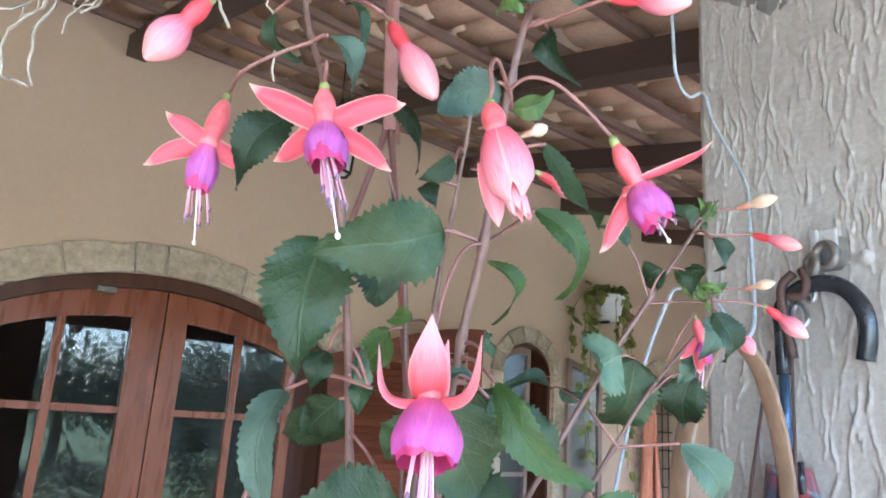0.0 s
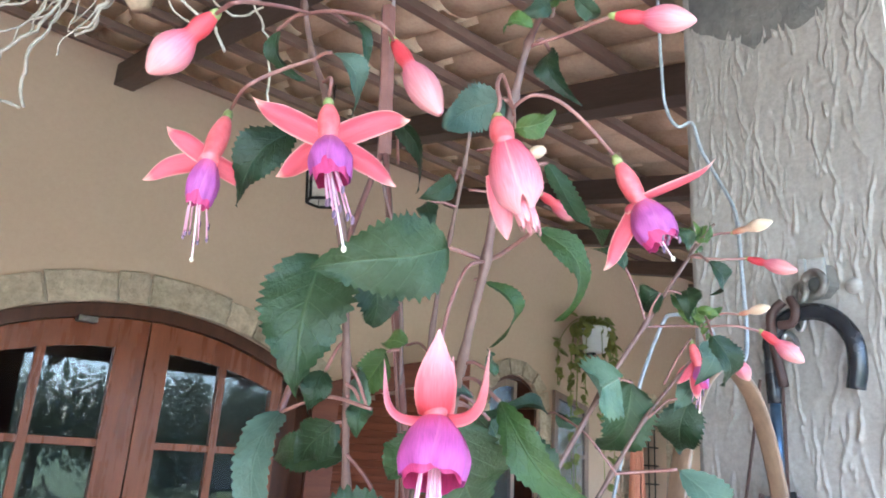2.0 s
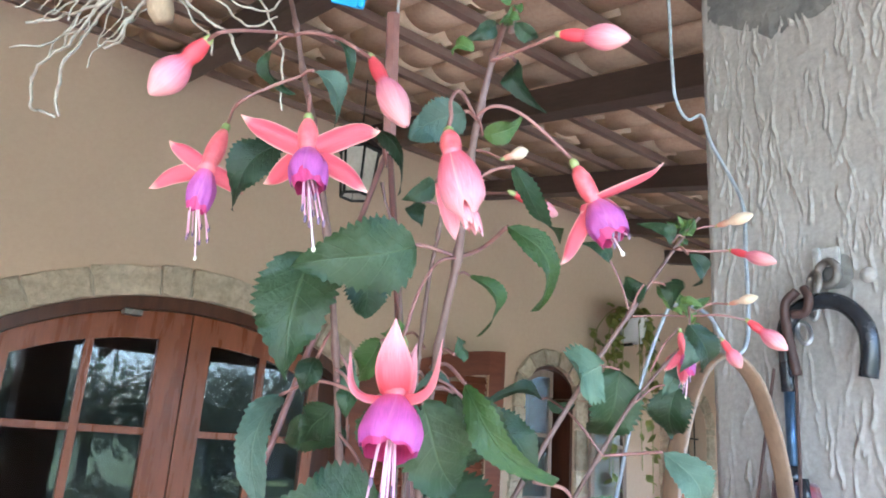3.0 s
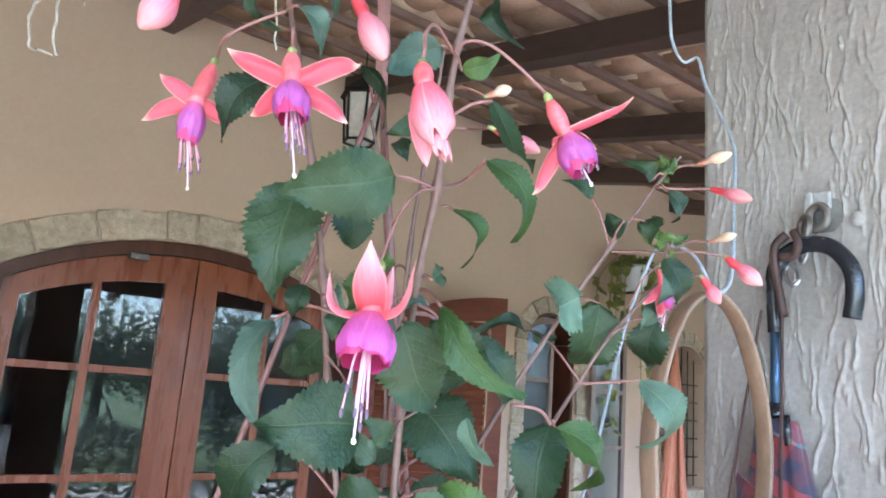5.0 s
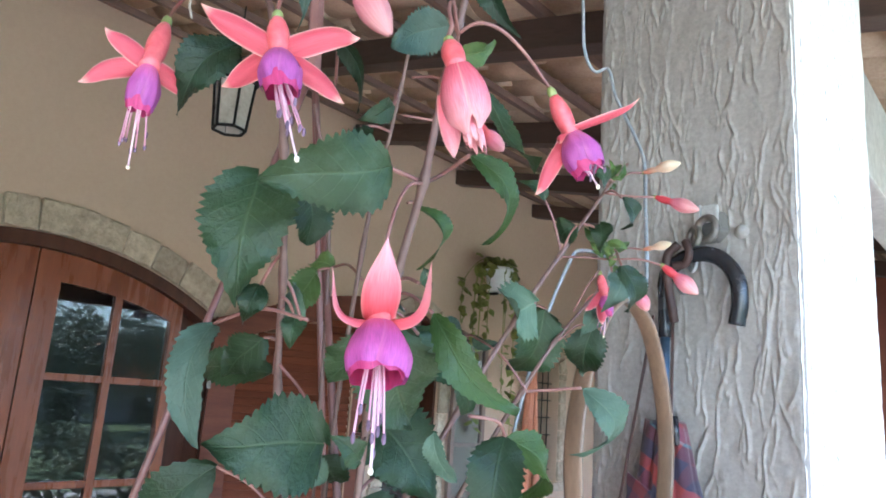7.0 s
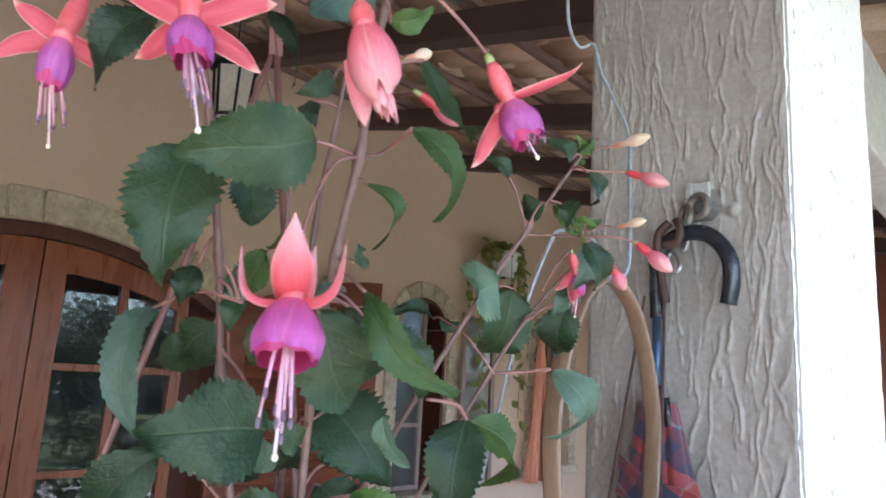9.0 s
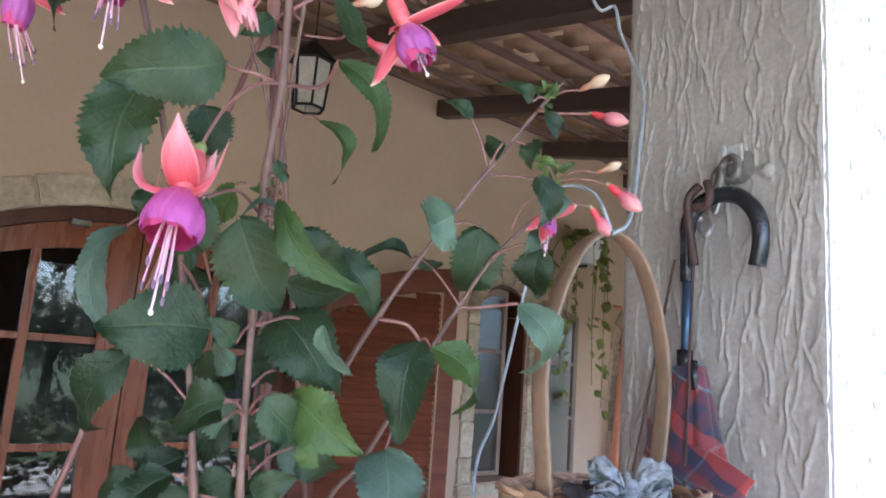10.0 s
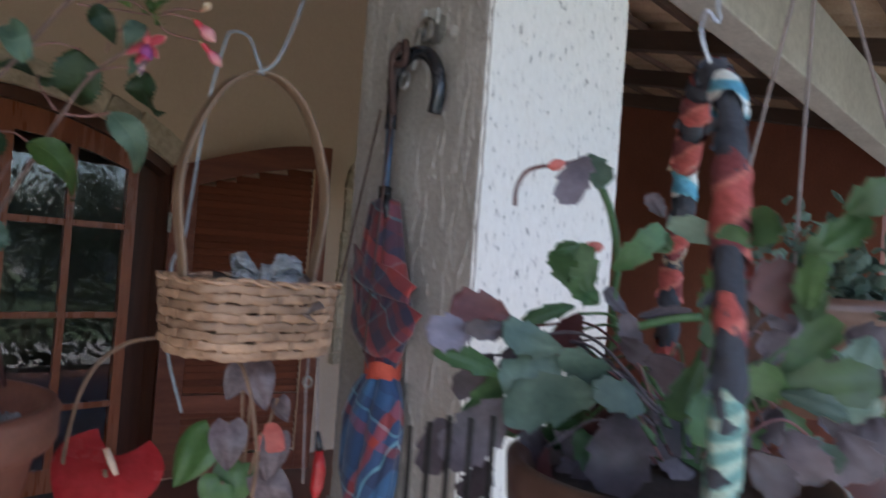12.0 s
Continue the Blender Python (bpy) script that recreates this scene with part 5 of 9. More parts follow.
leaf((-0.0041, 0.4352, 1.3829), (-0.0079, 0.4391, 1.3604), 0.0253, 0, 0.12, .12)
leaf((-0.0112, 0.4640, 1.3932), (-0.0493, 0.4850, 1.3927), 0.0210, 40, 0.2, .12)
leaf((-0.0037, 0.4548, 1.3870), (0.0306, 0.4733, 1.3943), 0.0235, 20, 0.2, .12, LEAF_LIT)
leaf((-0.0598, 0.4603, 1.4193), (-0.0972, 0.4768, 1.4448), 0.0240, -30, 0.2, .12)
leaf((-0.0733, 0.4518, 1.4109), (-0.1068, 0.4562, 1.3881), 0.0264, 20, 0.2, .12)
stalk([(-0.0300, 0.4378, 1.3686), (-0.0397, 0.4483, 1.3774)], 0.0015)
leaf((-0.0397, 0.4483, 1.3774), (-0.0609, 0.4714, 1.3592), 0.0239, 13, 0.24, .12)
stalk([(0.0036, 0.4188, 1.4154), (-0.0007, 0.4325, 1.4242)], 0.0015)
leaf((-0.0007, 0.4325, 1.4242), (-0.0118, 0.4683, 1.3952), 0.0266, -20, 0.11, .12)
stalk([(0.0041, 0.4073, 1.4389), (0.0218, 0.4279, 1.4441)], 0.0015)
leaf((0.0218, 0.4279, 1.4441), (0.0379, 0.4468, 1.4175), 0.0215, 9, 0.29, .12, LEAF_COOL)
stalk([(-0.0300, 0.4776, 1.2781), (-0.0246, 0.4938, 1.2796)], 0.0015)
leaf((-0.0246, 0.4938, 1.2796), (-0.0142, 0.5246, 1.2388), 0.0336, 19, 0.26, .12)
stalk([(0.0024, 0.4459, 1.3601), (0.0093, 0.4651, 1.3690)], 0.0015)
leaf((0.0093, 0.4651, 1.3690), (0.0205, 0.4966, 1.3374), 0.0329, 39, 0.15, .12)
stalk([(-0.0300, 0.3947, 1.4665), (-0.0222, 0.4092, 1.4707)], 0.0015)
leaf((-0.0222, 0.4092, 1.4707), (-0.0063, 0.4387, 1.4411), 0.0308, 19, 0.14, .12, LEAF_COOL)
stalk([(0.0023, 0.4486, 1.3548), (-0.0096, 0.4489, 1.3569)], 0.0015)
leaf((-0.0096, 0.4489, 1.3569), (-0.0401, 0.4499, 1.3129), 0.0365, -32, 0.25, .12)
stalk([(0.0013, 0.4702, 1.3107), (0.0207, 0.4672, 1.3141)], 0.0015)
leaf((0.0207, 0.4672, 1.3141), (0.0604, 0.4609, 1.2862), 0.0312, 2, 0.14, .12)
stalk([(-0.0300, 0.4590, 1.3205), (-0.0285, 0.4777, 1.3352)], 0.0015)
leaf((-0.0285, 0.4777, 1.3352), (-0.0244, 0.5301, 1.3045), 0.0372, -21, 0.25, .12, LEAF_COOL)
stalk([(0.0013, 0.4703, 1.3105), (-0.0117, 0.4929, 1.3280)], 0.0015)
leaf((-0.0117, 0.4929, 1.3280), (-0.0362, 0.5354, 1.2993), 0.0361, -14, 0.22, .12)
stalk([(0.0030, 0.4320, 1.3885), (0.0274, 0.4228, 1.3921)], 0.0015)
leaf((0.0274, 0.4228, 1.3921), (0.0732, 0.4054, 1.3617), 0.0394, 19, 0.20, .12)
stalk([(0.0038, 0.4154, 1.4224), (0.0258, 0.4290, 1.4393)], 0.0015)
leaf((0.0258, 0.4290, 1.4393), (0.0565, 0.4480, 1.4217), 0.0240, 20, 0.23, .12)
stalk([(-0.0300, 0.4410, 1.3613), (-0.0500, 0.4469, 1.3723)], 0.0015)
leaf((-0.0500, 0.4469, 1.3723), (-0.0763, 0.4546, 1.3479), 0.0210, -11, 0.18, .12)
stalk([(0.0014, 0.4674, 1.3163), (0.0067, 0.4866, 1.3319)], 0.0015)
leaf((0.0067, 0.4866, 1.3319), (0.0204, 0.5362, 1.3410), 0.0355, 8, 0.19, .12)
stalk([(0.0006, 0.4875, 1.2755), (0.0091, 0.5073, 1.2770)], 0.0015)
leaf((0.0091, 0.5073, 1.2770), (0.0287, 0.5525, 1.2403), 0.0397, -43, 0.24, .12, LEAF_LIT)
stalk([(-0.0300, 0.4729, 1.2889), (-0.0180, 0.4687, 1.2908)], 0.0015)
leaf((-0.0180, 0.4687, 1.2908), (0.0090, 0.4593, 1.2538), 0.0320, 45, 0.17, .12, LEAF_LIT)
stalk([(0.0019, 0.4579, 1.3358), (-0.0188, 0.4525, 1.3462)], 0.0015)
leaf((-0.0188, 0.4525, 1.3462), (-0.0581, 0.4423, 1.3134), 0.0340, 41, 0.18, .12, LEAF_COOL)
stalk([(0.0015, 0.4668, 1.3176), (0.0109, 0.4891, 1.3212)], 0.0015)
leaf((0.0109, 0.4891, 1.3212), (0.0211, 0.5135, 1.2915), 0.0239, -22, 0.25, .12)
stalk([(-0.0300, 0.4175, 1.4148), (-0.0421, 0.4143, 1.4201)], 0.0015)
leaf((-0.0421, 0.4143, 1.4201), (-0.0796, 0.4044, 1.3907), 0.0272, 31, 0.17, .12)
stalk([(0.0014, 0.4678, 1.3155), (0.0090, 0.4760, 1.3263)], 0.0015)
leaf((0.0090, 0.4760, 1.3263), (0.0367, 0.5058, 1.3063), 0.0303, -8, 0.14, .12)
stalk([(-0.0300, 0.4349, 1.3753), (-0.0457, 0.4470, 1.3767)], 0.0015)
leaf((-0.0457, 0.4470, 1.3767), (-0.0811, 0.4744, 1.3507), 0.0325, -39, 0.27, .12)
stalk([(0.0014, 0.4693, 1.3126), (-0.0025, 0.4873, 1.3238)], 0.0015)
leaf((-0.0025, 0.4873, 1.3238), (-0.0133, 0.5382, 1.3115), 0.0345, 42, 0.16, .12)
stalk([(0.0046, 0.3971, 1.4595), (0.0297, 0.3868, 1.4730)], 0.0015)
leaf((0.0297, 0.3868, 1.4730), (0.0693, 0.3705, 1.4427), 0.0309, 24, 0.13, .12, LEAF_LIT)
stalk([(-0.0300, 0.4356, 1.3737), (-0.0244, 0.4541, 1.3784)], 0.0015)
leaf((-0.0244, 0.4541, 1.3784), (-0.0130, 0.4910, 1.3432), 0.0316, -29, 0.15, .12, LEAF_COOL)
stalk([(0.0002, 0.4956, 1.2590), (-0.0120, 0.5088, 1.2704)], 0.0015)
leaf((-0.0120, 0.5088, 1.2704), (-0.0431, 0.5425, 1.2601), 0.0291, 3, 0.20, .12)
stalk([(-0.0300, 0.4004, 1.4537), (-0.0047, 0.4066, 1.4670)], 0.0015)
leaf((-0.0047, 0.4066, 1.4670), (0.0275, 0.4146, 1.4468), 0.0271, 38, 0.27, .12)
stalk([(0.0049, 0.3891, 1.4758), (0.0147, 0.4030, 1.4862)], 0.0015)
leaf((0.0147, 0.4030, 1.4862), (0.0374, 0.4353, 1.4832), 0.0268, -42, 0.21, .12)
stalk([(0.0003, 0.4943, 1.2617), (-0.0146, 0.4975, 1.2647)], 0.0015)
leaf((-0.0146, 0.4975, 1.2647), (-0.0652, 0.5086, 1.2407), 0.0389, 24, 0.27, .12)
stalk([(-0.0300, 0.4232, 1.4017), (-0.0088, 0.4219, 1.4119)], 0.0015)
leaf((-0.0088, 0.4219, 1.4119), (0.0347, 0.4191, 1.3928), 0.0327, 19, 0.20, .12)
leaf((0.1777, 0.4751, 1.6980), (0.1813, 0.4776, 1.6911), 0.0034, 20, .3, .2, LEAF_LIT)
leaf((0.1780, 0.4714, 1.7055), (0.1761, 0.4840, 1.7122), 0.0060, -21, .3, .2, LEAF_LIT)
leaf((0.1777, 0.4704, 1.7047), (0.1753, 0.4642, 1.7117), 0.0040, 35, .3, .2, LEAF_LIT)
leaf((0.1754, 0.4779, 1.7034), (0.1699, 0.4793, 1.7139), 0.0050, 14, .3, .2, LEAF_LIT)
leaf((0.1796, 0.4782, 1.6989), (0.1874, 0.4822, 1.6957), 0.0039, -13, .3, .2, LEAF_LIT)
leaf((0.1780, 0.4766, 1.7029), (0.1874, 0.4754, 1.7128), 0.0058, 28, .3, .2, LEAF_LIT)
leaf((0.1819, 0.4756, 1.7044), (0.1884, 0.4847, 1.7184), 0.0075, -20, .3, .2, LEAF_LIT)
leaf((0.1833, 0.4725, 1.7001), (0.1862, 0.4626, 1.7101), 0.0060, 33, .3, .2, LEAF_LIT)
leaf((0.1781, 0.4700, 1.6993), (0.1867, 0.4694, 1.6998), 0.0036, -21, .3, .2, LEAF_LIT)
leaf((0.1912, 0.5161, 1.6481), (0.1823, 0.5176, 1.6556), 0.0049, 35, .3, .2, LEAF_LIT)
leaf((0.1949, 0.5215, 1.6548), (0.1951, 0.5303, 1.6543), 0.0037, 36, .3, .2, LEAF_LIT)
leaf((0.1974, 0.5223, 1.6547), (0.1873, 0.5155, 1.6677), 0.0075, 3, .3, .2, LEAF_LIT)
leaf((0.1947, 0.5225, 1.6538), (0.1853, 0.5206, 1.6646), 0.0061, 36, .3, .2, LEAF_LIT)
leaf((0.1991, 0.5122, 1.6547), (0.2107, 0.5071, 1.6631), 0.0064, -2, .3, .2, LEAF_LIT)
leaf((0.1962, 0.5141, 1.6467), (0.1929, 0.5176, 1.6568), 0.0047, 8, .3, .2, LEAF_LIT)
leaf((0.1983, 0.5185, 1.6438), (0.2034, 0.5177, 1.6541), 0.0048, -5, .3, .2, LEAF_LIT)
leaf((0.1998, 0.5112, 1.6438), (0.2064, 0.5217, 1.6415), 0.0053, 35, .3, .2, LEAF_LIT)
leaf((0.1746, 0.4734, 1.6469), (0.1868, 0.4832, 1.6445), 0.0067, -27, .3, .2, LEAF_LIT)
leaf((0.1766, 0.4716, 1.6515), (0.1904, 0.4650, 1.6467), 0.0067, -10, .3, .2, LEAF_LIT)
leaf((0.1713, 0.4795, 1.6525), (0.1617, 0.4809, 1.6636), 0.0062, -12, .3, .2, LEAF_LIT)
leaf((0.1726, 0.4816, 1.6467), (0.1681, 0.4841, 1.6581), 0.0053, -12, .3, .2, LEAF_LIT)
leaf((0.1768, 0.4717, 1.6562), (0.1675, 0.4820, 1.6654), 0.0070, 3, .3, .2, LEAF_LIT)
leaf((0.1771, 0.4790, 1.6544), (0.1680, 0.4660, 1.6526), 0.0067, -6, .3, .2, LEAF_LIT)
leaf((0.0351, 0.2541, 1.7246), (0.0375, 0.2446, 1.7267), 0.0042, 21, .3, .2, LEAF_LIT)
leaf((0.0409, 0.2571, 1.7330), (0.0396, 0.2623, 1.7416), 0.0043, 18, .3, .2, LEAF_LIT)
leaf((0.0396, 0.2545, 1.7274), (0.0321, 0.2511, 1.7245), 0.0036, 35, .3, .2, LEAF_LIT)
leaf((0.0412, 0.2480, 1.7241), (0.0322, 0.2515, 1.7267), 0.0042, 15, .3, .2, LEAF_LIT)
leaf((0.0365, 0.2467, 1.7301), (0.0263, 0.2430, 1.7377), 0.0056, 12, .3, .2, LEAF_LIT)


# ---- the arched double door ----
def arch_band(bm, x0, x1, lower, upper, y0, y1, n=14):
    """A curved band between two height functions."""
    xs = [x0 + (x1 - x0) * k / n for k in range(n + 1)]
    extrude_poly(bm, [(x, lower(x)) for x in xs] + [(x, upper(x)) for x in xs[::-1]], y0, y1)
    return bm


DOOR_Y = 3.70
RAILS = (0.06, 0.49, 1.0, 1.510)


def door_leaf(x0, x1, outer_left):
    """One glazed leaf: stiles, rails, a curved head, a glazing bar and its panes."""
    door = root("door_leaf", HOUSE, "red-brown varnished wooden glazed door leaf with arched head, closed", "door", "arched double door")
    so, sm = (0.072, 0.150) if outer_left else (0.062, 0.115)
    gl, gr = (x0 + so, x1 - sm) if outer_left else (x0 + sm, x1 - so)
    y0, y1 = DOOR_Y, DOOR_Y + 0.045
    top = lambda x: arch_z(x) - 0.075
    head = lambda x: arch_z(x) - 0.075 - 0.15 + 0.05 * abs(x - DOOR_C)
    for a, b in ((x0, gl), (gr, x1)):
        part("stile", arch_band(bmesh.new(), a, b, lambda x: 0.03, top, y0, y1, 5), DOORWOOD, door)
    part("head_rail", arch_band(bmesh.new(), gl, gr, head, top, y0 + 0.002, y1 - 0.002), DOORWOOD, door)
    mid = (gl + gr) / 2
    part("glazing_bar", arch_band(bmesh.new(), mid - 0.02, mid + 0.02, lambda x: 0.06, head, y0 + 0.004, y1 - 0.006, 3), DOORWOOD, door)
    part("bottom_rail", boxbm(gl, gr, y0 + 0.002, y1 - 0.002, 0.03, 0.16), DOORWOOD, door)
    for z in RAILS[1:]:
        for a, b in ((gl, mid - 0.02), (mid + 0.02, gr)):
            part("glazing_bar", boxbm(a, b, y0 + 0.005, y1 - 0.008, z - 0.018, z + 0.018, bevel=0.003), DOORWOOD, door)
    for a, b in ((gl, mid - 0.02), (mid + 0.02, gr)):
        zs = [0.16] + list(RAILS[1:])
        for k, z in enumerate(zs):
            hi = (lambda x: zs[k + 1] - 0.018) if k + 1 < len(zs) else head
            low = z + (0.018 if k else 0)
            pane = part("pane", arch_band(bmesh.new(), a, b, lambda x: low, hi, y0 + 0.020, y0 + 0.024, 6), GLASS, door)
            pane.visible_shadow = False
    return door


door_leaf(0.40, 1.268, True)
door_leaf(1.276, 2.060, False)
doorframe = root("door_1", HOUSE, "dark varnished arched door frame in the plaster wall", "door frame", kind="structure")
part("jamb", boxbm(DOOR_L, 0.395, 3.665, 3.78, 0, arch_z(0.35) - 0.01), FRAMEWOOD, doorframe)
part("jamb", boxbm(2.064, DOOR_R, 3.80, 3.88, 0, arch_z(2.23) - 0.012), FRAMEWOOD, doorframe)
part("lining", boxbm(2.226, DOOR_R - 0.002, 3.645, 3.797, 0, arch_z(2.23) - 0.014), FRAMEWOOD, doorframe)
part("arch_frame", arch_band(bmesh.new(), DOOR_L + 0.01, DOOR_R - 0.01, lambda x: arch_z(x) - 0.072, lambda x: arch_z(x) - 0.004, 3.665, 3.78, 28), FRAMEWOOD, doorframe)
part("catch", boxbm(0.91, 1.0, 3.64, 3.70, arch_z(0.95) - 0.10, arch_z(0.95) - 0.07, bevel=0.005), RUST, doorframe, "old steel catch at the head")

# stones of the arch
arch = root("trim_arch", HOUSE, "arch of pale rough stones set round the door head", "arch", kind="structure")
_r = random.Random(11)


def stone(parent, corners, y0, y1, seed):
    """One rough dressed stone, its front uneven and its edges worn."""
    rr = random.Random(seed)
    bm = bmesh.new()
    extrude_poly(bm, corners, y0, y1)
    bmesh.ops.bevel(bm, geom=list(bm.edges), offset=0.009, segments=2, affect="EDGES", profile=0.6)
    bmesh.ops.triangulate(bm, faces=[f for f in bm.faces if f.calc_area() > 0.002])
    bmesh.ops.subdivide_edges(bm, edges=[e for e in bm.edges if e.calc_length() > 0.05], cuts=2, use_grid_fill=True)
    for v in bm.verts:
        v.co += Vector([rr.uniform(-0.003, 0.003) for _ in range(3)]) + Vector((0, 0.008 * noise.noise(v.co * 14 + Vector((seed, 0, 0))), 0))
    return part("stone", bm, STONE, parent)


_ang = math.asin((DOOR_R + 0.02 - DOOR_C) / ARCH_R)
_a = -_ang
_k = 0
while _a < _ang - 0.01:
    step = min(_r.uniform(0.07, 0.24), _ang - _a)
    if _ang - _a - step < 0.05:
        step = _ang - _a
    a0, a1 = _a + 0.0025, _a + step - 0.0025
    t0, t1 = _r.uniform(0.142, 0.162), _r.uniform(0.142, 0.162)
    pt = lambda a, r: (DOOR_C + r * math.sin(a), ARCH_Z + r * math.cos(a))
    stone(arch, [pt(a0, ARCH_R + 0.003), pt((a0 + a1) / 2, ARCH_R + 0.003), pt(a1, ARCH_R + 0.003), pt(a1, ARCH_R + t1), pt((a0 + a1) / 2, ARCH_R + (t0 + t1) / 2), pt(a0, ARCH_R + t0)], WALL_Y - 0.022 - _r.uniform(0, 0.006), WALL_Y + 0.02, _k)
    _a += step
    _k += 1
_xs = [DOOR_C + (ARCH_R + 0.06) * math.sin(-_ang + 2 * _ang * k / 24) for k in range(25)]
part("joint", arch_band(bmesh.new(), _xs[0], _xs[-1], lambda x: arch_z(x, 0.004), lambda x: arch_z(x, 0.135), WALL_Y - 0.010, WALL_Y + 0.01, 28), MORTAR, arch)


# ---- louvred shutters folded out beside the door ----
def shutter(sign, hinge, angle, label):
    """A louvred leaf with a half-arch head; it grows along x from its hinge."""
    w = 0.975
    sh = root("shutter", HOUSE @ pose(hinge, 3.615, 0, 0, 0, angle) @ Matrix.Diagonal((sign, 1, 1, 1)), label, "shutter", "door shutters")
    top = lambda x: 1.90 + 0.24 * math.sin(math.pi / 2 * min(1, max(0, x / w))) ** 1.1
    sh_in, st = 0.150, 0.105
    for a, b in ((0, sh_in), (w - st, w)):
        part("stile", arch_band(bmesh.new(), a, b, lambda x: 0.04, top, -0.02, 0.02, 6), SHUTTERWOOD, sh)
    part("head_rail", arch_band(bmesh.new(), sh_in, w - st, lambda x: top(x) - 0.15, top, -0.018, 0.018), SHUTTERWOOD, sh)
    for z0, z1 in ((0.04, 0.16), (0.42, 0.53)):
        part("rail", boxbm(sh_in, w - st, -0.018, 0.018, z0, z1, bevel=0.003), SHUTTERWOOD, sh)
    part("edge_strip", boxbm(w - st - 0.012, w - st, -0.024, 0.0, 0.16, top(w - st) - 0.15, bevel=0.003), EDGEWOOD, sh, "paler golden edge strip")
    me = mesh_of(boxbm(sh_in + 0.002, w - st - 0.013, -0.005, 0.005, -0.0265, 0.0265, bevel=0.002), "slat", SHUTTERWOOD)
    for z in [0.2 + 0.042 * k for k in range(6)] + [0.562 + 0.042 * k for k in range(38)]:
        xl = sh_in
        while xl < w - st and top(xl) - 0.165 < z:
            xl += 0.02
        if xl > sh_in + 0.001 and xl < w - st - 0.08:
            short = mesh_of(boxbm(xl - 0.02, w - st - 0.013, -0.005, 0.005, -0.0265, 0.0265, bevel=0.002), "slat", SHUTTERWOOD)
            share("slat", short, sh, pose(0, 0, z, -35, 0, 0))
        elif xl == sh_in:
            share("slat", me, sh, pose(0, 0, z, -35 + random.uniform(-3, 3), 0, random.uniform(-0.2, 0.2)))
    part("hinge", boxbm(-0.012, 0.012, -0.026, -0.02, 1.5, 1.62, bevel=0.002), RUST, sh)
    return sh


shutter(1, 2.222, -19.5, "red-brown louvred wooden shutter folded out beside the door")
shutter(-1, 0.30, 19.5, "red-brown louvred wooden shutter on the far side of the door")

# ---- the small arched windows ----
WINWOOD = surface("weathered_window_wood", (0.22, 0.15, 0.12), (0.33, 0.245, 0.20), scale=6, stretch=(5, 5, 0.6), rough=0.6, bump=0.2)


def stone_surround(name, l, r, sill, spring, top, seed, label):
    s = root(name, HOUSE, label, "window surround", kind="structure")
    rr = random.Random(seed)
    for side in (-1, 1):
        z = sill
        while z < spring - 0.02:
            h = min(rr.uniform(0.16, 0.30), spring - z)
            wd = rr.uniform(0.10, 0.14)
            a, b = (l - wd, l - 0.003) if side < 0 else (r + 0.003, r + wd)
            stone(s, [(a, z + 0.004), (b, z + 0.004), (b, z + h - 0.004), (a, z + h - 0.004)], WALL_Y - 0.025, WALL_Y + 0.03, seed + int(z * 100) + side)
            z += h
    c, rad = (l + r) / 2, (r - l) / 2
    n = 7
    for k in range(n):
        a0, a1 = math.pi * k / n + 0.02, math.pi * (k + 1) / n - 0.02
        p = lambda a, q: (c - (rad + q) * math.cos(a), spring + (rad * 0.85 + q) * math.sin(a))
        stone(s, [p(a0, 0.004), p(a1, 0.004), p(a1, 0.12), p(a0, 0.12)], WALL_Y - 0.025, WALL_Y + 0.03, seed + 500 + k)
    stone(s, [(l - 0.14, sill - 0.08), (r + 0.14, sill - 0.08), (r + 0.14, sill - 0.004), (l - 0.14, sill - 0.004)], WALL_Y - 0.05, WALL_Y + 0.03, seed + 900)
    return s


stone_surround("trim_window_1", WIN_L, WIN_R, 0.72, WIN_SPRING, win_top, 21, "pale stone surround of the small arched window")
stone_surround("trim_window_2", FAR_L, FAR_R, 0.85, FAR_SPRING, far_top, 61, "pale stone surround of the far arched window")


def casement(m, w, z0, z1, top, label):
    """A narrow glazed casement of three rippled panes."""
    c = root("casement", HOUSE @ m, label, "window", "casements")
    st = 0.035
    for a, b in ((0, st), (w - st, w)):
        part("stile", arch_band(bmesh.new(), a, b, lambda x: z0, top, -0.018, 0.018, 4), WINWOOD, c)
    part("head_rail", arch_band(bmesh.new(), st, w - st, lambda x: top(x) - 0.05, top, -0.016, 0.016, 5), WINWOOD, c)
    n = 3
    zs = [z0 + (z1 - z0) * k / n for k in range(n + 1)]
    for z in zs[:-1]:
        part("glazing_bar", boxbm(st, w - st, -0.014, 0.014, z, z + 0.03, bevel=0.002), WINWOOD, c)
    for k in range(n):
        hi = (lambda x: zs[k + 1]) if k < n - 1 else (lambda x: top(x) - 0.05)
        p = part("pane", arch_band(bmesh.new(), st, w - st, lambda x: zs[k] + 0.03, hi, -0.002, 0.002, 4), RIPPLED, c)
        p.visible_shadow = False
    return c


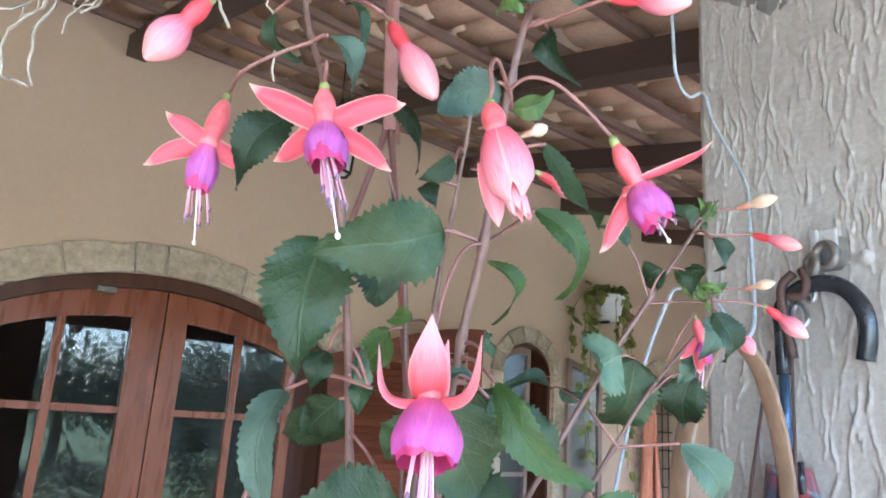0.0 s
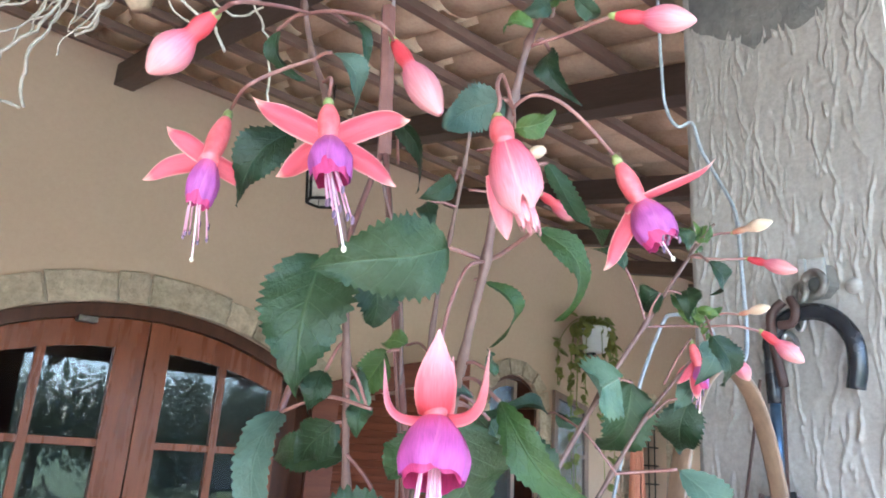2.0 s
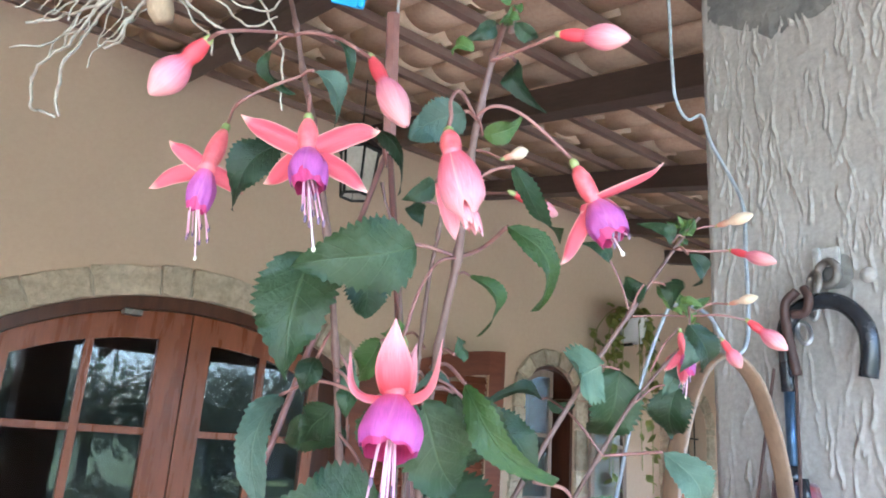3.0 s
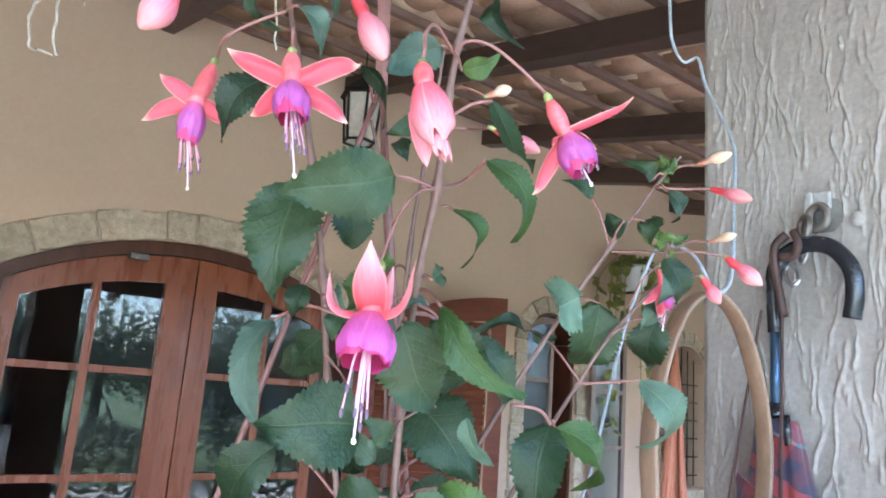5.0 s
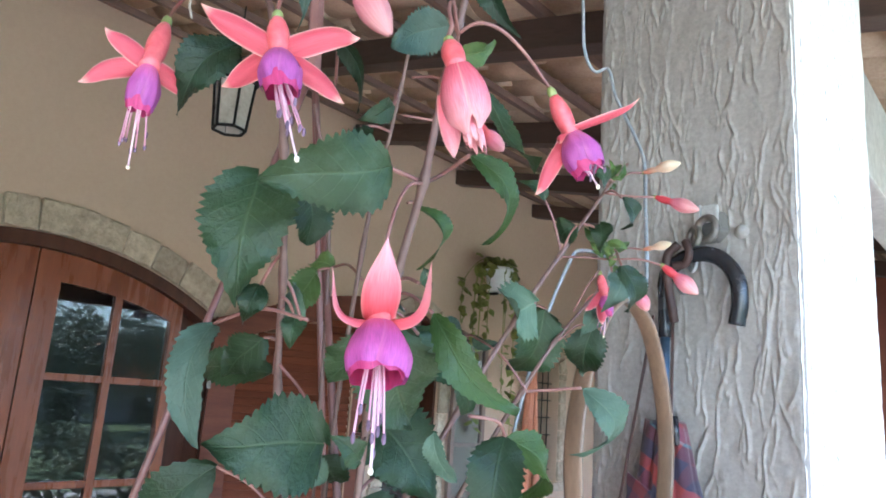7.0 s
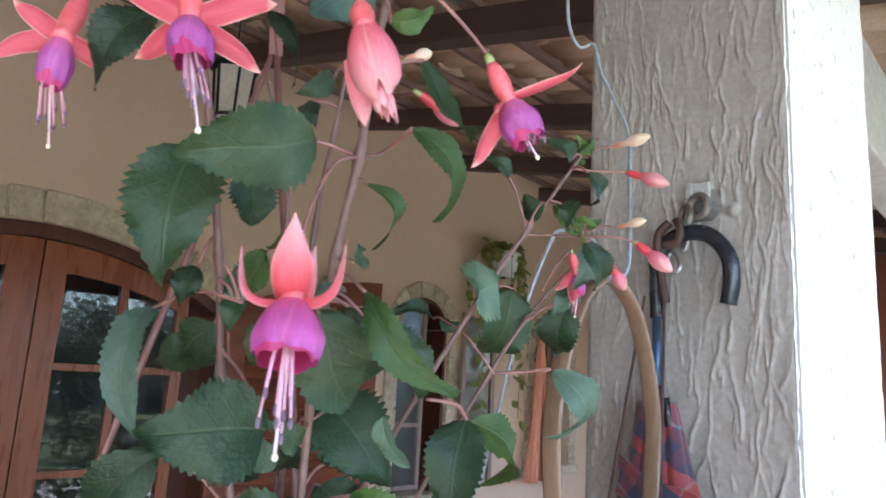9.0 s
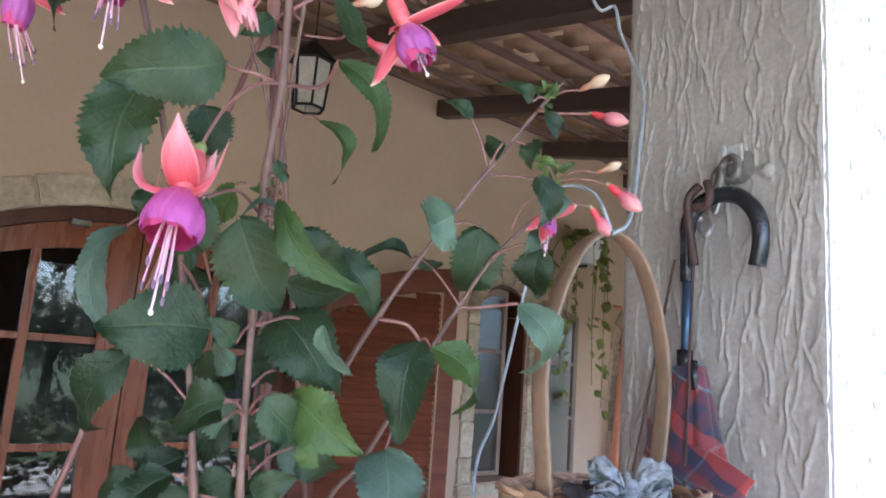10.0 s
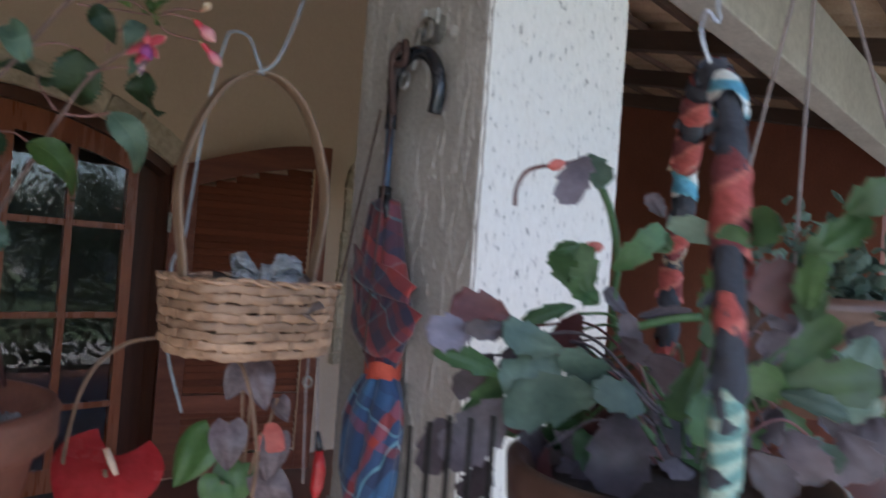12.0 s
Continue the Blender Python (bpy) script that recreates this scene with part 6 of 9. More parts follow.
casement(pose(WIN_L + 0.01, 3.72, 0), 0.34, 0.76, 2.09, lambda x: win_top(WIN_L + 0.012 + x) - 0.034, "weathered casement with rippled panes, closed")
casement(pose(WIN_R + 0.11, 3.60, 0, 0, 0, -8), 0.36, 0.76, 2.02, lambda x: 2.00 + 0.10 * (1 - x / 0.36), "weathered casement with rippled panes, swung open")
window_frame = root("window_1", HOUSE, "dark wooden lining in the small arched window opening", "window", kind="structure")
for _a, _b in ((WIN_L + 0.002, WIN_L + 0.009), (WIN_R - 0.03, WIN_R - 0.003)):
    part("jamb", boxbm(_a, _b, 3.675, 3.90, 0.725, WIN_SPRING), FRAMEWOOD, window_frame)
part("arch_lining", arch_band(bmesh.new(), WIN_L + 0.004, WIN_R - 0.004, lambda x: max(WIN_SPRING, win_top(x) - 0.03), lambda x: max(WIN_SPRING + 0.004, win_top(x) - 0.003), 3.675, 3.90, 28), FRAMEWOOD, window_frame)
grille = root("window_grille", HOUSE, "black iron lattice in the far arched window", "grille")
for k in range(6):
    x = FAR_L + 0.05 + 0.10 * k
    part("bar", tube(bmesh.new(), [(x, 3.75, 0.86), (x + 0.0, 3.75, far_top(x))], 0.006, 6), IRON, grille)
for k in range(6):
    part("bar", tube(bmesh.new(), [(FAR_L, 3.745, 0.95 + 0.16 * k), (FAR_R, 3.745, 0.95 + 0.16 * k)], 0.006, 6), IRON, grille)

# ---- lantern under the roof ----
lantern = root("lantern", HOUSE @ pose(1.63, 2.77, 2.66, 0, 0, 12), "black iron hexagonal lantern with milky glass hanging from the roof", "lamp")


def hexring(bm, r0, z0, r1, z1):
    a = [bm.verts.new((r0 * math.cos(math.pi * k / 3), r0 * math.sin(math.pi * k / 3), z0)) for k in range(6)]
    b = [bm.verts.new((r1 * math.cos(math.pi * k / 3), r1 * math.sin(math.pi * k / 3), z1)) for k in range(6)]
    for k in range(6):
        bm.faces.new((a[k], a[(k + 1) % 6], b[(k + 1) % 6], b[k]))
    return a, b


_bm = bmesh.new()
hexring(_bm, 0.115, 0.24, 0.02, 0.33)
hexring(_bm, 0.115, 0.24, 0.118, 0.228)
hexring(_bm, 0.118, 0.228, 0.09, 0.226)
part("roof", _bm, IRON, lantern)
part("finial", tube(bmesh.new(), [(0, 0, 0.32), (0, 0, 0.36), (0, 0, 0.38)], [0.018, 0.012, 0.006], 10), IRON, lantern, smooth=True)
for k in range(6):
    a = math.pi * k / 3
    part("corner_bar", tube(bmesh.new(), [(0.075 * math.cos(a), 0.075 * math.sin(a), 0.0), (0.095 * math.cos(a), 0.095 * math.sin(a), 0.23)], 0.007, 6), IRON, lantern)
    a2 = a + math.pi / 3
    part("bottom_bar", tube(bmesh.new(), [(0.075 * math.cos(a), 0.075 * math.sin(a), 0.0), (0.075 * math.cos(a2), 0.075 * math.sin(a2), 0.0)], 0.007, 6), IRON, lantern)
    _bm = bmesh.new()
    q = [_bm.verts.new(v) for v in ((0.070 * math.cos(a), 0.070 * math.sin(a), 0.005), (0.070 * math.cos(a2), 0.070 * math.sin(a2), 0.005), (0.090 * math.cos(a2), 0.090 * math.sin(a2), 0.228), (0.090 * math.cos(a), 0.090 * math.sin(a), 0.228))]
    _bm.faces.new(q)
    part("glass_pane", _bm, FROST, lantern, "milky glass pane")
part("chain", tube(bmesh.new(), [(0, 0, 0.37), (0, 0, 0.62)], 0.004, 6), IRON, lantern)

# ---- pot with a trailing vine on the wall ----
VINE = surface("vine_leaf", (0.14, 0.18, 0.04), (0.34, 0.35, 0.09), scale=8, rough=0.5, bump=0.1, transmit=0.3)
WHITEPOT = surface("white_glazed_pot", (0.74, 0.74, 0.72), (0.80, 0.80, 0.78), scale=9, rough=0.35, bump=0.1)


def small_leaves(count, place, size, seed, bend=0.3):
    """Many small pointed leaves in one mesh; place(r) gives a spot and a rough direction."""
    rr = random.Random(seed)
    bm = bmesh.new()
    for _ in range(count):
        p, d = place(rr)
        s = size * rr.uniform(0.6, 1.25)
        m = Matrix.Translation(p) @ d.to_track_quat("Y", "Z").to_matrix().to_4x4() @ Matrix.Rotation(rr.uniform(-1.2, 1.2), 4, "Y") @ Matrix.Rotation(rr.uniform(-0.9, 0.5), 4, "X")
        pts = [(0, 0, 0), (0.36, 0.3, -0.06), (0.40, 0.55, -0.10), (0.22, 0.85, -0.15), (0, 1.08, -bend), (-0.22, 0.85, -0.15), (-0.40, 0.55, -0.10), (-0.36, 0.3, -0.06), (0, 0.5, 0.06)]
        v = [bm.verts.new(m @ (Vector(q) * s)) for q in pts]
        for k in range(8):
            bm.faces.new((v[8], v[k], v[(k + 1) % 8]))
    return bm


vine = root("hanging_vine", HOUSE @ pose(4.70, 3.46, 2.43), "yellow-green trailing vine in a white pot on the wall", "potted plant")
part("pot", lathe(bmesh.new(), [(0.0, 0.0), (0.08, 0.0), (0.085, 0.01), (0.115, 0.17), (0.125, 0.175), (0.125, 0.2), (0.112, 0.2), (0.105, 0.16), (0, 0.15)], 28), WHITEPOT, vine, "white glazed pot", smooth=True)
part("bracket", boxbm(-0.012, 0.012, 0.0, 0.2, -0.02, 0.0, bevel=0.003), IRON, vine)
_strands = []
_rv = random.Random(8)
for k in range(11):
    a = _rv.uniform(math.pi * 0.70, math.pi * 1.45) if k % 4 else _rv.uniform(math.pi * 1.6, math.pi * 2.2)
    ln = _rv.uniform(0.2, 0.95) if k % 3 else _rv.uniform(0.9, 1.25)
    e = _rv.uniform(0.16, 0.36)
    x, y = math.cos(a), math.sin(a) * 0.55
    pts = spline([(0, 0, 0.18), (0.5 * e * x, 0.5 * e * y, 0.26), (e * x, e * y, 0.1), (e * x * 1.1, e * y * 1.1, 0.1 - ln * 0.5), (e * x * 1.05 + _rv.uniform(-0.04, 0.04), e * y, 0.1 - ln)], 7)
    _strands.append(pts)
    part("runner", tube(bmesh.new(), pts, 0.0035, 5), VINE, vine)


def on_strand(rr):
    s = rr.choice(_strands)
    k = rr.randrange(4, len(s))
    return s[k] + Vector([rr.uniform(-0.03, 0.03) for _ in range(3)]), Vector((rr.uniform(-1, 1), rr.uniform(-1, 0.3), rr.uniform(-1.2, 0.3))).normalized()


tagged(part("foliage", small_leaves(170, on_strand, 0.090, 9), VINE, vine, "small yellow-green leaves"), kind="stuff")

# orange hammock bundled up on the wall
HAMMOCK = surface("orange_cloth", (0.60, 0.225, 0.13), (0.70, 0.32, 0.21), scale=30, stretch=(3, 3, 0.3), rough=0.9, bump=0.5, fine=90, depth=0.006)
hammock = root("hammock", HOUSE @ pose(5.36, 3.52, 0), "bundled orange cloth hammock hanging on the wall", "hammock")
for k in range(10):
    a = 2 * math.pi * k / 10
    c, d = (1 if k % 2 else -1) * (0.35 + 0.65 * abs(math.cos(a))), math.sin(a)
    part("fold", tube(bmesh.new(), spline([(0.006 * c, 0.006 * d, 2.1), (0.022 * c, 0.018 * d, 1.9), (0.040 * c, 0.03 * d, 1.68), (0.085 * c + 0.01 * d, 0.035 * d, 1.25), (0.15 * c + 0.02 * d, 0.045 * d, 0.75)], 5), [0.009 + 0.0008 * q for q in range(21)], 8), HAMMOCK, hammock, smooth=True)
part("loop", tube(bmesh.new(), [(0, 0, 2.08), (0, 0.06, 2.16), (0, 0.14, 2.17)], 0.012, 8), HAMMOCK, hammock)

# ---- hook, chain, strap and umbrella on the pillar ----
LEATHER = surface("brown_leather", (0.038, 0.020, 0.017), (0.075, 0.038, 0.031), scale=30, rough=0.6, bump=0.3, fine=200, depth=0.001)
BLACKPL = surface("black_handle", (0.012, 0.014, 0.018), (0.025, 0.028, 0.034), scale=20, rough=0.25, bump=0.05)
BLUESHAFT = surface("blue_steel_shaft", (0.05, 0.09, 0.16), (0.09, 0.15, 0.24), scale=20, rough=0.35, bump=0.0, metal=0.6)


def tartan(name, slant, blue=False):
    """Tartan cloth: crossed bands of red, navy and blue with thin pale lines."""
    m = bpy.data.materials.new(name)
    m.use_nodes = True
    nt = m.node_tree
    b = next(n for n in nt.nodes if n.type == "BSDF_PRINCIPLED")
    uv = nt.nodes.new("ShaderNodeTexCoord")
    mp = nt.nodes.new("ShaderNodeMapping")
    mp.inputs["Rotation"].default_value = (radians(slant), 0, 0)
    warp = node(nt, "ShaderNodeTexNoise", Scale=16.0, Detail=1.0)
    nt.links.new(uv.outputs["Object"], warp.inputs["Vector"])
    push = nt.nodes.new("ShaderNodeMix")
    push.data_type, push.blend_type = "RGBA", "LINEAR_LIGHT"
    push.inputs["Factor"].default_value = 0.012
    nt.links.new(uv.outputs["Object"], push.inputs["A"])
    nt.links.new(warp.outputs["Color"], push.inputs["B"])
    nt.links.new(push.outputs["Result"], mp.inputs["Vector"])
    sp = nt.nodes.new("ShaderNodeSeparateXYZ")
    nt.links.new(mp.outputs["Vector"], sp.inputs[0])
    cols = []
    for axis, scale in (("Y", 7.5), ("Z", 9.0)):
        f = nt.nodes.new("ShaderNodeMath")
        f.operation = "MULTIPLY"
        f.inputs[1].default_value = scale
        nt.links.new(sp.outputs[axis], f.inputs[0])
        g = nt.nodes.new("ShaderNodeMath")
        g.operation = "FRACT"
        nt.links.new(f.outputs[0], g.inputs[0])
        r = nt.nodes.new("ShaderNodeValToRGB")
        r.color_ramp.interpolation = "CONSTANT"
        nt.links.new(g.outputs[0], r.inputs["Fac"])
        e = r.color_ramp.elements
        stops = [(0.0, (0.30, 0.035, 0.03)), (0.17, (0.025, 0.02, 0.045)), (0.40, (0.10, 0.015, 0.022)), (0.57, (0.09, 0.18, 0.20)), (0.60, (0.03, 0.025, 0.06)), (0.74, (0.12, 0.02, 0.03)), (0.86, (0.02, 0.025, 0.065))]
        if blue:
            stops = [(0.0, (0.02, 0.06, 0.16)), (0.34, (0.04, 0.13, 0.28)), (0.52, (0.02, 0.03, 0.08)), (0.64, (0.22, 0.50, 0.62)), (0.67, (0.03, 0.08, 0.20)), (0.80, (0.36, 0.04, 0.03)), (0.93, (0.02, 0.04, 0.12))]
        for k, (pos, c) in enumerate(stops):
            s = e[k] if k < 2 else e.new(pos)
            s.position, s.color = pos, (*c, 1)
        cols.append(r.outputs["Color"])
    mx = nt.nodes.new("ShaderNodeMix")
    mx.data_type = "RGBA"
    mx.inputs["Factor"].default_value = 0.64
    nt.links.new(cols[0], mx.inputs["A"])
    nt.links.new(cols[1], mx.inputs["B"])
    nt.links.new(mx.outputs["Result"], b.inputs["Base Color"])
    b.inputs["Roughness"].default_value = 0.75
    b.inputs["Sheen Weight"].default_value = 0.3
    w = node(nt, "ShaderNodeTexNoise", Scale=220.0, Detail=2.0)
    bp = node(nt, "ShaderNodeBump", Strength=0.3, Distance=0.001)
    nt.links.new(w.outputs["Fac"], bp.inputs["Height"])
    nt.links.new(bp.outputs["Normal"], b.inputs["Normal"])
    return m


TARTAN = tartan("tartan_cloth", -33)
TARTAN_LOW = tartan("tartan_cloth_turned", -52)
TARTAN_BLUE = tartan("blue_tartan_cloth", 62, True)
REDBAND = surface("red_strap", (0.42, 0.06, 0.035), (0.50, 0.09, 0.05), scale=30, rough=0.8, bump=0.2)


def link(bm, m, r=0.012, long=1.5, thick=0.0028):
    n = 18
    pts = [m @ Vector((r * math.cos(2 * math.pi * k / n), 0, r * long * math.sin(2 * math.pi * k / n))) for k in range(n + 1)]
    return tube(bm, pts, thick, 7, cap=False)


hook = root("wall_hook", PILLAR @ pose(0, 0.120, 1.805), "pale steel hook plate with dark rings fixed to the pillar", "hook")
PALESTEEL = surface("painted_steel_plate", (0.30, 0.295, 0.285), (0.52, 0.51, 0.49), scale=40, rough=0.5, bump=0.3, fine=200, depth=0.001)
part("putty", lathe(bmesh.new(), [(0.0, 0.006), (0.014, 0.005), (0.022, 0.002), (0.026, 0.0)], 9), DARKGREY, hook, m=pose(-0.001, -0.002, -0.002, 0, -90, 0))
part("plate", boxbm(-0.012, -0.004, -0.012, 0.020, 0.004, 0.030, bevel=0.003), PALESTEEL, hook, "pale painted steel plate")
part("plate_tongue", boxbm(-0.020, -0.012, 0.010, 0.020, -0.022, 0.030, bevel=0.003), PALESTEEL, hook)
part("bolt", lathe(bmesh.new(), [(0.0, 0.007), (0.008, 0.006), (0.011, 0.0)], 10), STUCCO, hook, m=pose(-0.003, -0.043, -0.014, 0, -90, 0), smooth=True)
part("ring", link(bmesh.new(), pose(-0.024, -0.002, -0.010, 0, 0, 78), 0.0155, 1.05, 0.0058), RUST, hook, "dark steel ring", smooth=True)
part("ring", link(bmesh.new(), pose(-0.022, 0.018, -0.020, 10, 25, 60), 0.0135, 1.2, 0.0045), RUST, hook, "dark steel ring", smooth=True)
part("chain_link", link(bmesh.new(), pose(-0.026, 0.018, -0.054, 12, 12, 70), 0.0075, 2.3, 0.0030), STEEL, hook, smooth=True)
part("chain_link", link(bmesh.new(), pose(-0.034, 0.030, -0.088, 25, 24, 100), 0.0085, 2.1, 0.0032), STEEL, hook, smooth=True)

umbrella = root("umbrella", PILLAR, "folded red and blue tartan umbrella hanging by its black handle", "umbrella")
_x = -0.034
part("handle", tube(bmesh.new(), spline([(_x, 0.176, 1.64), (_x, 0.177, 1.70), (_x, 0.172, 1.732), (_x, 0.150, 1.752), (_x, 0.120, 1.757), (_x, 0.092, 1.746), (_x, 0.072, 1.718), (_x, 0.069, 1.685), (_x, 0.074, 1.655)], 6), [0.0095] * 8 + [0.0112] * 41, 14), BLACKPL, umbrella, "black plastic crook handle", smooth=True)
part("shaft", tube(bmesh.new(), [(_x, 0.176, 1.65), (_x, 0.177, 1.50)], 0.0068, 10), BLUESHAFT, umbrella, "blue metal shaft", smooth=True)
part("strap", tube(bmesh.new(), spline([(_x - 0.012, 0.150, 1.772), (_x - 0.014, 0.166, 1.755), (_x - 0.013, 0.166, 1.72), (_x - 0.013, 0.156, 1.66)], 6), 0.0065, 8), LEATHER, umbrella, "brown leather wrist strap", smooth=True)
part("strap", tube(bmesh.new(), spline([(_x - 0.012, 0.14, 1.775), (_x - 0.016, 0.132, 1.757), (_x - 0.012, 0.14, 1.742), (_x - 0.014, 0.157, 1.74)], 6), 0.006, 8), LEATHER, umbrella, "brown leather wrist strap", smooth=True)
for y0, y1, z1 in ((0.157, 0.152, 1.28), (0.187, 0.232, 1.36)):
    part("cord", tube(bmesh.new(), [(_x - 0.014, y0, 1.67), (_x - 0.04, y1, z1)], 0.0022, 6), LEATHER, umbrella)


def between(table, z):
    """Value at height z from (height, value) pairs that fall."""
    for (z0, v0), (z1, v1) in zip(table, table[1:]):
        if z >= z1:
            return v0 + (v1 - v0) * (z0 - z) / (z0 - z1)
    return table[-1][1]


def cloth_body(left, right, depth, pleats, seed):
    """Gathered cloth round the shaft between two edges, with deep slanting pleats."""
    rr = random.Random(seed)
    bm = bmesh.new()
    n, sides = 44, 72
    z_hi, z_lo = left[0][0], left[-1][0]
    ph = rr.uniform(0, 6)
    rows = []
    for i in range(n + 1):
        z = z_hi + (z_lo - z_hi) * i / n
        l, r = between(left, z), between(right, z)
        cy, hw = (l + r) / 2, abs(l - r) / 2
        row = []
        for k in range(sides):
            a = 2 * math.pi * k / sides
            q = abs(math.sin(pleats * a / 2 + ph + 9 * (z_hi - z)))
            fold = 1.0 - 0.30 * (1 - q) ** 2
            row.append(bm.verts.new((_x - depth(z) * fold * math.sin(a), cy + hw * (0.94 + 0.06 * q) * math.cos(a), z + 0.004 * math.sin(3 * a + ph))))
        rows.append(row)
    for r0, r1 in zip(rows, rows[1:]):
        for k in range(sides):
            bm.faces.new((r0[k], r0[(k + 1) % sides], r1[(k + 1) % sides], r1[k]))
    bm.faces.new(rows[0])
    bm.faces.new(rows[-1][::-1])
    return bm


def cloth_flap(upper, lower, front, seed):
    """A loose wrapped panel: a slanting sheet between an upper and a lower edge, given as (y, z) points, that ends in a corner."""
    bm = bmesh.new()
    top, low = spline([(0, y, z) for y, z in upper], 6), spline([(0, y, z) for y, z in lower], 6)
    n, hgt = len(top), 8
    faces = []
    for off in (0.0, 0.0022):
        rows = []
        for i in range(n):
            s = i / (n - 1)
            row = []
            for j in range(hgt + 1):
                t = j / hgt
                p = top[i].lerp(low[i], t)
                bulge = front * (0.45 + 0.55 * math.sin(math.pi * min(1, 0.08 + 0.80 * s))) + 0.003 * math.sin(6 * t + 4 * s + seed) + 0.004 * t
                row.append(bm.verts.new((_x - bulge + off, p.y, p.z)))
            rows.append(row)
        faces.append(rows)
        for i in range(n - 1):
            for j in range(hgt):
                bm.faces.new((rows[i][j], rows[i + 1][j], rows[i + 1][j + 1], rows[i][j + 1]))
    f, g = faces
    for i in range(n - 1):
        bm.faces.new((f[i][0], f[i + 1][0], g[i + 1][0], g[i][0]))
        bm.faces.new((f[i][hgt], g[i][hgt], g[i + 1][hgt], f[i + 1][hgt]))
    for j in range(hgt):
        bm.faces.new((f[n - 1][j], f[n - 1][j + 1], g[n - 1][j + 1], g[n - 1][j]))
    return bm


part("cloth", cloth_body([(1.522, 0.205), (1.45, 0.216), (1.38, 0.222), (1.31, 0.215), (1.255, 0.182)], [(1.522, 0.146), (1.45, 0.129), (1.40, 0.112), (1.33, 0.092), (1.255, 0.122)],
     lambda z: 0.021 + 0.012 * math.sin(math.pi * (1.522 - z) / 0.27), 7, 3), TARTAN, umbrella, "loose tartan cloth, gathered", smooth=True)
part("panel", cloth_flap([(0.222, 1.450), (0.17, 1.425), (0.116, 1.415), (0.068, 1.389)], [(0.226, 1.40), (0.18, 1.385), (0.125, 1.370), (0.080, 1.362)], 0.030, 1), TARTAN, umbrella, "loose tartan panel with a pointed corner", smooth=True)
part("panel", cloth_flap([(0.226, 1.395), (0.18, 1.380), (0.110, 1.372), (0.050, 1.348)], [(0.215, 1.32), (0.18, 1.29), (0.13, 1.275), (0.074, 1.310)], 0.027, 2), TARTAN_LOW, umbrella, "loose tartan panel with a pointed corner", smooth=True)
part("cloth", cloth_body([(1.25, 0.180), (1.22, 0.215), (1.17, 0.235), (1.08, 0.235), (0.98, 0.19)], [(1.25, 0.122), (1.22, 0.105), (1.17, 0.098), (1.08, 0.105), (0.98, 0.13)],
     lambda z: 0.022 + 0.010 * min(1, (1.25 - z) / 0.06), 8, 4), TARTAN_BLUE, umbrella, "bluish tartan cloth rolled below the band", smooth=True)
part("band", cloth_body([(1.264, 0.184), (1.240, 0.184)], [(1.264, 0.118), (1.240, 0.118)], lambda z: 0.029, 3, 4), REDBAND, umbrella, "red strap round the cloth", smooth=True)
part("runner", tube(bmesh.new(), [(_x, 0.178, 1.545), (_x, 0.177, 1.515)], 0.011, 12), BLACKPL, umbrella, smooth=True)
part("spring_knob", tube(bmesh.new(), [(_x - 0.012, 0.158, 1.530), (_x - 0.012, 0.152, 1.492)], 0.0065, 10), BLACKPL, umbrella, smooth=True)
part("ferrule", tube(bmesh.new(), [(_x, 0.158, 1.0), (_x, 0.16, 0.90)], [0.009, 0.006], 10), BLACKPL, umbrella, smooth=True)

# ---- the wicker basket on its wire ----
CANE = surface("split_cane", (0.235, 0.135, 0.080), (0.38, 0.240, 0.150), scale=25, stretch=(1, 1, 4), rough=0.5, bump=0.2, fine=140, depth=0.001, random_tint=0.3)
CANE_HANDLE = surface("bent_cane_handle", (0.155, 0.098, 0.060), (0.245, 0.16, 0.102), scale=12, stretch=(2, 2, 0.6), rough=0.4, bump=0.15, fine=90, depth=0.001)
basket = root("basket", pose(0.290, 0.690, 1.300, 0, 0, 41.0), "small woven cane basket with an arched handle, hanging on a wire", "basket")


LONG, SHORT = 0.100, 0.078


def oval(a, scale=1.0):
    """Rounded oblong outline."""
    e = 0.56
    c, s = math.cos(a), math.sin(a)
    return Vector((LONG * scale * math.copysign(abs(c) ** e, c), SHORT * scale * math.copysign(abs(s) ** e, s), 0))


def oval_ring(count):
    """Points spaced evenly along the outline, with their outward directions."""
    dense = [oval(2 * math.pi * k / 1440) for k in range(1440)]
    run = [0.0]
    for k in range(1440):
        run.append(run[-1] + (dense[(k + 1) % 1440] - dense[k]).length)
    out, j = [], 0
    for k in range(count):
        want = run[-1] * k / count
        while run[j + 1] < want:
            j += 1
        q = dense[j].lerp(dense[(j + 1) % 1440], (want - run[j]) / max(run[j + 1] - run[j], 1e-9))
        out.append(q)
    outward = []
    for k in range(count):
        t = (out[(k + 1) % count] - out[k - 1]).normalized()
        outward.append(Vector((t.y, -t.x, 0)))
    return list(zip(out, outward))


STAKES = 26
ROWS_N = 8
FLARE = 0.06


def wall_scale(z):
    return 1 - FLARE + FLARE * min(1.0, z / 0.085) - 0.05 * max(0.0, 1 - z / 0.012)


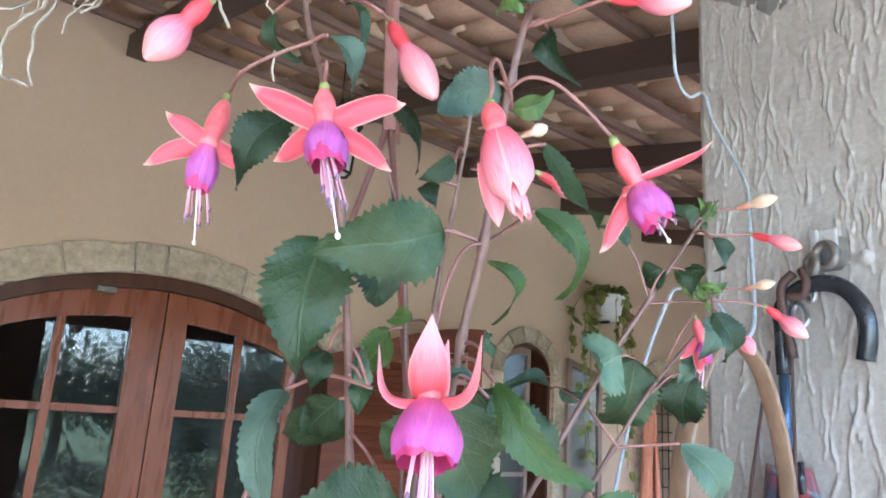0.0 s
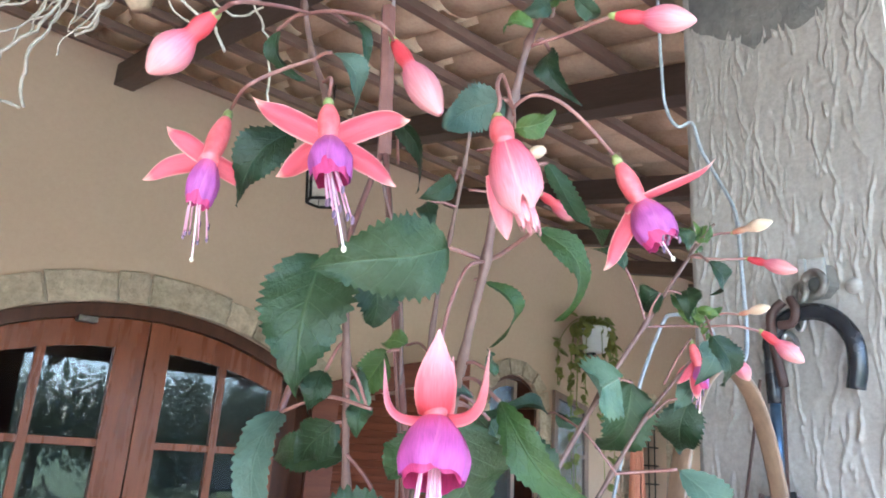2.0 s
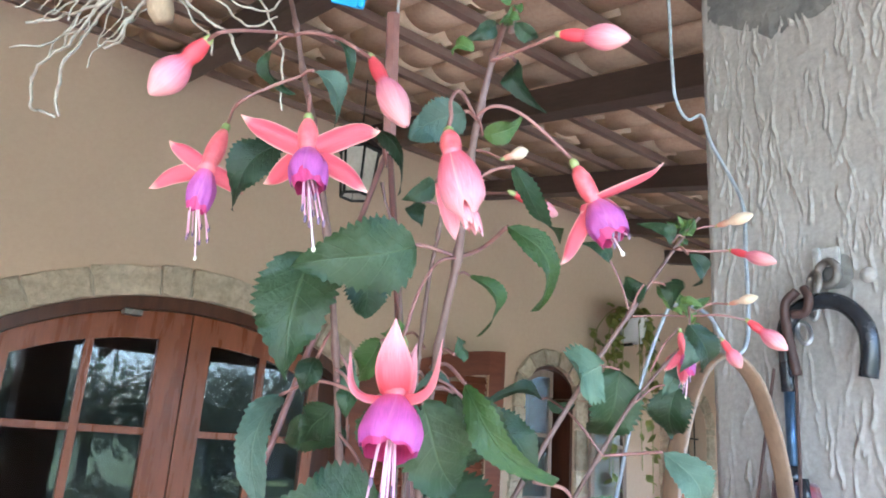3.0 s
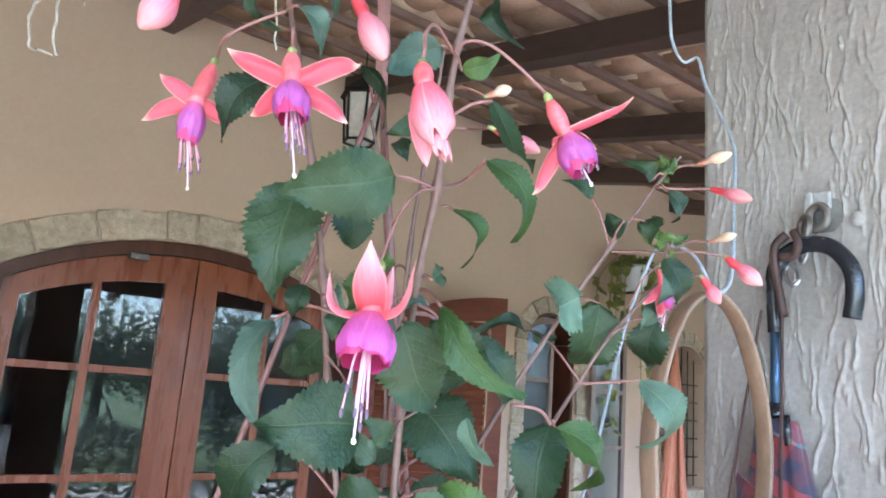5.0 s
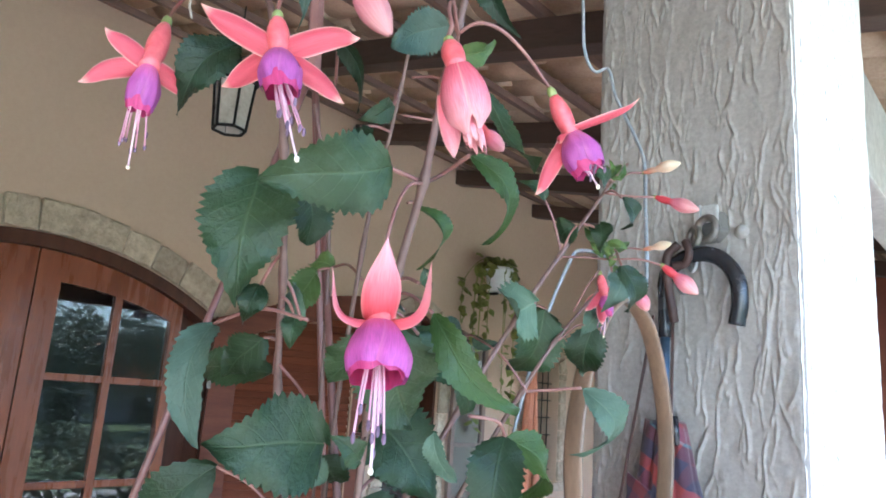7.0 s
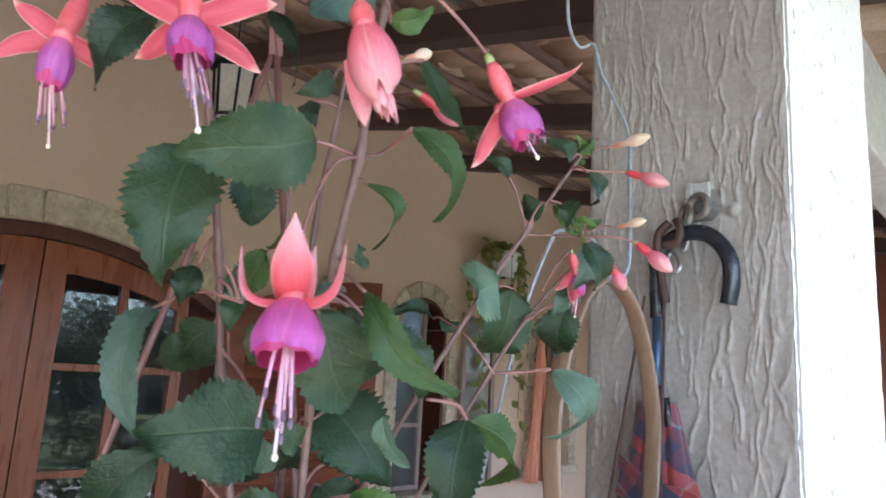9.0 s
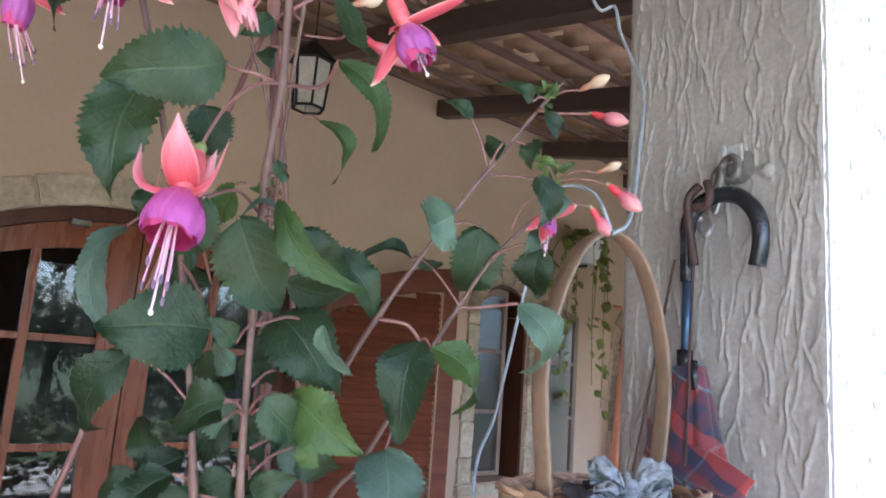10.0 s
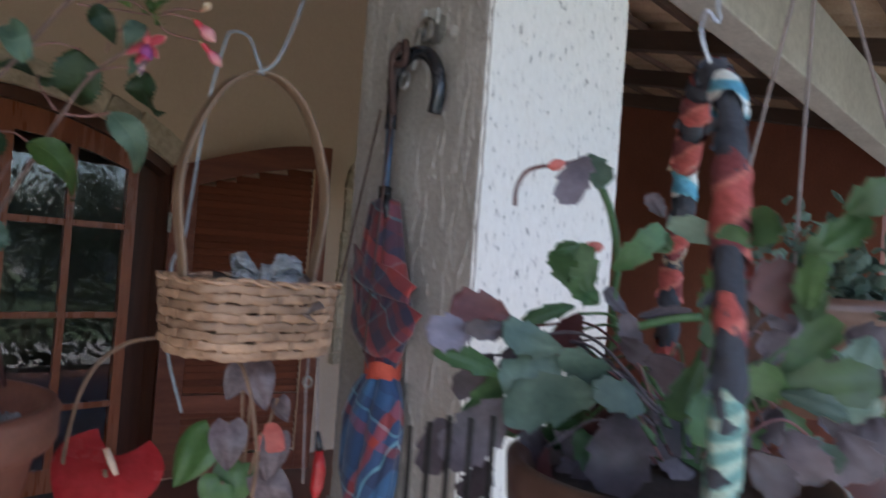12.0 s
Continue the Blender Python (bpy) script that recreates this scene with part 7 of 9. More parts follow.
for q, out in oval_ring(STAKES):
    side = Vector((-out.y, out.x, 0))
    _bm = bmesh.new()
    rows = []
    for z in (0.0, 0.010, 0.045, 0.087):
        c = q * wall_scale(z) + Vector((0, 0, z))
        rows.append([_bm.verts.new(c + side * u + out * v) for u, v in ((-0.0036, -0.0008), (0.0036, -0.0008), (0.0036, 0.0008), (-0.0036, 0.0008))])
    for r0, r1 in zip(rows, rows[1:]):
        for j in range(4):
            _bm.faces.new((r0[j], r0[(j + 1) % 4], r1[(j + 1) % 4], r1[j]))
    part("stake", _bm, CANE, basket)
_rb = random.Random(4)
for r in range(ROWS_N):
    z = 0.006 + 0.0107 * r
    bm = bmesh.new()
    n = STAKES * 8
    ring = []
    ph = _rb.uniform(0, 6)
    for k, (q, out) in enumerate(oval_ring(n)):
        over = math.cos(math.pi * k / 8 + math.pi * (r % 2))
        w = 0.0016 * math.copysign(abs(over) ** 0.6, over)
        zz = z + 0.0010 * math.sin(7 * k / n * 6.283 + ph) + 0.0006 * math.sin(23 * k / n * 6.283 + 2 * ph)
        tall = 0.0053 + 0.0004 * math.sin(11 * k / n * 6.283 + ph)
        c = q * wall_scale(z) + out * w
        ring.append([bm.verts.new(c + out * dx + Vector((0, 0, zz + dz * tall))) for dx, dz in ((0.0004, -1.0), (0.0011, -0.7), (0.0013, 0.0), (0.0011, 0.7), (0.0004, 1.0), (-0.0009, 0.8), (-0.0009, -0.8))])
    for k in range(n):
        for j in range(7):
            bm.faces.new((ring[k][j], ring[(k + 1) % n][j], ring[(k + 1) % n][(j + 1) % 7], ring[k][(j + 1) % 7]))
    part("strand", bm, CANE, basket, smooth=True)
# rim: flat canes laid over the stakes' ends, in two overlapping turns
for turn in range(2):
    _bm = bmesh.new()
    ring = []
    for k, (q, out) in enumerate(oval_ring(180)):
        sway = math.sin(13 * k / 180 * 6.283 + 3.1 * turn)
        c = q + out * (0.0022 * sway + (0.002 if turn else -0.001)) + Vector((0, 0, 0.0885 + 0.0024 * math.cos(13 * k / 180 * 6.283 + 3.1 * turn) + 0.0014 * math.sin(5 * k / 180 * 6.283)))
        ring.append([_bm.verts.new(c + out * dx + Vector((0, 0, dz))) for dx, dz in ((-0.0022, -0.0022), (0.0022, -0.0022), (0.0026, 0.0), (0.0018, 0.0024), (-0.0018, 0.0024))])
    for k in range(180):
        for j in range(5):
            _bm.faces.new((ring[k][j], ring[(k + 1) % 180][j], ring[(k + 1) % 180][(j + 1) % 5], ring[k][(j + 1) % 5]))
    part("rim", _bm, CANE, basket, "plaited rim", smooth=True)
_bm = bmesh.new()
_v = [_bm.verts.new(q * 0.88 + Vector((0, 0, 0.003))) for q, out in oval_ring(48)]
_bm.faces.new(_v)
part("base", _bm, CANE, basket)
# handle: a flat bent strip
_w = 0.114
_hp = spline([(-0.775 * _w, 0, 0.03), (-0.805 * _w, 0, 0.088), (-0.93 * _w, 0, 0.19), (-0.79 * _w, 0, 0.262), (-0.52 * _w, 0, 0.316), (-0.25 * _w, 0, 0.339), (0, 0, 0.346), (0.25 * _w, 0, 0.339), (0.52 * _w, 0, 0.316), (0.79 * _w, 0, 0.262), (0.93 * _w, 0, 0.19), (0.805 * _w, 0, 0.088), (0.775 * _w, 0, 0.03)], 8)
_bm = bmesh.new()
_rings = []
for k, p in enumerate(_hp):
    d = (_hp[min(k + 1, len(_hp) - 1)] - _hp[max(k - 1, 0)]).normalized()
    wide = Vector((0, 1, 0))
    nn = d.cross(wide)
    _rings.append([_bm.verts.new(p + wide * y + nn * t) for y, t in ((-0.0090, -0.0014), (-0.0090, 0.0014), (-0.007, 0.0024), (0.007, 0.0024), (0.0090, 0.0014), (0.0090, -0.0014), (0.007, -0.0024), (-0.007, -0.0024))])
for r0, r1 in zip(_rings, _rings[1:]):
    for j in range(8):
        _bm.faces.new((r0[j], r0[(j + 1) % 8], r1[(j + 1) % 8], r1[j]))
part("handle", _bm, CANE_HANDLE, basket, "flat bent cane handle", smooth=True)

# silvery bow lying in the basket
GAUZE = surface("silver_gauze", (0.20, 0.215, 0.235), (0.50, 0.53, 0.56), scale=40, stretch=(1, 1, 3), rough=0.7, bump=0.5, fine=160, depth=0.002, transmit=0.15)
MAUVE = surface("dry_mauve_cloth", (0.10, 0.08, 0.075), (0.20, 0.16, 0.15), scale=30, rough=0.9, bump=0.4)
bow = root("ribbon_bow", pose(0.307, 0.665, 1.386, 0, 0, 6), "crumpled silver-grey gauze bow lying in the basket", "bow")


def lobe(a0, length, w, lift, seed):
    rr = random.Random(seed)
    bm = bmesh.new()
    n, hw = 10, 6
    rows = []
    for i in range(n + 1):
        s = i / n
        wd = w * (0.25 + 0.75 * math.sin(math.pi * min(1, s * 0.85) ** 0.8))
        rows.append([bm.verts.new(Vector((length * s * math.cos(a0) - wd * j / hw * math.sin(a0), length * s * math.sin(a0) * 0.5 - 0.012 * (1 - (j / hw) ** 2) * math.sin(math.pi * s), lift * math.sin(math.pi * s * 0.6) + wd * j / hw * 0.8 + 0.004 * math.sin(j * 2.1 + seed + 5 * s) + 0.006 * noise.noise(Vector((s * 5, j * 0.9, seed * 3.1)))))) for j in range(-hw, hw + 1)])
    for i in range(n):
        for j in range(2 * hw):
            bm.faces.new((rows[i][j], rows[i][j + 1], rows[i + 1][j + 1], rows[i + 1][j]))
    return bm


for k, (a0, ln, w, lift) in enumerate(((0.15, 0.045, 0.017, 0.022), (math.pi - 0.2, 0.040, 0.018, 0.024), (1.1, 0.03, 0.012, 0.015), (math.pi - 0.9, 0.034, 0.012, 0.016), (0.5, 0.038, 0.010, 0.028), (math.pi - 0.5, 0.036, 0.010, 0.030), (-0.3, 0.040, 0.009, 0.006), (math.pi + 0.3, 0.038, 0.009, 0.008))):
    part("loop", lobe(a0, ln, w, lift, k), GAUZE, bow, smooth=True)
_bm = bmesh.new()
bmesh.ops.create_icosphere(_bm, subdivisions=2, radius=0.010, matrix=Matrix.Translation((0, -0.004, 0.008)) @ Matrix.Diagonal((0.8, 0.8, 1.1, 1)))
part("knot", _bm, GAUZE, bow, smooth=True)
for k in range(2):
    part("tail", lobe(math.pi * k + 0.5, 0.05, 0.010, -0.004, 9 + k), GAUZE, bow, smooth=True)
filler = root("dried_filling", pose(0.297, 0.69, 1.366, 0, 0, 8), "dull brown dried filling in the basket", "dried leaves")
tagged(part("dried_leaf_litter", small_leaves(140, lambda rr: (Vector((rr.uniform(-0.07, 0.07), rr.uniform(-0.055, 0.055), rr.uniform(-0.03, 0.015))), Vector((rr.uniform(-1, 1), rr.uniform(-1, 1), rr.uniform(-0.2, 0.6))).normalized()), 0.03, 31), MAUVE, filler), kind="stuff")

wire = root("hanging_wire", pose(0, 0, 0), "twisted galvanised wire that carries the basket", "wire")
part("strand", tube(bmesh.new(), spline([(0.281, 0.661, 1.640), (0.298, 0.668, 1.652), (0.310, 0.687, 1.686), (0.325, 0.723, 1.759), (0.339, 0.760, 1.834), (0.329, 0.790, 1.896), (0.320, 0.804, 1.932), (0.314, 0.813, 1.971), (0.298, 0.819, 1.968), (0.285, 0.821, 1.992), (0.278, 0.816, 2.045), (0.276, 0.826, 2.295), (0.275, 0.836, 2.645)], 6), 0.0022, 8), WIREM, wire, smooth=True)
part("strand", tube(bmesh.new(), spline([(0.286, 0.676, 1.641), (0.276, 0.672, 1.664), (0.265, 0.682, 1.687), (0.243, 0.70, 1.697), (0.232, 0.71, 1.684), (0.212, 0.738, 1.608), (0.194, 0.772, 1.490), (0.186, 0.787, 1.440), (0.173, 0.792, 1.403), (0.170, 0.797, 1.360), (0.175, 0.795, 1.28), (0.2, 0.79, 1.2)], 6), 0.0020, 8), WIREM, wire, smooth=True)

# ---- orchid roots on a hanging wood slab ----
ROOTM = surface("grey_orchid_root", (0.27, 0.23, 0.18), (0.44, 0.39, 0.32), scale=60, rough=0.8, bump=0.4, fine=200, depth=0.001)


def wiggly(pts, n):
    """A spline with small irregular kinks, as roots have."""
    p = spline(pts, n)
    return [q + 0.0050 * noise.noise_vector(q * 55) + 0.0016 * noise.noise_vector(q * 160) for q in p]


BARK = surface("weathered_wood", (0.26, 0.18, 0.11), (0.42, 0.31, 0.20), scale=15, stretch=(3, 3, 0.6), rough=0.8, bump=0.5, fine=90, depth=0.003)
orchid = root("orchid_mount", pose(-0.289, 0.562, 1.944), "weathered wood slab with pale dangling orchid roots", "orchid")
part("slab", tube(bmesh.new(), [(-0.014, -0.021, 0.070), (-0.005, -0.006, 0.020), (0.003, 0.005, -0.018), (0.006, 0.008, -0.028)], [0.014, 0.0135, 0.0125, 0.009], 10), BARK, orchid, "cut end of a weathered branch", smooth=True)
part("hanging_wire", tube(bmesh.new(), [(-0.013, -0.019, 0.065), (0, 0, 0.75)], 0.0015, 6), STEEL, orchid)
part("orchid_root", tube(bmesh.new(), wiggly([(-0.037, 0.006, 0.027), (-0.070, 0.016, -0.018), (-0.084, 0.012, -0.053), (-0.103, 0.011, -0.073), (-0.123, 0.026, -0.089), (-0.120, 0.028, -0.111), (-0.118, 0.044, -0.111), (-0.093, 0.027, -0.123)], 6), 0.0015, 6), ROOTM, orchid, smooth=True)
part("orchid_root", tube(bmesh.new(), wiggly([(-0.015, -0.018, 0.010), (-0.061, 0.018, -0.013), (-0.079, 0.022, -0.040), (-0.084, 0.012, -0.076), (-0.095, 0.028, -0.097), (-0.091, 0.032, -0.118)], 6), 0.0015, 6), ROOTM, orchid, smooth=True)
part("orchid_root", tube(bmesh.new(), wiggly([(-0.141, 0.026, -0.026), (-0.112, 0.023, -0.017), (-0.055, -0.011, -0.027), (-0.026, -0.015, -0.007), (-0.018, 0.006, 0.028)], 6), 0.0015, 6), ROOTM, orchid, smooth=True)
part("orchid_root", tube(bmesh.new(), wiggly([(-0.006, -0.012, 0.003), (-0.021, 0.006, -0.015), (-0.029, 0.005, -0.035), (-0.041, 0.017, -0.043), (-0.055, 0.020, -0.050)], 6), 0.0015, 6), ROOTM, orchid, smooth=True)
part("orchid_root", tube(bmesh.new(), wiggly([(0.012, -0.012, 0.004), (0.036, -0.011, -0.018), (0.056, 0.004, -0.027), (0.076, 0.000, -0.048), (0.087, 0.001, -0.065)], 6), 0.0015, 6), ROOTM, orchid, smooth=True)
part("orchid_root", tube(bmesh.new(), wiggly([(0.005, 0.003, 0.009), (0.026, 0.014, -0.013), (0.046, 0.022, -0.031), (0.048, 0.032, -0.045)], 6), 0.0011, 6), ROOTM, orchid, smooth=True)
part("orchid_root", tube(bmesh.new(), wiggly([(0.007, 0.004, 0.028), (0.083, 0.010, 0.013), (0.116, 0.010, -0.033), (0.127, 0.008, -0.058), (0.130, 0.012, -0.110)], 6), 0.0011, 6), ROOTM, orchid, smooth=True)
part("orchid_root", tube(bmesh.new(), wiggly([(-0.142, 0.009, -0.060), (-0.106, 0.003, -0.062), (-0.098, 0.018, -0.043), (-0.069, -0.004, -0.050)], 6), 0.0011, 6), ROOTM, orchid, smooth=True)
part("orchid_root", tube(bmesh.new(), wiggly([(-0.028, -0.005, -0.024), (-0.029, 0.022, -0.008), (-0.029, -0.002, -0.048), (-0.062, 0.022, -0.047)], 6), 0.0011, 6), ROOTM, orchid, smooth=True)
part("orchid_root", tube(bmesh.new(), wiggly([(0.024, -0.005, 0.011), (0.068, -0.001, -0.014), (0.093, -0.004, -0.035), (0.111, 0.019, -0.010)], 6), 0.0011, 6), ROOTM, orchid, smooth=True)
part("orchid_root", tube(bmesh.new(), wiggly([(0.014, 0.001, 0.008), (0.062, -0.002, -0.003), (0.103, 0.007, -0.012), (0.127, -0.010, -0.004)], 6), 0.0011, 6), ROOTM, orchid, smooth=True)
BLUECLIP = surface("blue_plastic", (0.02, 0.20, 0.42), (0.03, 0.27, 0.52), scale=20, rough=0.4, bump=0.1)
clip = root("plastic_clip", pose(-0.085, 0.475, 1.889, 5, 12, 0), "bright blue plastic clip hanging on the wire", "clip")
part("body", boxbm(-0.014, 0.014, -0.003, 0.003, -0.008, 0.012, bevel=0.002), BLUECLIP, clip)
part("jaw", boxbm(-0.012, 0.010, -0.006, -0.003, -0.011, 0.004, bevel=0.001), BLUECLIP, clip)
part("thread", tube(bmesh.new(), [(0, 0, 0.012), (0.01, 0, 0.4), (0.012, 0, 0.95)], 0.0012, 6), STEEL, clip)
_ro = random.Random(19)
for _ in range(16):
    a = _ro.uniform(math.pi * 0.75, math.pi * 1.6)
    ln = _ro.uniform(0.05, 0.13)
    b = Vector((_ro.uniform(-0.05, 0.02), _ro.uniform(-0.02, 0.02), _ro.uniform(-0.01, 0.05)))
    e = b + Vector((ln * math.cos(a) * 0.9, _ro.uniform(-0.02, 0.03), -ln * _ro.uniform(0.3, 0.9)))
    part("orchid_root", tube(bmesh.new(), wiggly([b, b.lerp(e, 0.35) + Vector((-0.01, 0, 0.014)), b.lerp(e, 0.7) + Vector((_ro.uniform(-0.012, 0.012), 0, 0.004)), e], 7), _ro.uniform(0.0006, 0.0011), 5), ROOTM, orchid, smooth=True)

# ---- leaf cactus in its pot, hung on a cloth-wrapped ring ----
CACTUS = {"g": surface("cactus_green", (0.034, 0.080, 0.030), (0.075, 0.145, 0.05), scale=30, rough=0.45, bump=0.2, fine=160, depth=0.001, transmit=0.12, random_tint=0.35),
          "t": surface("cactus_blue_green", (0.070, 0.115, 0.090), (0.135, 0.195, 0.145), scale=30, rough=0.5, bump=0.2, fine=160, depth=0.001, transmit=0.1, random_tint=0.35),
          "p": surface("cactus_mauve", (0.052, 0.042, 0.050), (0.135, 0.110, 0.130), scale=30, rough=0.5, bump=0.2, fine=160, depth=0.001, transmit=0.1, random_tint=0.355),
          # mauve segments with the sky's reflection put into a paler lilac colour
          "l": surface("cactus_mauve_sky_sheen", (0.16, 0.145, 0.19), (0.27, 0.245, 0.31), scale=30, rough=0.5, bump=0.2, fine=160, depth=0.001, transmit=0.15, random_tint=0.2),
          "r": surface("cactus_dark_red", (0.09, 0.03, 0.035), (0.15, 0.055, 0.05), scale=30, rough=0.45, bump=0.2, fine=160, depth=0.001, transmit=0.1, random_tint=0.35)}
BUDRED = surface("cactus_bud", (0.55, 0.10, 0.09), (0.66, 0.22, 0.18), scale=40, rough=0.4, bump=0.0)
BROWNPOT = surface("brown_plastic_pot", (0.085, 0.045, 0.032), (0.12, 0.065, 0.048), scale=10, rough=0.4, bump=0.1)
CPOT = Vector((0.668, 0.325, 1.112))
cactus = root("leaf_cactus", Matrix.Translation(CPOT), "mauve and green leaf cactus in a hanging brown pot", "potted plant")
TO_C = Matrix.Translation(-CPOT)
part("pot", lathe(bmesh.new(), [(0.0, 0.005), (0.075, 0.005), (0.08, 0.0), (0.105, 0.125), (0.116, 0.128), (0.118, 0.16), (0.112, 0.163), (0.104, 0.155), (0.100, 0.12)], 48), BROWNPOT, cactus, "brown plastic pot", smooth=True, m=Matrix.Diagonal((1.1, 1.1, 1.03, 1)))
_bm = bmesh.new()
bmesh.ops.create_circle(_bm, cap_ends=True, segments=40, radius=0.111, matrix=Matrix.Translation((0, 0, 0.138)))
part("soil", _bm, SOILM, cactus, "dark soil")
_seg_no = 0


def segment(base, tip, width, tint):
    """One flat, notched stem segment, thick along its rib."""
    global _seg_no
    _seg_no += 1
    rr = random.Random(700 + _seg_no)
    b, t = Vector(base), Vector(tip)
    ax = t - b
    length = ax.length
    ax.normalize()
    see = (Vector((0.36, -0.22, 1.46)) - b).normalized()
    side = Matrix.Rotation(rr.uniform(-0.5, 0.5), 3, ax) @ ax.cross(see).normalized()
    nrm = side.cross(ax)
    seed_ph = rr.uniform(0, 6)
    n = 30
    bm = bmesh.new()
    curl, twist = rr.uniform(0.05, 0.16) * (1 if _seg_no % 2 else -0.7), rr.uniform(-0.35, 0.35)
    sheets = []
    for face in (1, -1):
        rows = []
        for i in range(n + 1):
            s = i / n
            w = 0.56 * width * min(1.0, 0.26 + 0.76 * math.sin(math.pi / 2 * min(1, s / 0.48))) * (1 - 0.52 * max(0.0, (s - 0.76) / 0.24) ** 1.7)
            row = []
            for j in (-4, -3, -2, -1, 0, 1, 2, 3, 4):
                f = j / 4
                tooth = (s * 3.2 + (0.15 if f > 0 else 0.6)) % 1.0
                edge = (0.84 + 0.26 * tooth ** 2) if abs(j) == 4 else 0.93
                lift = curl * length * math.sin(math.pi * s) + twist * w * f + 0.05 * width * math.sin(6 * s + seed_ph + 2 * f) * abs(f) - 0.18 * w * (1 - abs(f)) * 0.4
                rib = 0.0016 * max(0, 1 - abs(f) * 3) * (1 - 0.5 * s)
                row.append(bm.verts.new(b + ax * (length * s) + side * (w * edge * f) + nrm * (lift + face * (0.0006 + rib))))
            rows.append(row)
        sheets.append(rows)
        for i in range(n):
            for j in range(8):
                bm.faces.new((rows[i][j], rows[i][j + 1], rows[i + 1][j + 1], rows[i + 1][j]))
    top, low = sheets
    rim = [(r, 0) for r in range(n + 1)] + [(n, j) for j in range(1, 9)] + [(r, 8) for r in range(n - 1, -1, -1)] + [(0, j) for j in range(7, 0, -1)]
    ends = [(bm.verts.new(top[i][j].co), bm.verts.new(low[i][j].co)) for i, j in rim]
    for k in range(len(ends)):
        (a0, b0), (a1, b1) = ends[k], ends[(k + 1) % len(ends)]
        bm.faces.new((a0, a1, b1, b0))
    bm.transform(TO_C)
    return part("segment", bm, CACTUS[tint], cactus, smooth=True)


def cactus_stem(pts, r, tint="g"):
    bm = tube(bmesh.new(), spline(pts, 6), r, 8)
    bm.transform(TO_C)
    return part("stem", bm, CACTUS[tint], cactus, smooth=True)


def cactus_bud(base, tip):
    b, t = Vector(base), Vector(tip)
    bm = tube(bmesh.new(), [b.lerp(t, f) for f in (0, 0.3, 0.6, 0.85, 1)], [0.002, 0.005, 0.0055, 0.004, 0.001], 10)
    bm.transform(TO_C)
    return part("bud", bm, BUDRED, cactus, "red flower bud", smooth=True)


segment((0.503, 0.342, 1.373), (0.466, 0.328, 1.371), 0.027, "l")
segment((0.540, 0.370, 1.382), (0.488, 0.359, 1.393), 0.033, "r")
segment((0.534, 0.346, 1.378), (0.496, 0.333, 1.378), 0.015, "p")
segment((0.580, 0.348, 1.364), (0.527, 0.336, 1.378), 0.028, "t")
segment((0.532, 0.355, 1.339), (0.475, 0.345, 1.359), 0.019, "g")
segment((0.585, 0.356, 1.351), (0.531, 0.346, 1.333), 0.034, "t")
segment((0.636, 0.357, 1.338), (0.579, 0.346, 1.360), 0.027, "t")
segment((0.606, 0.328, 1.331), (0.528, 0.320, 1.317), 0.041, "t")
segment((0.655, 0.338, 1.322), (0.601, 0.327, 1.336), 0.025, "t")
segment((0.547, 0.371, 1.315), (0.493, 0.361, 1.264), 0.039, "p")
segment((0.604, 0.394, 1.397), (0.556, 0.383, 1.381), 0.014, "g")
segment((0.604, 0.403, 1.414), (0.582, 0.387, 1.446), 0.023, "g")
segment((0.632, 0.407, 1.401), (0.599, 0.394, 1.419), 0.018, "g")
segment((0.664, 0.419, 1.392), (0.637, 0.406, 1.414), 0.014, "p")
segment((0.656, 0.369, 1.356), (0.635, 0.355, 1.395), 0.017, "p")
segment((0.639, 0.270, 1.342), (0.624, 0.258, 1.373), 0.028, "p")
segment((0.636, 0.341, 1.316), (0.621, 0.326, 1.253), 0.045, "p")
segment((0.622, 0.193, 1.398), (0.622, 0.179, 1.436), 0.023, "g")
segment((0.638, 0.188, 1.413), (0.611, 0.180, 1.390), 0.016, "g")
segment((0.636, 0.178, 1.421), (0.661, 0.163, 1.429), 0.032, "r")
segment((0.652, 0.144, 1.415), (0.649, 0.133, 1.444), 0.014, "g")
segment((0.640, 0.147, 1.378), (0.661, 0.132, 1.411), 0.017, "g")
segment((0.633, 0.138, 1.373), (0.677, 0.119, 1.380), 0.024, "g")
segment((0.619, 0.145, 1.370), (0.632, 0.132, 1.378), 0.023, "g")
segment((0.631, 0.133, 1.370), (0.659, 0.118, 1.362), 0.014, "t")
segment((0.666, 0.164, 1.419), (0.670, 0.152, 1.387), 0.011, "g")
segment((0.648, 0.152, 1.346), (0.665, 0.139, 1.323), 0.021, "p")
segment((0.624, 0.145, 1.335), (0.639, 0.132, 1.315), 0.018, "p")
segment((0.681, 0.152, 1.347), (0.695, 0.139, 1.324), 0.020, "p")
segment((0.653, 0.151, 1.342), (0.673, 0.137, 1.331), 0.017, "t")
segment((0.886, 0.413, 1.388), (0.917, 0.391, 1.375), 0.034, "p")
segment((0.809, 0.423, 1.398), (0.829, 0.403, 1.393), 0.025, "p")
segment((0.791, 0.404, 1.298), (0.808, 0.384, 1.299), 0.032, "p")
segment((0.903, 0.410, 1.360), (0.913, 0.392, 1.331), 0.021, "p")
segment((0.719, 0.398, 1.303), (0.685, 0.386, 1.275), 0.035, "p")
segment((0.741, 0.395, 1.294), (0.717, 0.382, 1.263), 0.035, "g")
segment((0.693, 0.402, 1.281), (0.717, 0.382, 1.250), 0.027, "p")
segment((0.536, 0.390, 1.258), (0.513, 0.376, 1.231), 0.029, "p")
segment((0.601, 0.399, 1.244), (0.561, 0.386, 1.229), 0.027, "p")
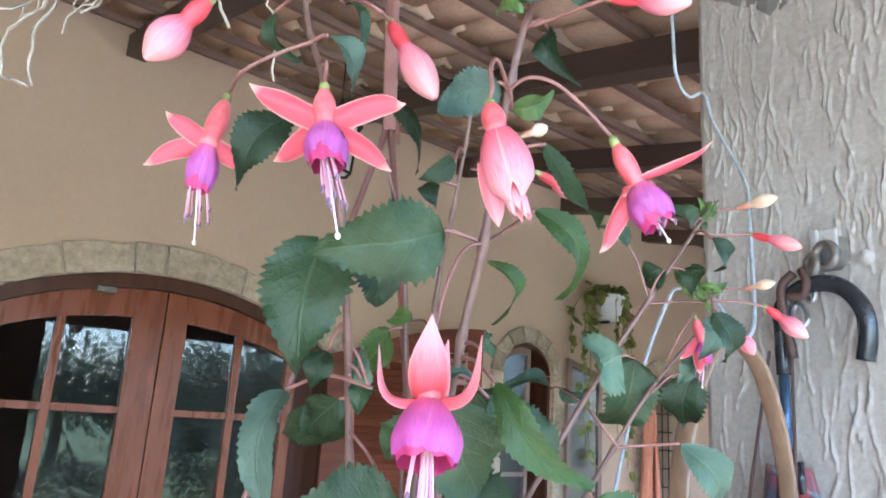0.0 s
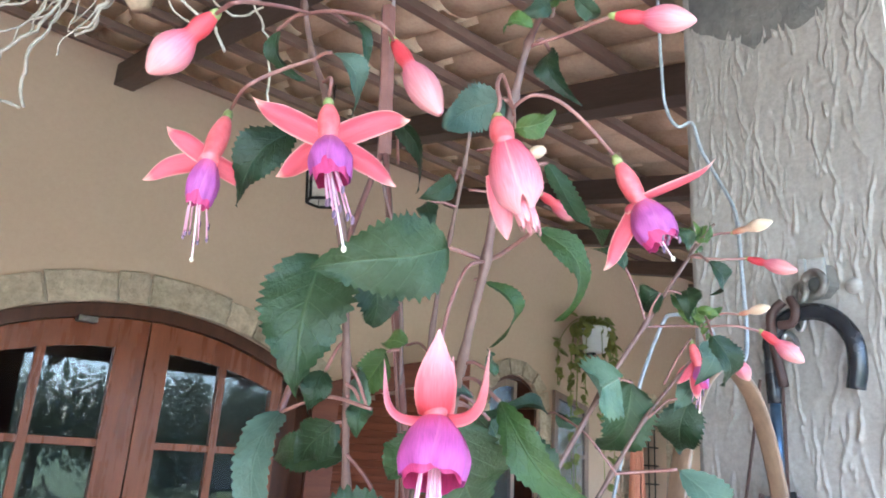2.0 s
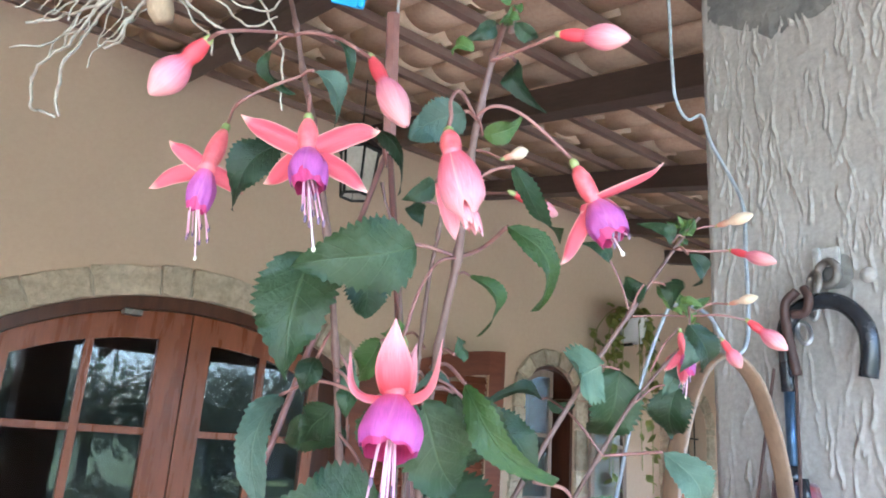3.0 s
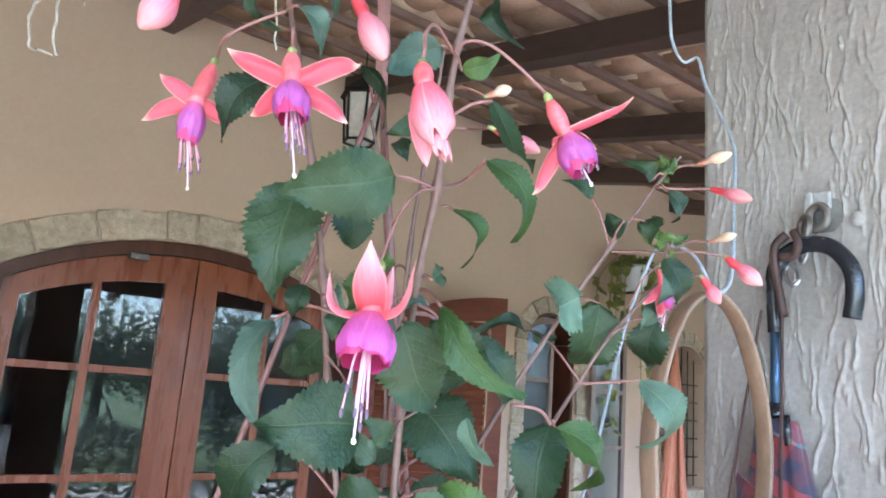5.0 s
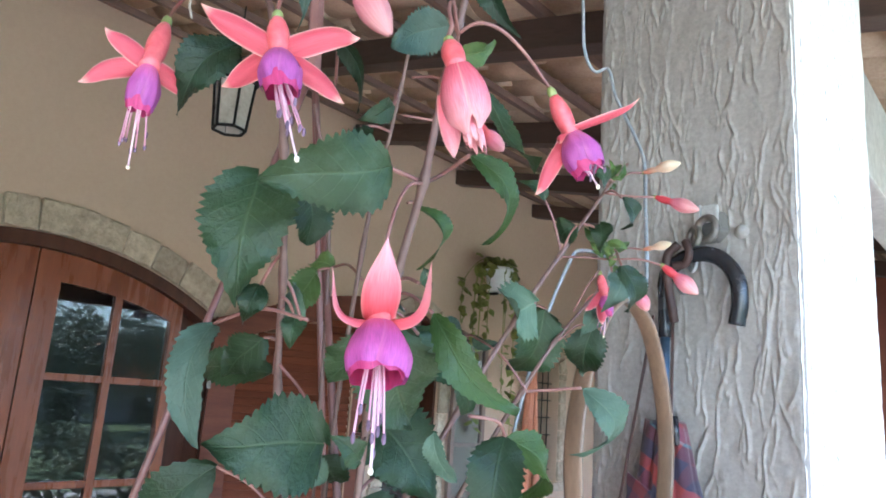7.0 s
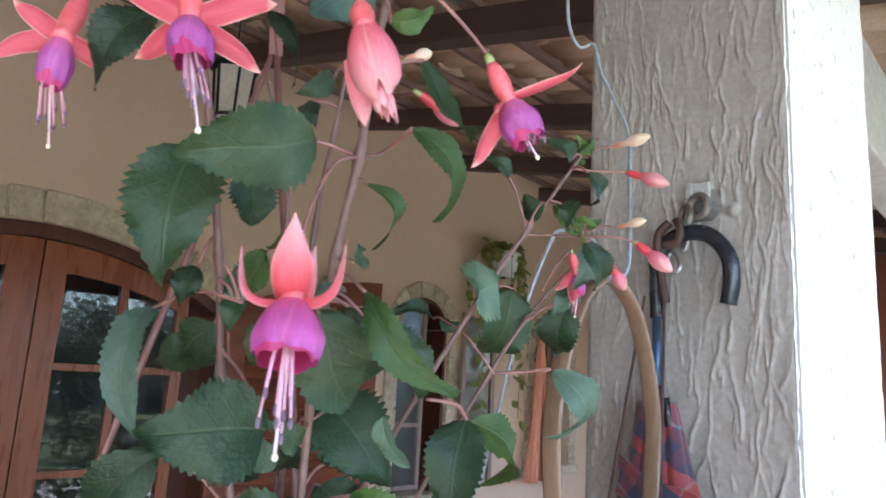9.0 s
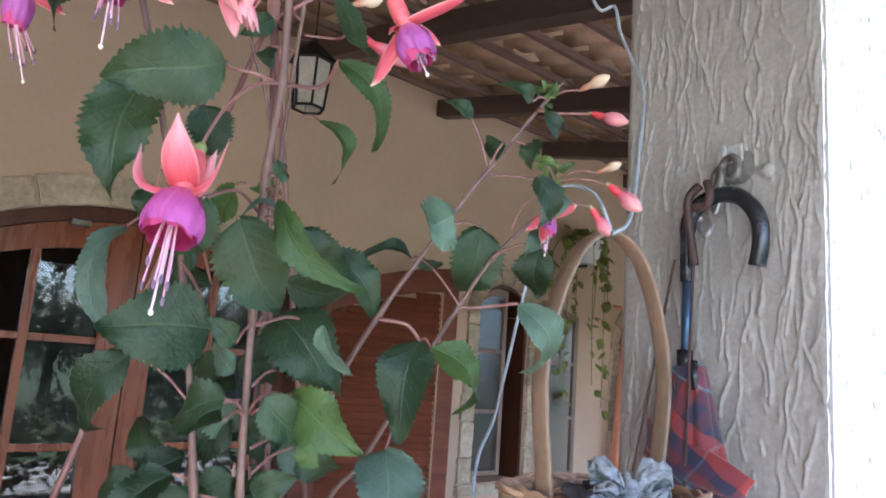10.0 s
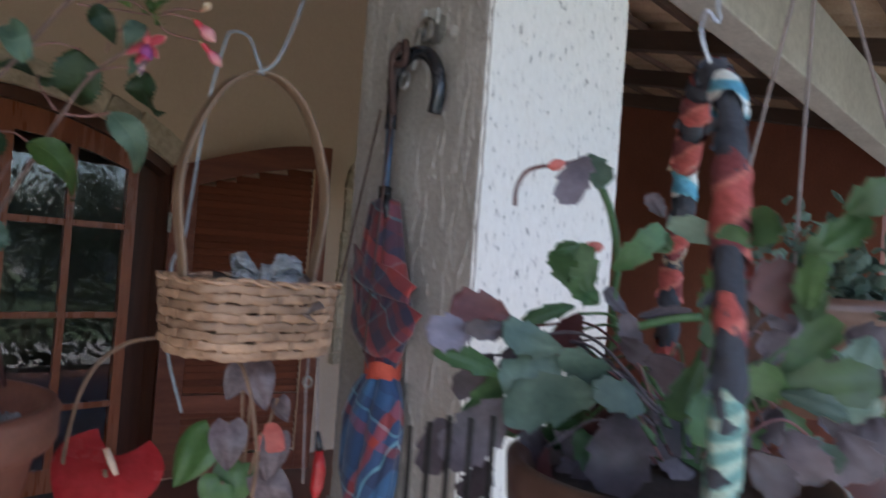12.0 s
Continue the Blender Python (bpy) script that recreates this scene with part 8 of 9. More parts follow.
segment((0.745, 0.409, 1.341), (0.709, 0.398, 1.323), 0.028, "g")
segment((0.720, 0.168, 1.357), (0.690, 0.161, 1.359), 0.016, "t")
segment((0.853, 0.394, 1.317), (0.877, 0.374, 1.292), 0.024, "p")
segment((0.603, 0.392, 1.530), (0.586, 0.377, 1.485), 0.029, "l")
segment((0.608, 0.399, 1.532), (0.622, 0.379, 1.506), 0.020, "t")
segment((0.659, 0.210, 1.453), (0.597, 0.205, 1.462), 0.016, "t")
segment((0.692, 0.414, 1.485), (0.670, 0.400, 1.503), 0.015, "p")
segment((0.694, 0.398, 1.453), (0.663, 0.385, 1.472), 0.018, "g")
segment((0.628, 0.168, 1.450), (0.635, 0.155, 1.468), 0.021, "g")
segment((0.665, 0.136, 1.469), (0.681, 0.122, 1.484), 0.018, "g")
segment((0.658, 0.143, 1.449), (0.673, 0.129, 1.467), 0.017, "g")
cactus_stem([(0.673, 0.427, 1.357), (0.651, 0.420, 1.389), (0.649, 0.411, 1.436), (0.638, 0.403, 1.477), (0.626, 0.399, 1.501), (0.610, 0.401, 1.530)], 0.0036)
cactus_stem([(0.609, 0.401, 1.531), (0.590, 0.405, 1.524), (0.560, 0.409, 1.517), (0.549, 0.411, 1.501), (0.548, 0.411, 1.483)], 0.0019, "r")
cactus_stem([(0.641, 0.400, 1.354), (0.652, 0.398, 1.375), (0.691, 0.392, 1.390), (0.721, 0.388, 1.395)], 0.004)
cactus_bud((0.615, 0.411, 1.450), (0.632, 0.405, 1.452))
cactus_bud((0.590, 0.405, 1.525), (0.575, 0.406, 1.520))
segment((0.631, 0.376, 1.431), (0.666, 0.360, 1.471), 0.022, "g")
segment((0.666, 0.158, 1.398), (0.652, 0.148, 1.439), 0.017, "g")
segment((0.654, 0.153, 1.439), (0.671, 0.142, 1.464), 0.018, "g")
segment((0.680, 0.397, 1.351), (0.704, 0.381, 1.330), 0.033, "p")
segment((0.633, 0.354, 1.374), (0.653, 0.339, 1.358), 0.020, "p")
segment((0.630, 0.215, 1.375), (0.607, 0.204, 1.340), 0.018, "g")
segment((0.712, 0.168, 1.400), (0.689, 0.158, 1.370), 0.020, "t")
segment((0.859, 0.389, 1.372), (0.828, 0.373, 1.322), 0.030, "g")
segment((0.707, 0.158, 1.355), (0.708, 0.148, 1.329), 0.023, "p")
segment((0.610, 0.158, 1.436), (0.607, 0.148, 1.458), 0.015, "g")
segment((0.629, 0.403, 1.266), (0.604, 0.386, 1.241), 0.027, "p")
segment((0.670, 0.405, 1.391), (0.713, 0.389, 1.398), 0.014, "p")
segment((0.491, 0.386, 1.295), (0.482, 0.369, 1.252), 0.029, "p")
segment((0.779, 0.389, 1.368), (0.801, 0.373, 1.382), 0.023, "p")
segment((0.610, 0.172, 1.364), (0.603, 0.161, 1.334), 0.022, "g")
segment((0.614, 0.388, 1.411), (0.601, 0.388, 1.452), 0.025, "g")
segment((0.603, 0.388, 1.451), (0.582, 0.389, 1.445), 0.012, "g")
# older hanging stems that fill the crown
_rc = random.Random(77)
for k in range(120):
    a = _rc.uniform(0, 6.283)
    r0, r1 = 0.03, _rc.uniform(0.07, 0.19)
    zb = _rc.uniform(0.16, 0.22)
    b = CPOT + Vector((0.02 + r0 * math.cos(a), r0 * math.sin(a), zb))
    m = CPOT + Vector((0.03 + r1 * math.cos(a), 0.03 + 0.8 * r1 * math.sin(a), zb + _rc.uniform(-0.02, 0.08)))
    if m.y < 0.36:
        continue
    cactus_stem([b, b.lerp(m, 0.5) + Vector((0, 0, 0.03)), m], 0.0014, _rc.choice("rpg"))
    e = m + Vector((_rc.uniform(-0.03, 0.03), _rc.uniform(-0.02, 0.03), -_rc.uniform(0.03, 0.055)))
    segment(tuple(m), tuple(e), _rc.uniform(0.014, 0.028), _rc.choice("ppggtr"))

def striped(name, a, b, c, scale, slant):
    """Torn printed cloth: slanting soft stripes of three colours, worn by noise."""
    m = bpy.data.materials.new(name)
    m.use_nodes = True
    nt = m.node_tree
    bsdf = next(n for n in nt.nodes if n.type == "BSDF_PRINCIPLED")
    co = nt.nodes.new("ShaderNodeTexCoord")
    mp = nt.nodes.new("ShaderNodeMapping")
    mp.inputs["Rotation"].default_value = (0, radians(slant), 0)
    nt.links.new(co.outputs["Object"], mp.inputs["Vector"])
    wave = node(nt, "ShaderNodeTexWave", Scale=scale, Distortion=2.5, Detail=2.0, Detail_Scale=1.5)
    wave.bands_direction = "Z"
    nt.links.new(mp.outputs["Vector"], wave.inputs["Vector"])
    col = ramp(nt, wave.outputs["Fac"], [(0.2, a), (0.5, b), (0.8, c)])
    fine = node(nt, "ShaderNodeTexNoise", Scale=260.0, Detail=3.0)
    nt.links.new(co.outputs["Object"], fine.inputs["Vector"])
    mx = nt.nodes.new("ShaderNodeMix")
    mx.data_type, mx.blend_type = "RGBA", "OVERLAY"
    mx.inputs["Factor"].default_value = 0.5
    nt.links.new(col, mx.inputs["A"])
    nt.links.new(fine.outputs["Fac"], mx.inputs["B"])
    nt.links.new(mx.outputs["Result"], bsdf.inputs["Base Color"])
    bsdf.inputs["Roughness"].default_value = 0.9
    bp = node(nt, "ShaderNodeBump", Strength=0.5, Distance=0.002)
    nt.links.new(fine.outputs["Fac"], bp.inputs["Height"])
    nt.links.new(bp.outputs["Normal"], bsdf.inputs["Normal"])
    return m


CLOTHS = [surface("navy_cloth", (0.030, 0.034, 0.048), (0.065, 0.070, 0.085), scale=40, rough=0.9, bump=0.5, fine=200, depth=0.002),
          striped("coral_cloth", (0.40, 0.085, 0.075), (0.50, 0.16, 0.13), (0.17, 0.04, 0.045), 9.0, 35),
          striped("sky_blue_cloth", (0.10, 0.30, 0.42), (0.16, 0.42, 0.52), (0.66, 0.70, 0.68), 14.0, -25),
          striped("sea_green_cloth", (0.13, 0.26, 0.24), (0.20, 0.34, 0.30), (0.33, 0.43, 0.36), 30.0, 30),
          surface("tan_cloth", (0.30, 0.22, 0.15), (0.46, 0.38, 0.29), scale=60, rough=0.9, bump=0.5, fine=200, depth=0.002)]
ring = root("cloth_hanger", pose(0.645, 0.252, 1.577), "hanging loop wrapped in torn strips of navy, coral and blue cloth", "plant hanger")
_off = Vector((-0.645, -0.252, -1.577))


def wrapped(pts, radius, order, seed):
    """A rope under overlapping cloth strips, each a band of its own that winds at a slant."""
    rr = random.Random(seed)
    p = spline([Vector(q) + _off for q in pts], 10)
    part("rope", tube(bmesh.new(), p, radius * 0.8, 10), CLOTHS[0], ring)
    k, i = 0, 0
    while i < len(p) - 3:
        n = rr.randint(5, 9)
        swell = rr.uniform(0.78, 1.12)
        seg = p[i : i + n + 1]
        if len(seg) < 3:
            break
        bm = bmesh.new()
        sides, rings = 16, []
        slant = rr.choice((-1, 1)) * rr.uniform(0.5, 1.1)
        for j, q in enumerate(seg):
            d = (seg[min(j + 1, len(seg) - 1)] - seg[max(j - 1, 0)]).normalized()
            e1 = d.cross(Vector((0, 1, 0))).normalized()
            e2 = d.cross(e1)
            row = []
            for s in range(sides):
                a = 2 * math.pi * s / sides
                r = radius * swell * (1 + 0.10 * math.sin(3 * a + j + seed) + rr.uniform(-0.05, 0.05) + 0.05 * (k % 2) + (0.12 * math.sin(2 * a + k) if j in (0, len(seg) - 1) else 0))
                row.append(bm.verts.new(q + d * (slant * radius * math.cos(a + 0.6) + (rr.uniform(-0.25, 0.25) * radius if j in (0, len(seg) - 1) else 0)) + (e1 * math.cos(a) + e2 * math.sin(a)) * r))
            rings.append(row)
        for r0, r1 in zip(rings, rings[1:]):
            for s in range(sides):
                bm.faces.new((r0[s], r0[(s + 1) % sides], r1[(s + 1) % sides], r1[s]))
        part("cloth_strip", bm, CLOTHS[order[k % len(order)]], ring, smooth=True)
        if rr.random() < 0.7:
            # a torn end of the strip that stands off
            q, a = seg[len(seg) // 2], rr.uniform(0, 6.283)
            e = Vector((math.cos(a), 0.4 * math.sin(a), rr.uniform(-0.6, 0.4))).normalized()
            side = e.cross(Vector((0, 1, 0.3))).normalized()
            bm = bmesh.new()
            rows = []
            for jj in range(6):
                u = jj / 5
                mid = q + e * (radius * (0.85 + 0.65 * u)) + Vector((0, 0, -0.5 * radius * u * u))
                rows.append([bm.verts.new(mid + side * (radius * 0.55 * (1 - 0.8 * u) * f) + Vector((0, 0.1 * radius * math.sin(4 * u + f), 0))) for f in (-1, -0.3, 0.4, 1)])
            for r0, r1 in zip(rows, rows[1:]):
                for f in range(3):
                    bm.faces.new((r0[f], r0[f + 1], r1[f + 1], r1[f]))
            part("torn_end", bm, CLOTHS[order[k % len(order)]], ring, smooth=True)
        i += n - 1
        k += 1


wrapped([(0.645, 0.252, 1.577), (0.646, 0.238, 1.562), (0.641, 0.222, 1.545), (0.636, 0.207, 1.518), (0.622, 0.178, 1.472), (0.606, 0.148, 1.428), (0.597, 0.127, 1.392), (0.594, 0.121, 1.340), (0.596, 0.135, 1.250), (0.606, 0.175, 1.150), (0.645, 0.270, 1.100), (0.668, 0.325, 1.100)], 0.0100, [0, 1, 0, 2, 0, 0, 1, 1, 0, 1, 0, 3, 3, 1, 4, 2, 0], 1)
wrapped([(0.645, 0.256, 1.578), (0.652, 0.280, 1.573), (0.670, 0.322, 1.564), (0.698, 0.385, 1.550), (0.717, 0.428, 1.533), (0.727, 0.445, 1.505), (0.735, 0.472, 1.462), (0.739, 0.486, 1.439), (0.746, 0.500, 1.380), (0.750, 0.510, 1.300), (0.735, 0.470, 1.180), (0.690, 0.375, 1.100)], 0.0112, [0, 1, 0, 1, 0, 1, 1, 4, 2, 0, 1, 4], 2)
part("hook_wire", tube(bmesh.new(), spline([(0.0, -0.005, -0.01), (-0.012, -0.003, 0.02), (-0.008, 0, 0.04), (0.002, 0, 0.035), (-0.002, 0, 0.10), (-0.002, 0.0, 0.52)], 6), 0.0014, 6), STEEL, ring)

CORDM = surface("grey_pink_cord", (0.20, 0.16, 0.155), (0.29, 0.24, 0.23), scale=60, rough=0.8, bump=0.4, fine=250)
for k, (a, b) in enumerate((((0.998, 0.651, 1.95), (0.997, 0.659, 1.42)), ((0.995, 0.651, 1.95), (0.905, 0.675, 1.45)), ((1.000, 0.648, 1.95), (1.16, 0.632, 1.50)))):
    cord = root("cord", Matrix.Translation(a), "thin grey-pink cord that carries a hanging pot", "cord", "cords of the further pot")
    part("strand", tube(bmesh.new(), [(0, 0, 0.22), (0, 0, 0), Vector(b) - Vector(a)], 0.0028, 6), CORDM, cord)
further = root("further_pot", pose(1.02, 0.66, 1.27), "dark hanging pot with leafy growth beyond the cactus", "potted plant")
part("pot", lathe(bmesh.new(), [(0, 0), (0.09, 0), (0.125, 0.12), (0.135, 0.125), (0.135, 0.15), (0.12, 0.15), (0.115, 0.12), (0.0, 0.12)], 32), BROWNPOT, further, smooth=True)
tagged(part("foliage", small_leaves(330, lambda rr: (Vector((rr.gauss(0.02, 0.06), rr.gauss(0, 0.05), 0.13 + abs(rr.gauss(0, 0.055)))), Vector((rr.uniform(-1, 1), rr.uniform(-1, 0.2), rr.uniform(-0.6, 0.6))).normalized()), 0.026, 55), CACTUS["t"], further), kind="stuff")

# iron fork rail beside the hanging pot
fork = root("iron_rack", pose(0.461, 0.348, 1.10, 0, 0, -55), "black iron rack with upright tines", "rack")
part("bar", tube(bmesh.new(), [(-0.02, 0, 0.10), (0.11, 0, 0.10)], 0.004, 8), IRON, fork)
for k, h in enumerate((0.196, 0.204, 0.213, 0.216, 0.222)):
    part("tine", boxbm(-0.0018 + 0.0218 * k, 0.0018 + 0.0218 * k, -0.0016, 0.0016, 0.10, h, bevel=0.0008), IRON, fork)
for x in (-0.015, 0.105):
    part("post", tube(bmesh.new(), [(x, 0, 0.10), (x, 0, -1.098)], 0.005, 8), IRON, fork)

# ---- anthurium and begonia under the basket ----
SPATHE = surface("red_spathe", (0.34, 0.018, 0.022), (0.43, 0.036, 0.038), scale=20, rough=0.25, bump=0.2, fine=90, depth=0.002)
SPADIX = surface("cream_spadix", (0.62, 0.45, 0.32), (0.72, 0.56, 0.42), scale=60, rough=0.6, bump=0.3, fine=300)
STALKB = surface("ochre_stalk", (0.15, 0.085, 0.050), (0.22, 0.13, 0.08), scale=30, rough=0.45, bump=0.1)
BEGONIA = surface("begonia_leaf", (0.08, 0.055, 0.06), (0.18, 0.14, 0.155), scale=35, rough=0.4, bump=0.3, fine=140, depth=0.001, transmit=0.15)
GREENB = surface("broad_green_leaf", (0.05, 0.12, 0.03), (0.09, 0.17, 0.05), scale=20, rough=0.4, bump=0.2, fine=120, depth=0.001, transmit=0.2)
CORAL = surface("coral_bract", (0.42, 0.08, 0.065), (0.50, 0.13, 0.10), scale=25, rough=0.5, bump=0.2, transmit=0.15)
anth = root("anthurium", pose(0.16, 0.74, 0.86), "red anthurium with glossy spathe and arching ochre stalks", "potted plant")
ORG = Vector((0.16, 0.74, 0.86))


def broad(base, tip, width, rot, mat, name, parent, org, heart=0.0, seed=0):
    """A broad smooth-edged leaf or spathe."""
    b, t = Vector(base), Vector(tip)
    ax = (t - b).normalized()
    ln = (t - b).length
    see = (Vector((0.36, -0.22, 1.5)) - b).normalized()
    side = Matrix.Rotation(radians(rot), 3, ax) @ ax.cross(see).normalized()
    nrm = side.cross(ax)
    bm = bmesh.new()
    rows, n, h = [], 14, 5
    for i in range(n + 1):
        s = i / n
        w = 0.5 * width * math.sin(math.pi * min(1, 0.06 + 0.94 * s) ** 0.7) ** 0.8
        rows.append([bm.verts.new(b - org + ax * (ln * (s - heart * (1 - s) * (abs(j) / h) ** 1.5)) + side * (w * j / h) + nrm * (0.10 * ln * math.sin(math.pi * s) - 0.15 * w * (j / h) ** 2 + 0.02 * ln * math.sin(4 * s + j + seed))) for j in range(-h, h + 1)])
    for i in range(n):
        for j in range(2 * h):
            bm.faces.new((rows[i][j], rows[i][j + 1], rows[i + 1][j + 1], rows[i + 1][j]))
    return part(name, bm, mat, parent, smooth=True)


part("pot", lathe(bmesh.new(), [(0, 0), (0.09, 0), (0.12, 0.15), (0.128, 0.155), (0.128, 0.18), (0.118, 0.18), (0.11, 0.15), (0, 0.15)], 32), POTM, anth, smooth=True, m=pose(0, 0, -0.08))
for pts, r in (([(0.12, 0.72, 0.92), (0.090, 0.698, 1.114), (0.091, 0.696, 1.196), (0.108, 0.702, 1.263), (0.143, 0.706, 1.299), (0.177, 0.711, 1.309)], 0.0024), ([(0.26, 0.72, 0.92), (0.313, 0.665, 1.131), (0.309, 0.663, 1.225), (0.292, 0.675, 1.277), (0.283, 0.676, 1.290)], 0.0022), ([(0.16, 0.73, 0.9), (0.15, 0.70, 1.05), (0.137, 0.69, 1.15)], 0.003)):
    part("stalk", tube(bmesh.new(), [q - ORG for q in spline(pts, 8)], r, 8), STALKB, anth, smooth=True)
broad((0.137, 0.722, 1.158), (0.126, 0.640, 1.085), 0.128, 4, SPATHE, "spathe", anth, ORG, 0.32, 1)
part("spadix", tube(bmesh.new(), [Vector(q) - ORG for q in ((0.137, 0.688, 1.176), (0.145, 0.684, 1.162), (0.153, 0.680, 1.148))], [0.004, 0.0045, 0.003], 10), SPADIX, anth, "cream spadix", smooth=True)
part("support", tube(bmesh.new(), [(0, 0, -0.08), (0, 0, -0.86)], 0.02, 10), IRON, anth)
beg = root("begonia", pose(0.29, 0.80, 0.86), "mauve-leaved begonia with coral bracts", "potted plant")
ORB = Vector((0.29, 0.80, 0.86))
part("pot", lathe(bmesh.new(), [(0, 0), (0.07, 0), (0.10, 0.13), (0.107, 0.135), (0.107, 0.16), (0.098, 0.16), (0.09, 0.13), (0, 0.13)], 32), POTM, beg, smooth=True)
part("support", tube(bmesh.new(), [(0, 0, 0), (0, 0, -0.86)], 0.02, 10), IRON, beg)
for k, (b, t, w, rot, mat) in enumerate((((0.272, 0.725, 1.205), (0.276, 0.715, 1.145), 0.05, 10, BEGONIA), ((0.335, 0.72, 1.195), (0.325, 0.712, 1.135), 0.04, -20, BEGONIA), ((0.315, 0.715, 1.195), (0.345, 0.712, 1.175), 0.04, 10, CORAL), ((0.25, 0.735, 1.19), (0.21, 0.725, 1.12), 0.06, 20, GREENB), ((0.33, 0.74, 1.235), (0.345, 0.735, 1.205), 0.03, 30, BEGONIA), ((0.27, 0.72, 1.13), (0.25, 0.715, 1.10), 0.05, -10, GREENB), ((0.31, 0.73, 1.14), (0.36, 0.72, 1.11), 0.05, 15, BEGONIA), ((0.29, 0.74, 1.15), (0.27, 0.73, 1.09), 0.06, 0, GREENB), ((0.30, 0.715, 1.285), (0.318, 0.705, 1.225), 0.045, 15, BEGONIA), ((0.285, 0.72, 1.280), (0.268, 0.712, 1.235), 0.038, -25, BEGONIA))):
    broad(b, t, w, rot, mat, "leaf", beg, ORB, 0.1, k)
    part("stalk", tube(bmesh.new(), [q - ORB for q in spline([(0.29, 0.80, 1.0), (0.29, 0.76, 1.08), b], 6)], 0.0022, 6), STALKB, beg)
tassel = root("wind_chime", pose(0.366, 0.756, 1.34), "small hanging cord with red bead and steel rings", "hanging ornament")
part("cord", tube(bmesh.new(), [(0, 0, 0.02), (-0.002, 0, -0.09), (0.004, 0, -0.22)], 0.0016, 6), CORDM, tassel)
for z in (-0.02, -0.085):
    part("ring", link(bmesh.new(), pose(0, 0, z, 0, 0, 30), 0.006, 1.2, 0.0018), RUST, tassel)
part("cap", tube(bmesh.new(), [(0.018, 0, -0.15), (0.022, 0, -0.175)], [0.003, 0.006], 10), BLACKPL, tassel, smooth=True)
part("bead", tube(bmesh.new(), [(0.022, 0, -0.175), (0.024, 0, -0.20), (0.022, 0, -0.225), (0.021, 0, -0.24)], [0.006, 0.009, 0.009, 0.004], 12), SPATHE, tassel, smooth=True)
part("cord", tube(bmesh.new(), [(0.018, 0, -0.15), (0.01, 0.01, -0.05), (0.0, 0.0, 0.02)], 0.0012, 6), CORDM, tassel)

# ---- garden behind: trees and a neighbour's house, seen in the panes ----
BARKT = surface("tree_bark", (0.07, 0.05, 0.035), (0.13, 0.10, 0.07), scale=6, rough=0.9, bump=0.6)
CROWN_M = surface("tree_leaf", (0.080, 0.098, 0.058), (0.17, 0.19, 0.12), scale=0.8, rough=0.6, bump=0.0, transmit=0.25)


def tree(x, y, height, spread, seed, leaves=2000, size=0.15):
    """Tapered trunk, forking limbs and a loose crown of leaf clusters."""
    rr = random.Random(seed)
    t = root("tree", HOUSE @ pose(x, y, -0.2), "broad leafy garden tree with an open crown", "tree", "garden trees")
    lean = Vector((rr.uniform(-0.4, 0.4), rr.uniform(-0.4, 0.4), 0))
    top = Vector((0, 0, height * 0.55)) + lean
    part("trunk", tube(bmesh.new(), spline([(0, 0, -0.1), (lean.x * 0.2, lean.y * 0.5, height * 0.28), top], 6), [0.17 - 0.008 * k for k in range(13)], 10), BARKT, t, smooth=True)
    tips = []
    for k in range(11):
        a = 2 * math.pi * k / 11 + rr.uniform(-0.3, 0.3)
        e = spread * rr.uniform(0.45, 1.0)
        s = top * rr.uniform(0.55, 1.0)
        end = s + Vector((e * math.cos(a), e * math.sin(a), height * rr.uniform(0.05, 0.42)))
        part("limb", tube(bmesh.new(), spline([s, s.lerp(end, 0.5) + Vector((0, 0, 0.25)), end], 5), [0.07 - 0.005 * q for q in range(11)], 7), BARKT, t, smooth=True)
        tips += [s.lerp(end, f) for f in (0.5, 0.75, 1.0)]

    def where(r2):
        c = r2.choice(tips)
        v = Vector([r2.gauss(0, 0.34) for _ in range(3)])
        return c + v * Vector((1.2, 1.2, 0.8)).length * 0.7, Vector((r2.uniform(-1, 1), r2.uniform(-1, 1), r2.uniform(-1, 0.4))).normalized()

    tagged(part("crown", small_leaves(leaves, where, size, seed + 1), CROWN_M, t, "loose green foliage"), kind="stuff")
    return t


for k, (x, y, h, sp) in enumerate(((2.6, -13.0, 4.0, 1.9), (5.2, -15.0, 4.3, 2.1), (7.8, -14.0, 4.1, 2.0), (10.6, -15.5, 4.5, 2.2), (13.8, -16.5, 4.6, 2.4), (18.0, -19.0, 4.9, 2.8), (11.0, 1.2, 3.0, 1.2), (24, -17, 4.6, 2.6), (-0.8, -15.0, 3.3, 2.0), (-6, -15, 4.6, 2.6), (17.0, -11.5, 3.4, 1.9), (20.0, -14.0, 3.8, 2.1), (22.5, -13.0, 3.8, 2.1))):
    tree(x, y, 0.90 * h, sp, 300 + 7 * k, 2600, 0.15)
leaning = root("leaning_tree", HOUSE @ pose(2.85, -5.0, -0.25), "leaning bare dark trunk in the garden shrubs", "tree")
part("trunk", tube(bmesh.new(), spline([(0.05, 0, -0.05), (-0.30, 0.0, 0.55), (-0.75, -0.05, 1.15), (-1.15, -0.1, 1.55), (-1.5, -0.15, 1.8)], 6), [0.085 - 0.0022 * k for k in range(25)], 9), BARKT, leaning, smooth=True)
part("limb", tube(bmesh.new(), spline([(-0.62, -0.03, 1.0), (-0.55, -0.1, 1.5), (-0.65, -0.15, 2.0)], 6), [0.045 - 0.0025 * k for k in range(13)], 8), BARKT, leaning, smooth=True)
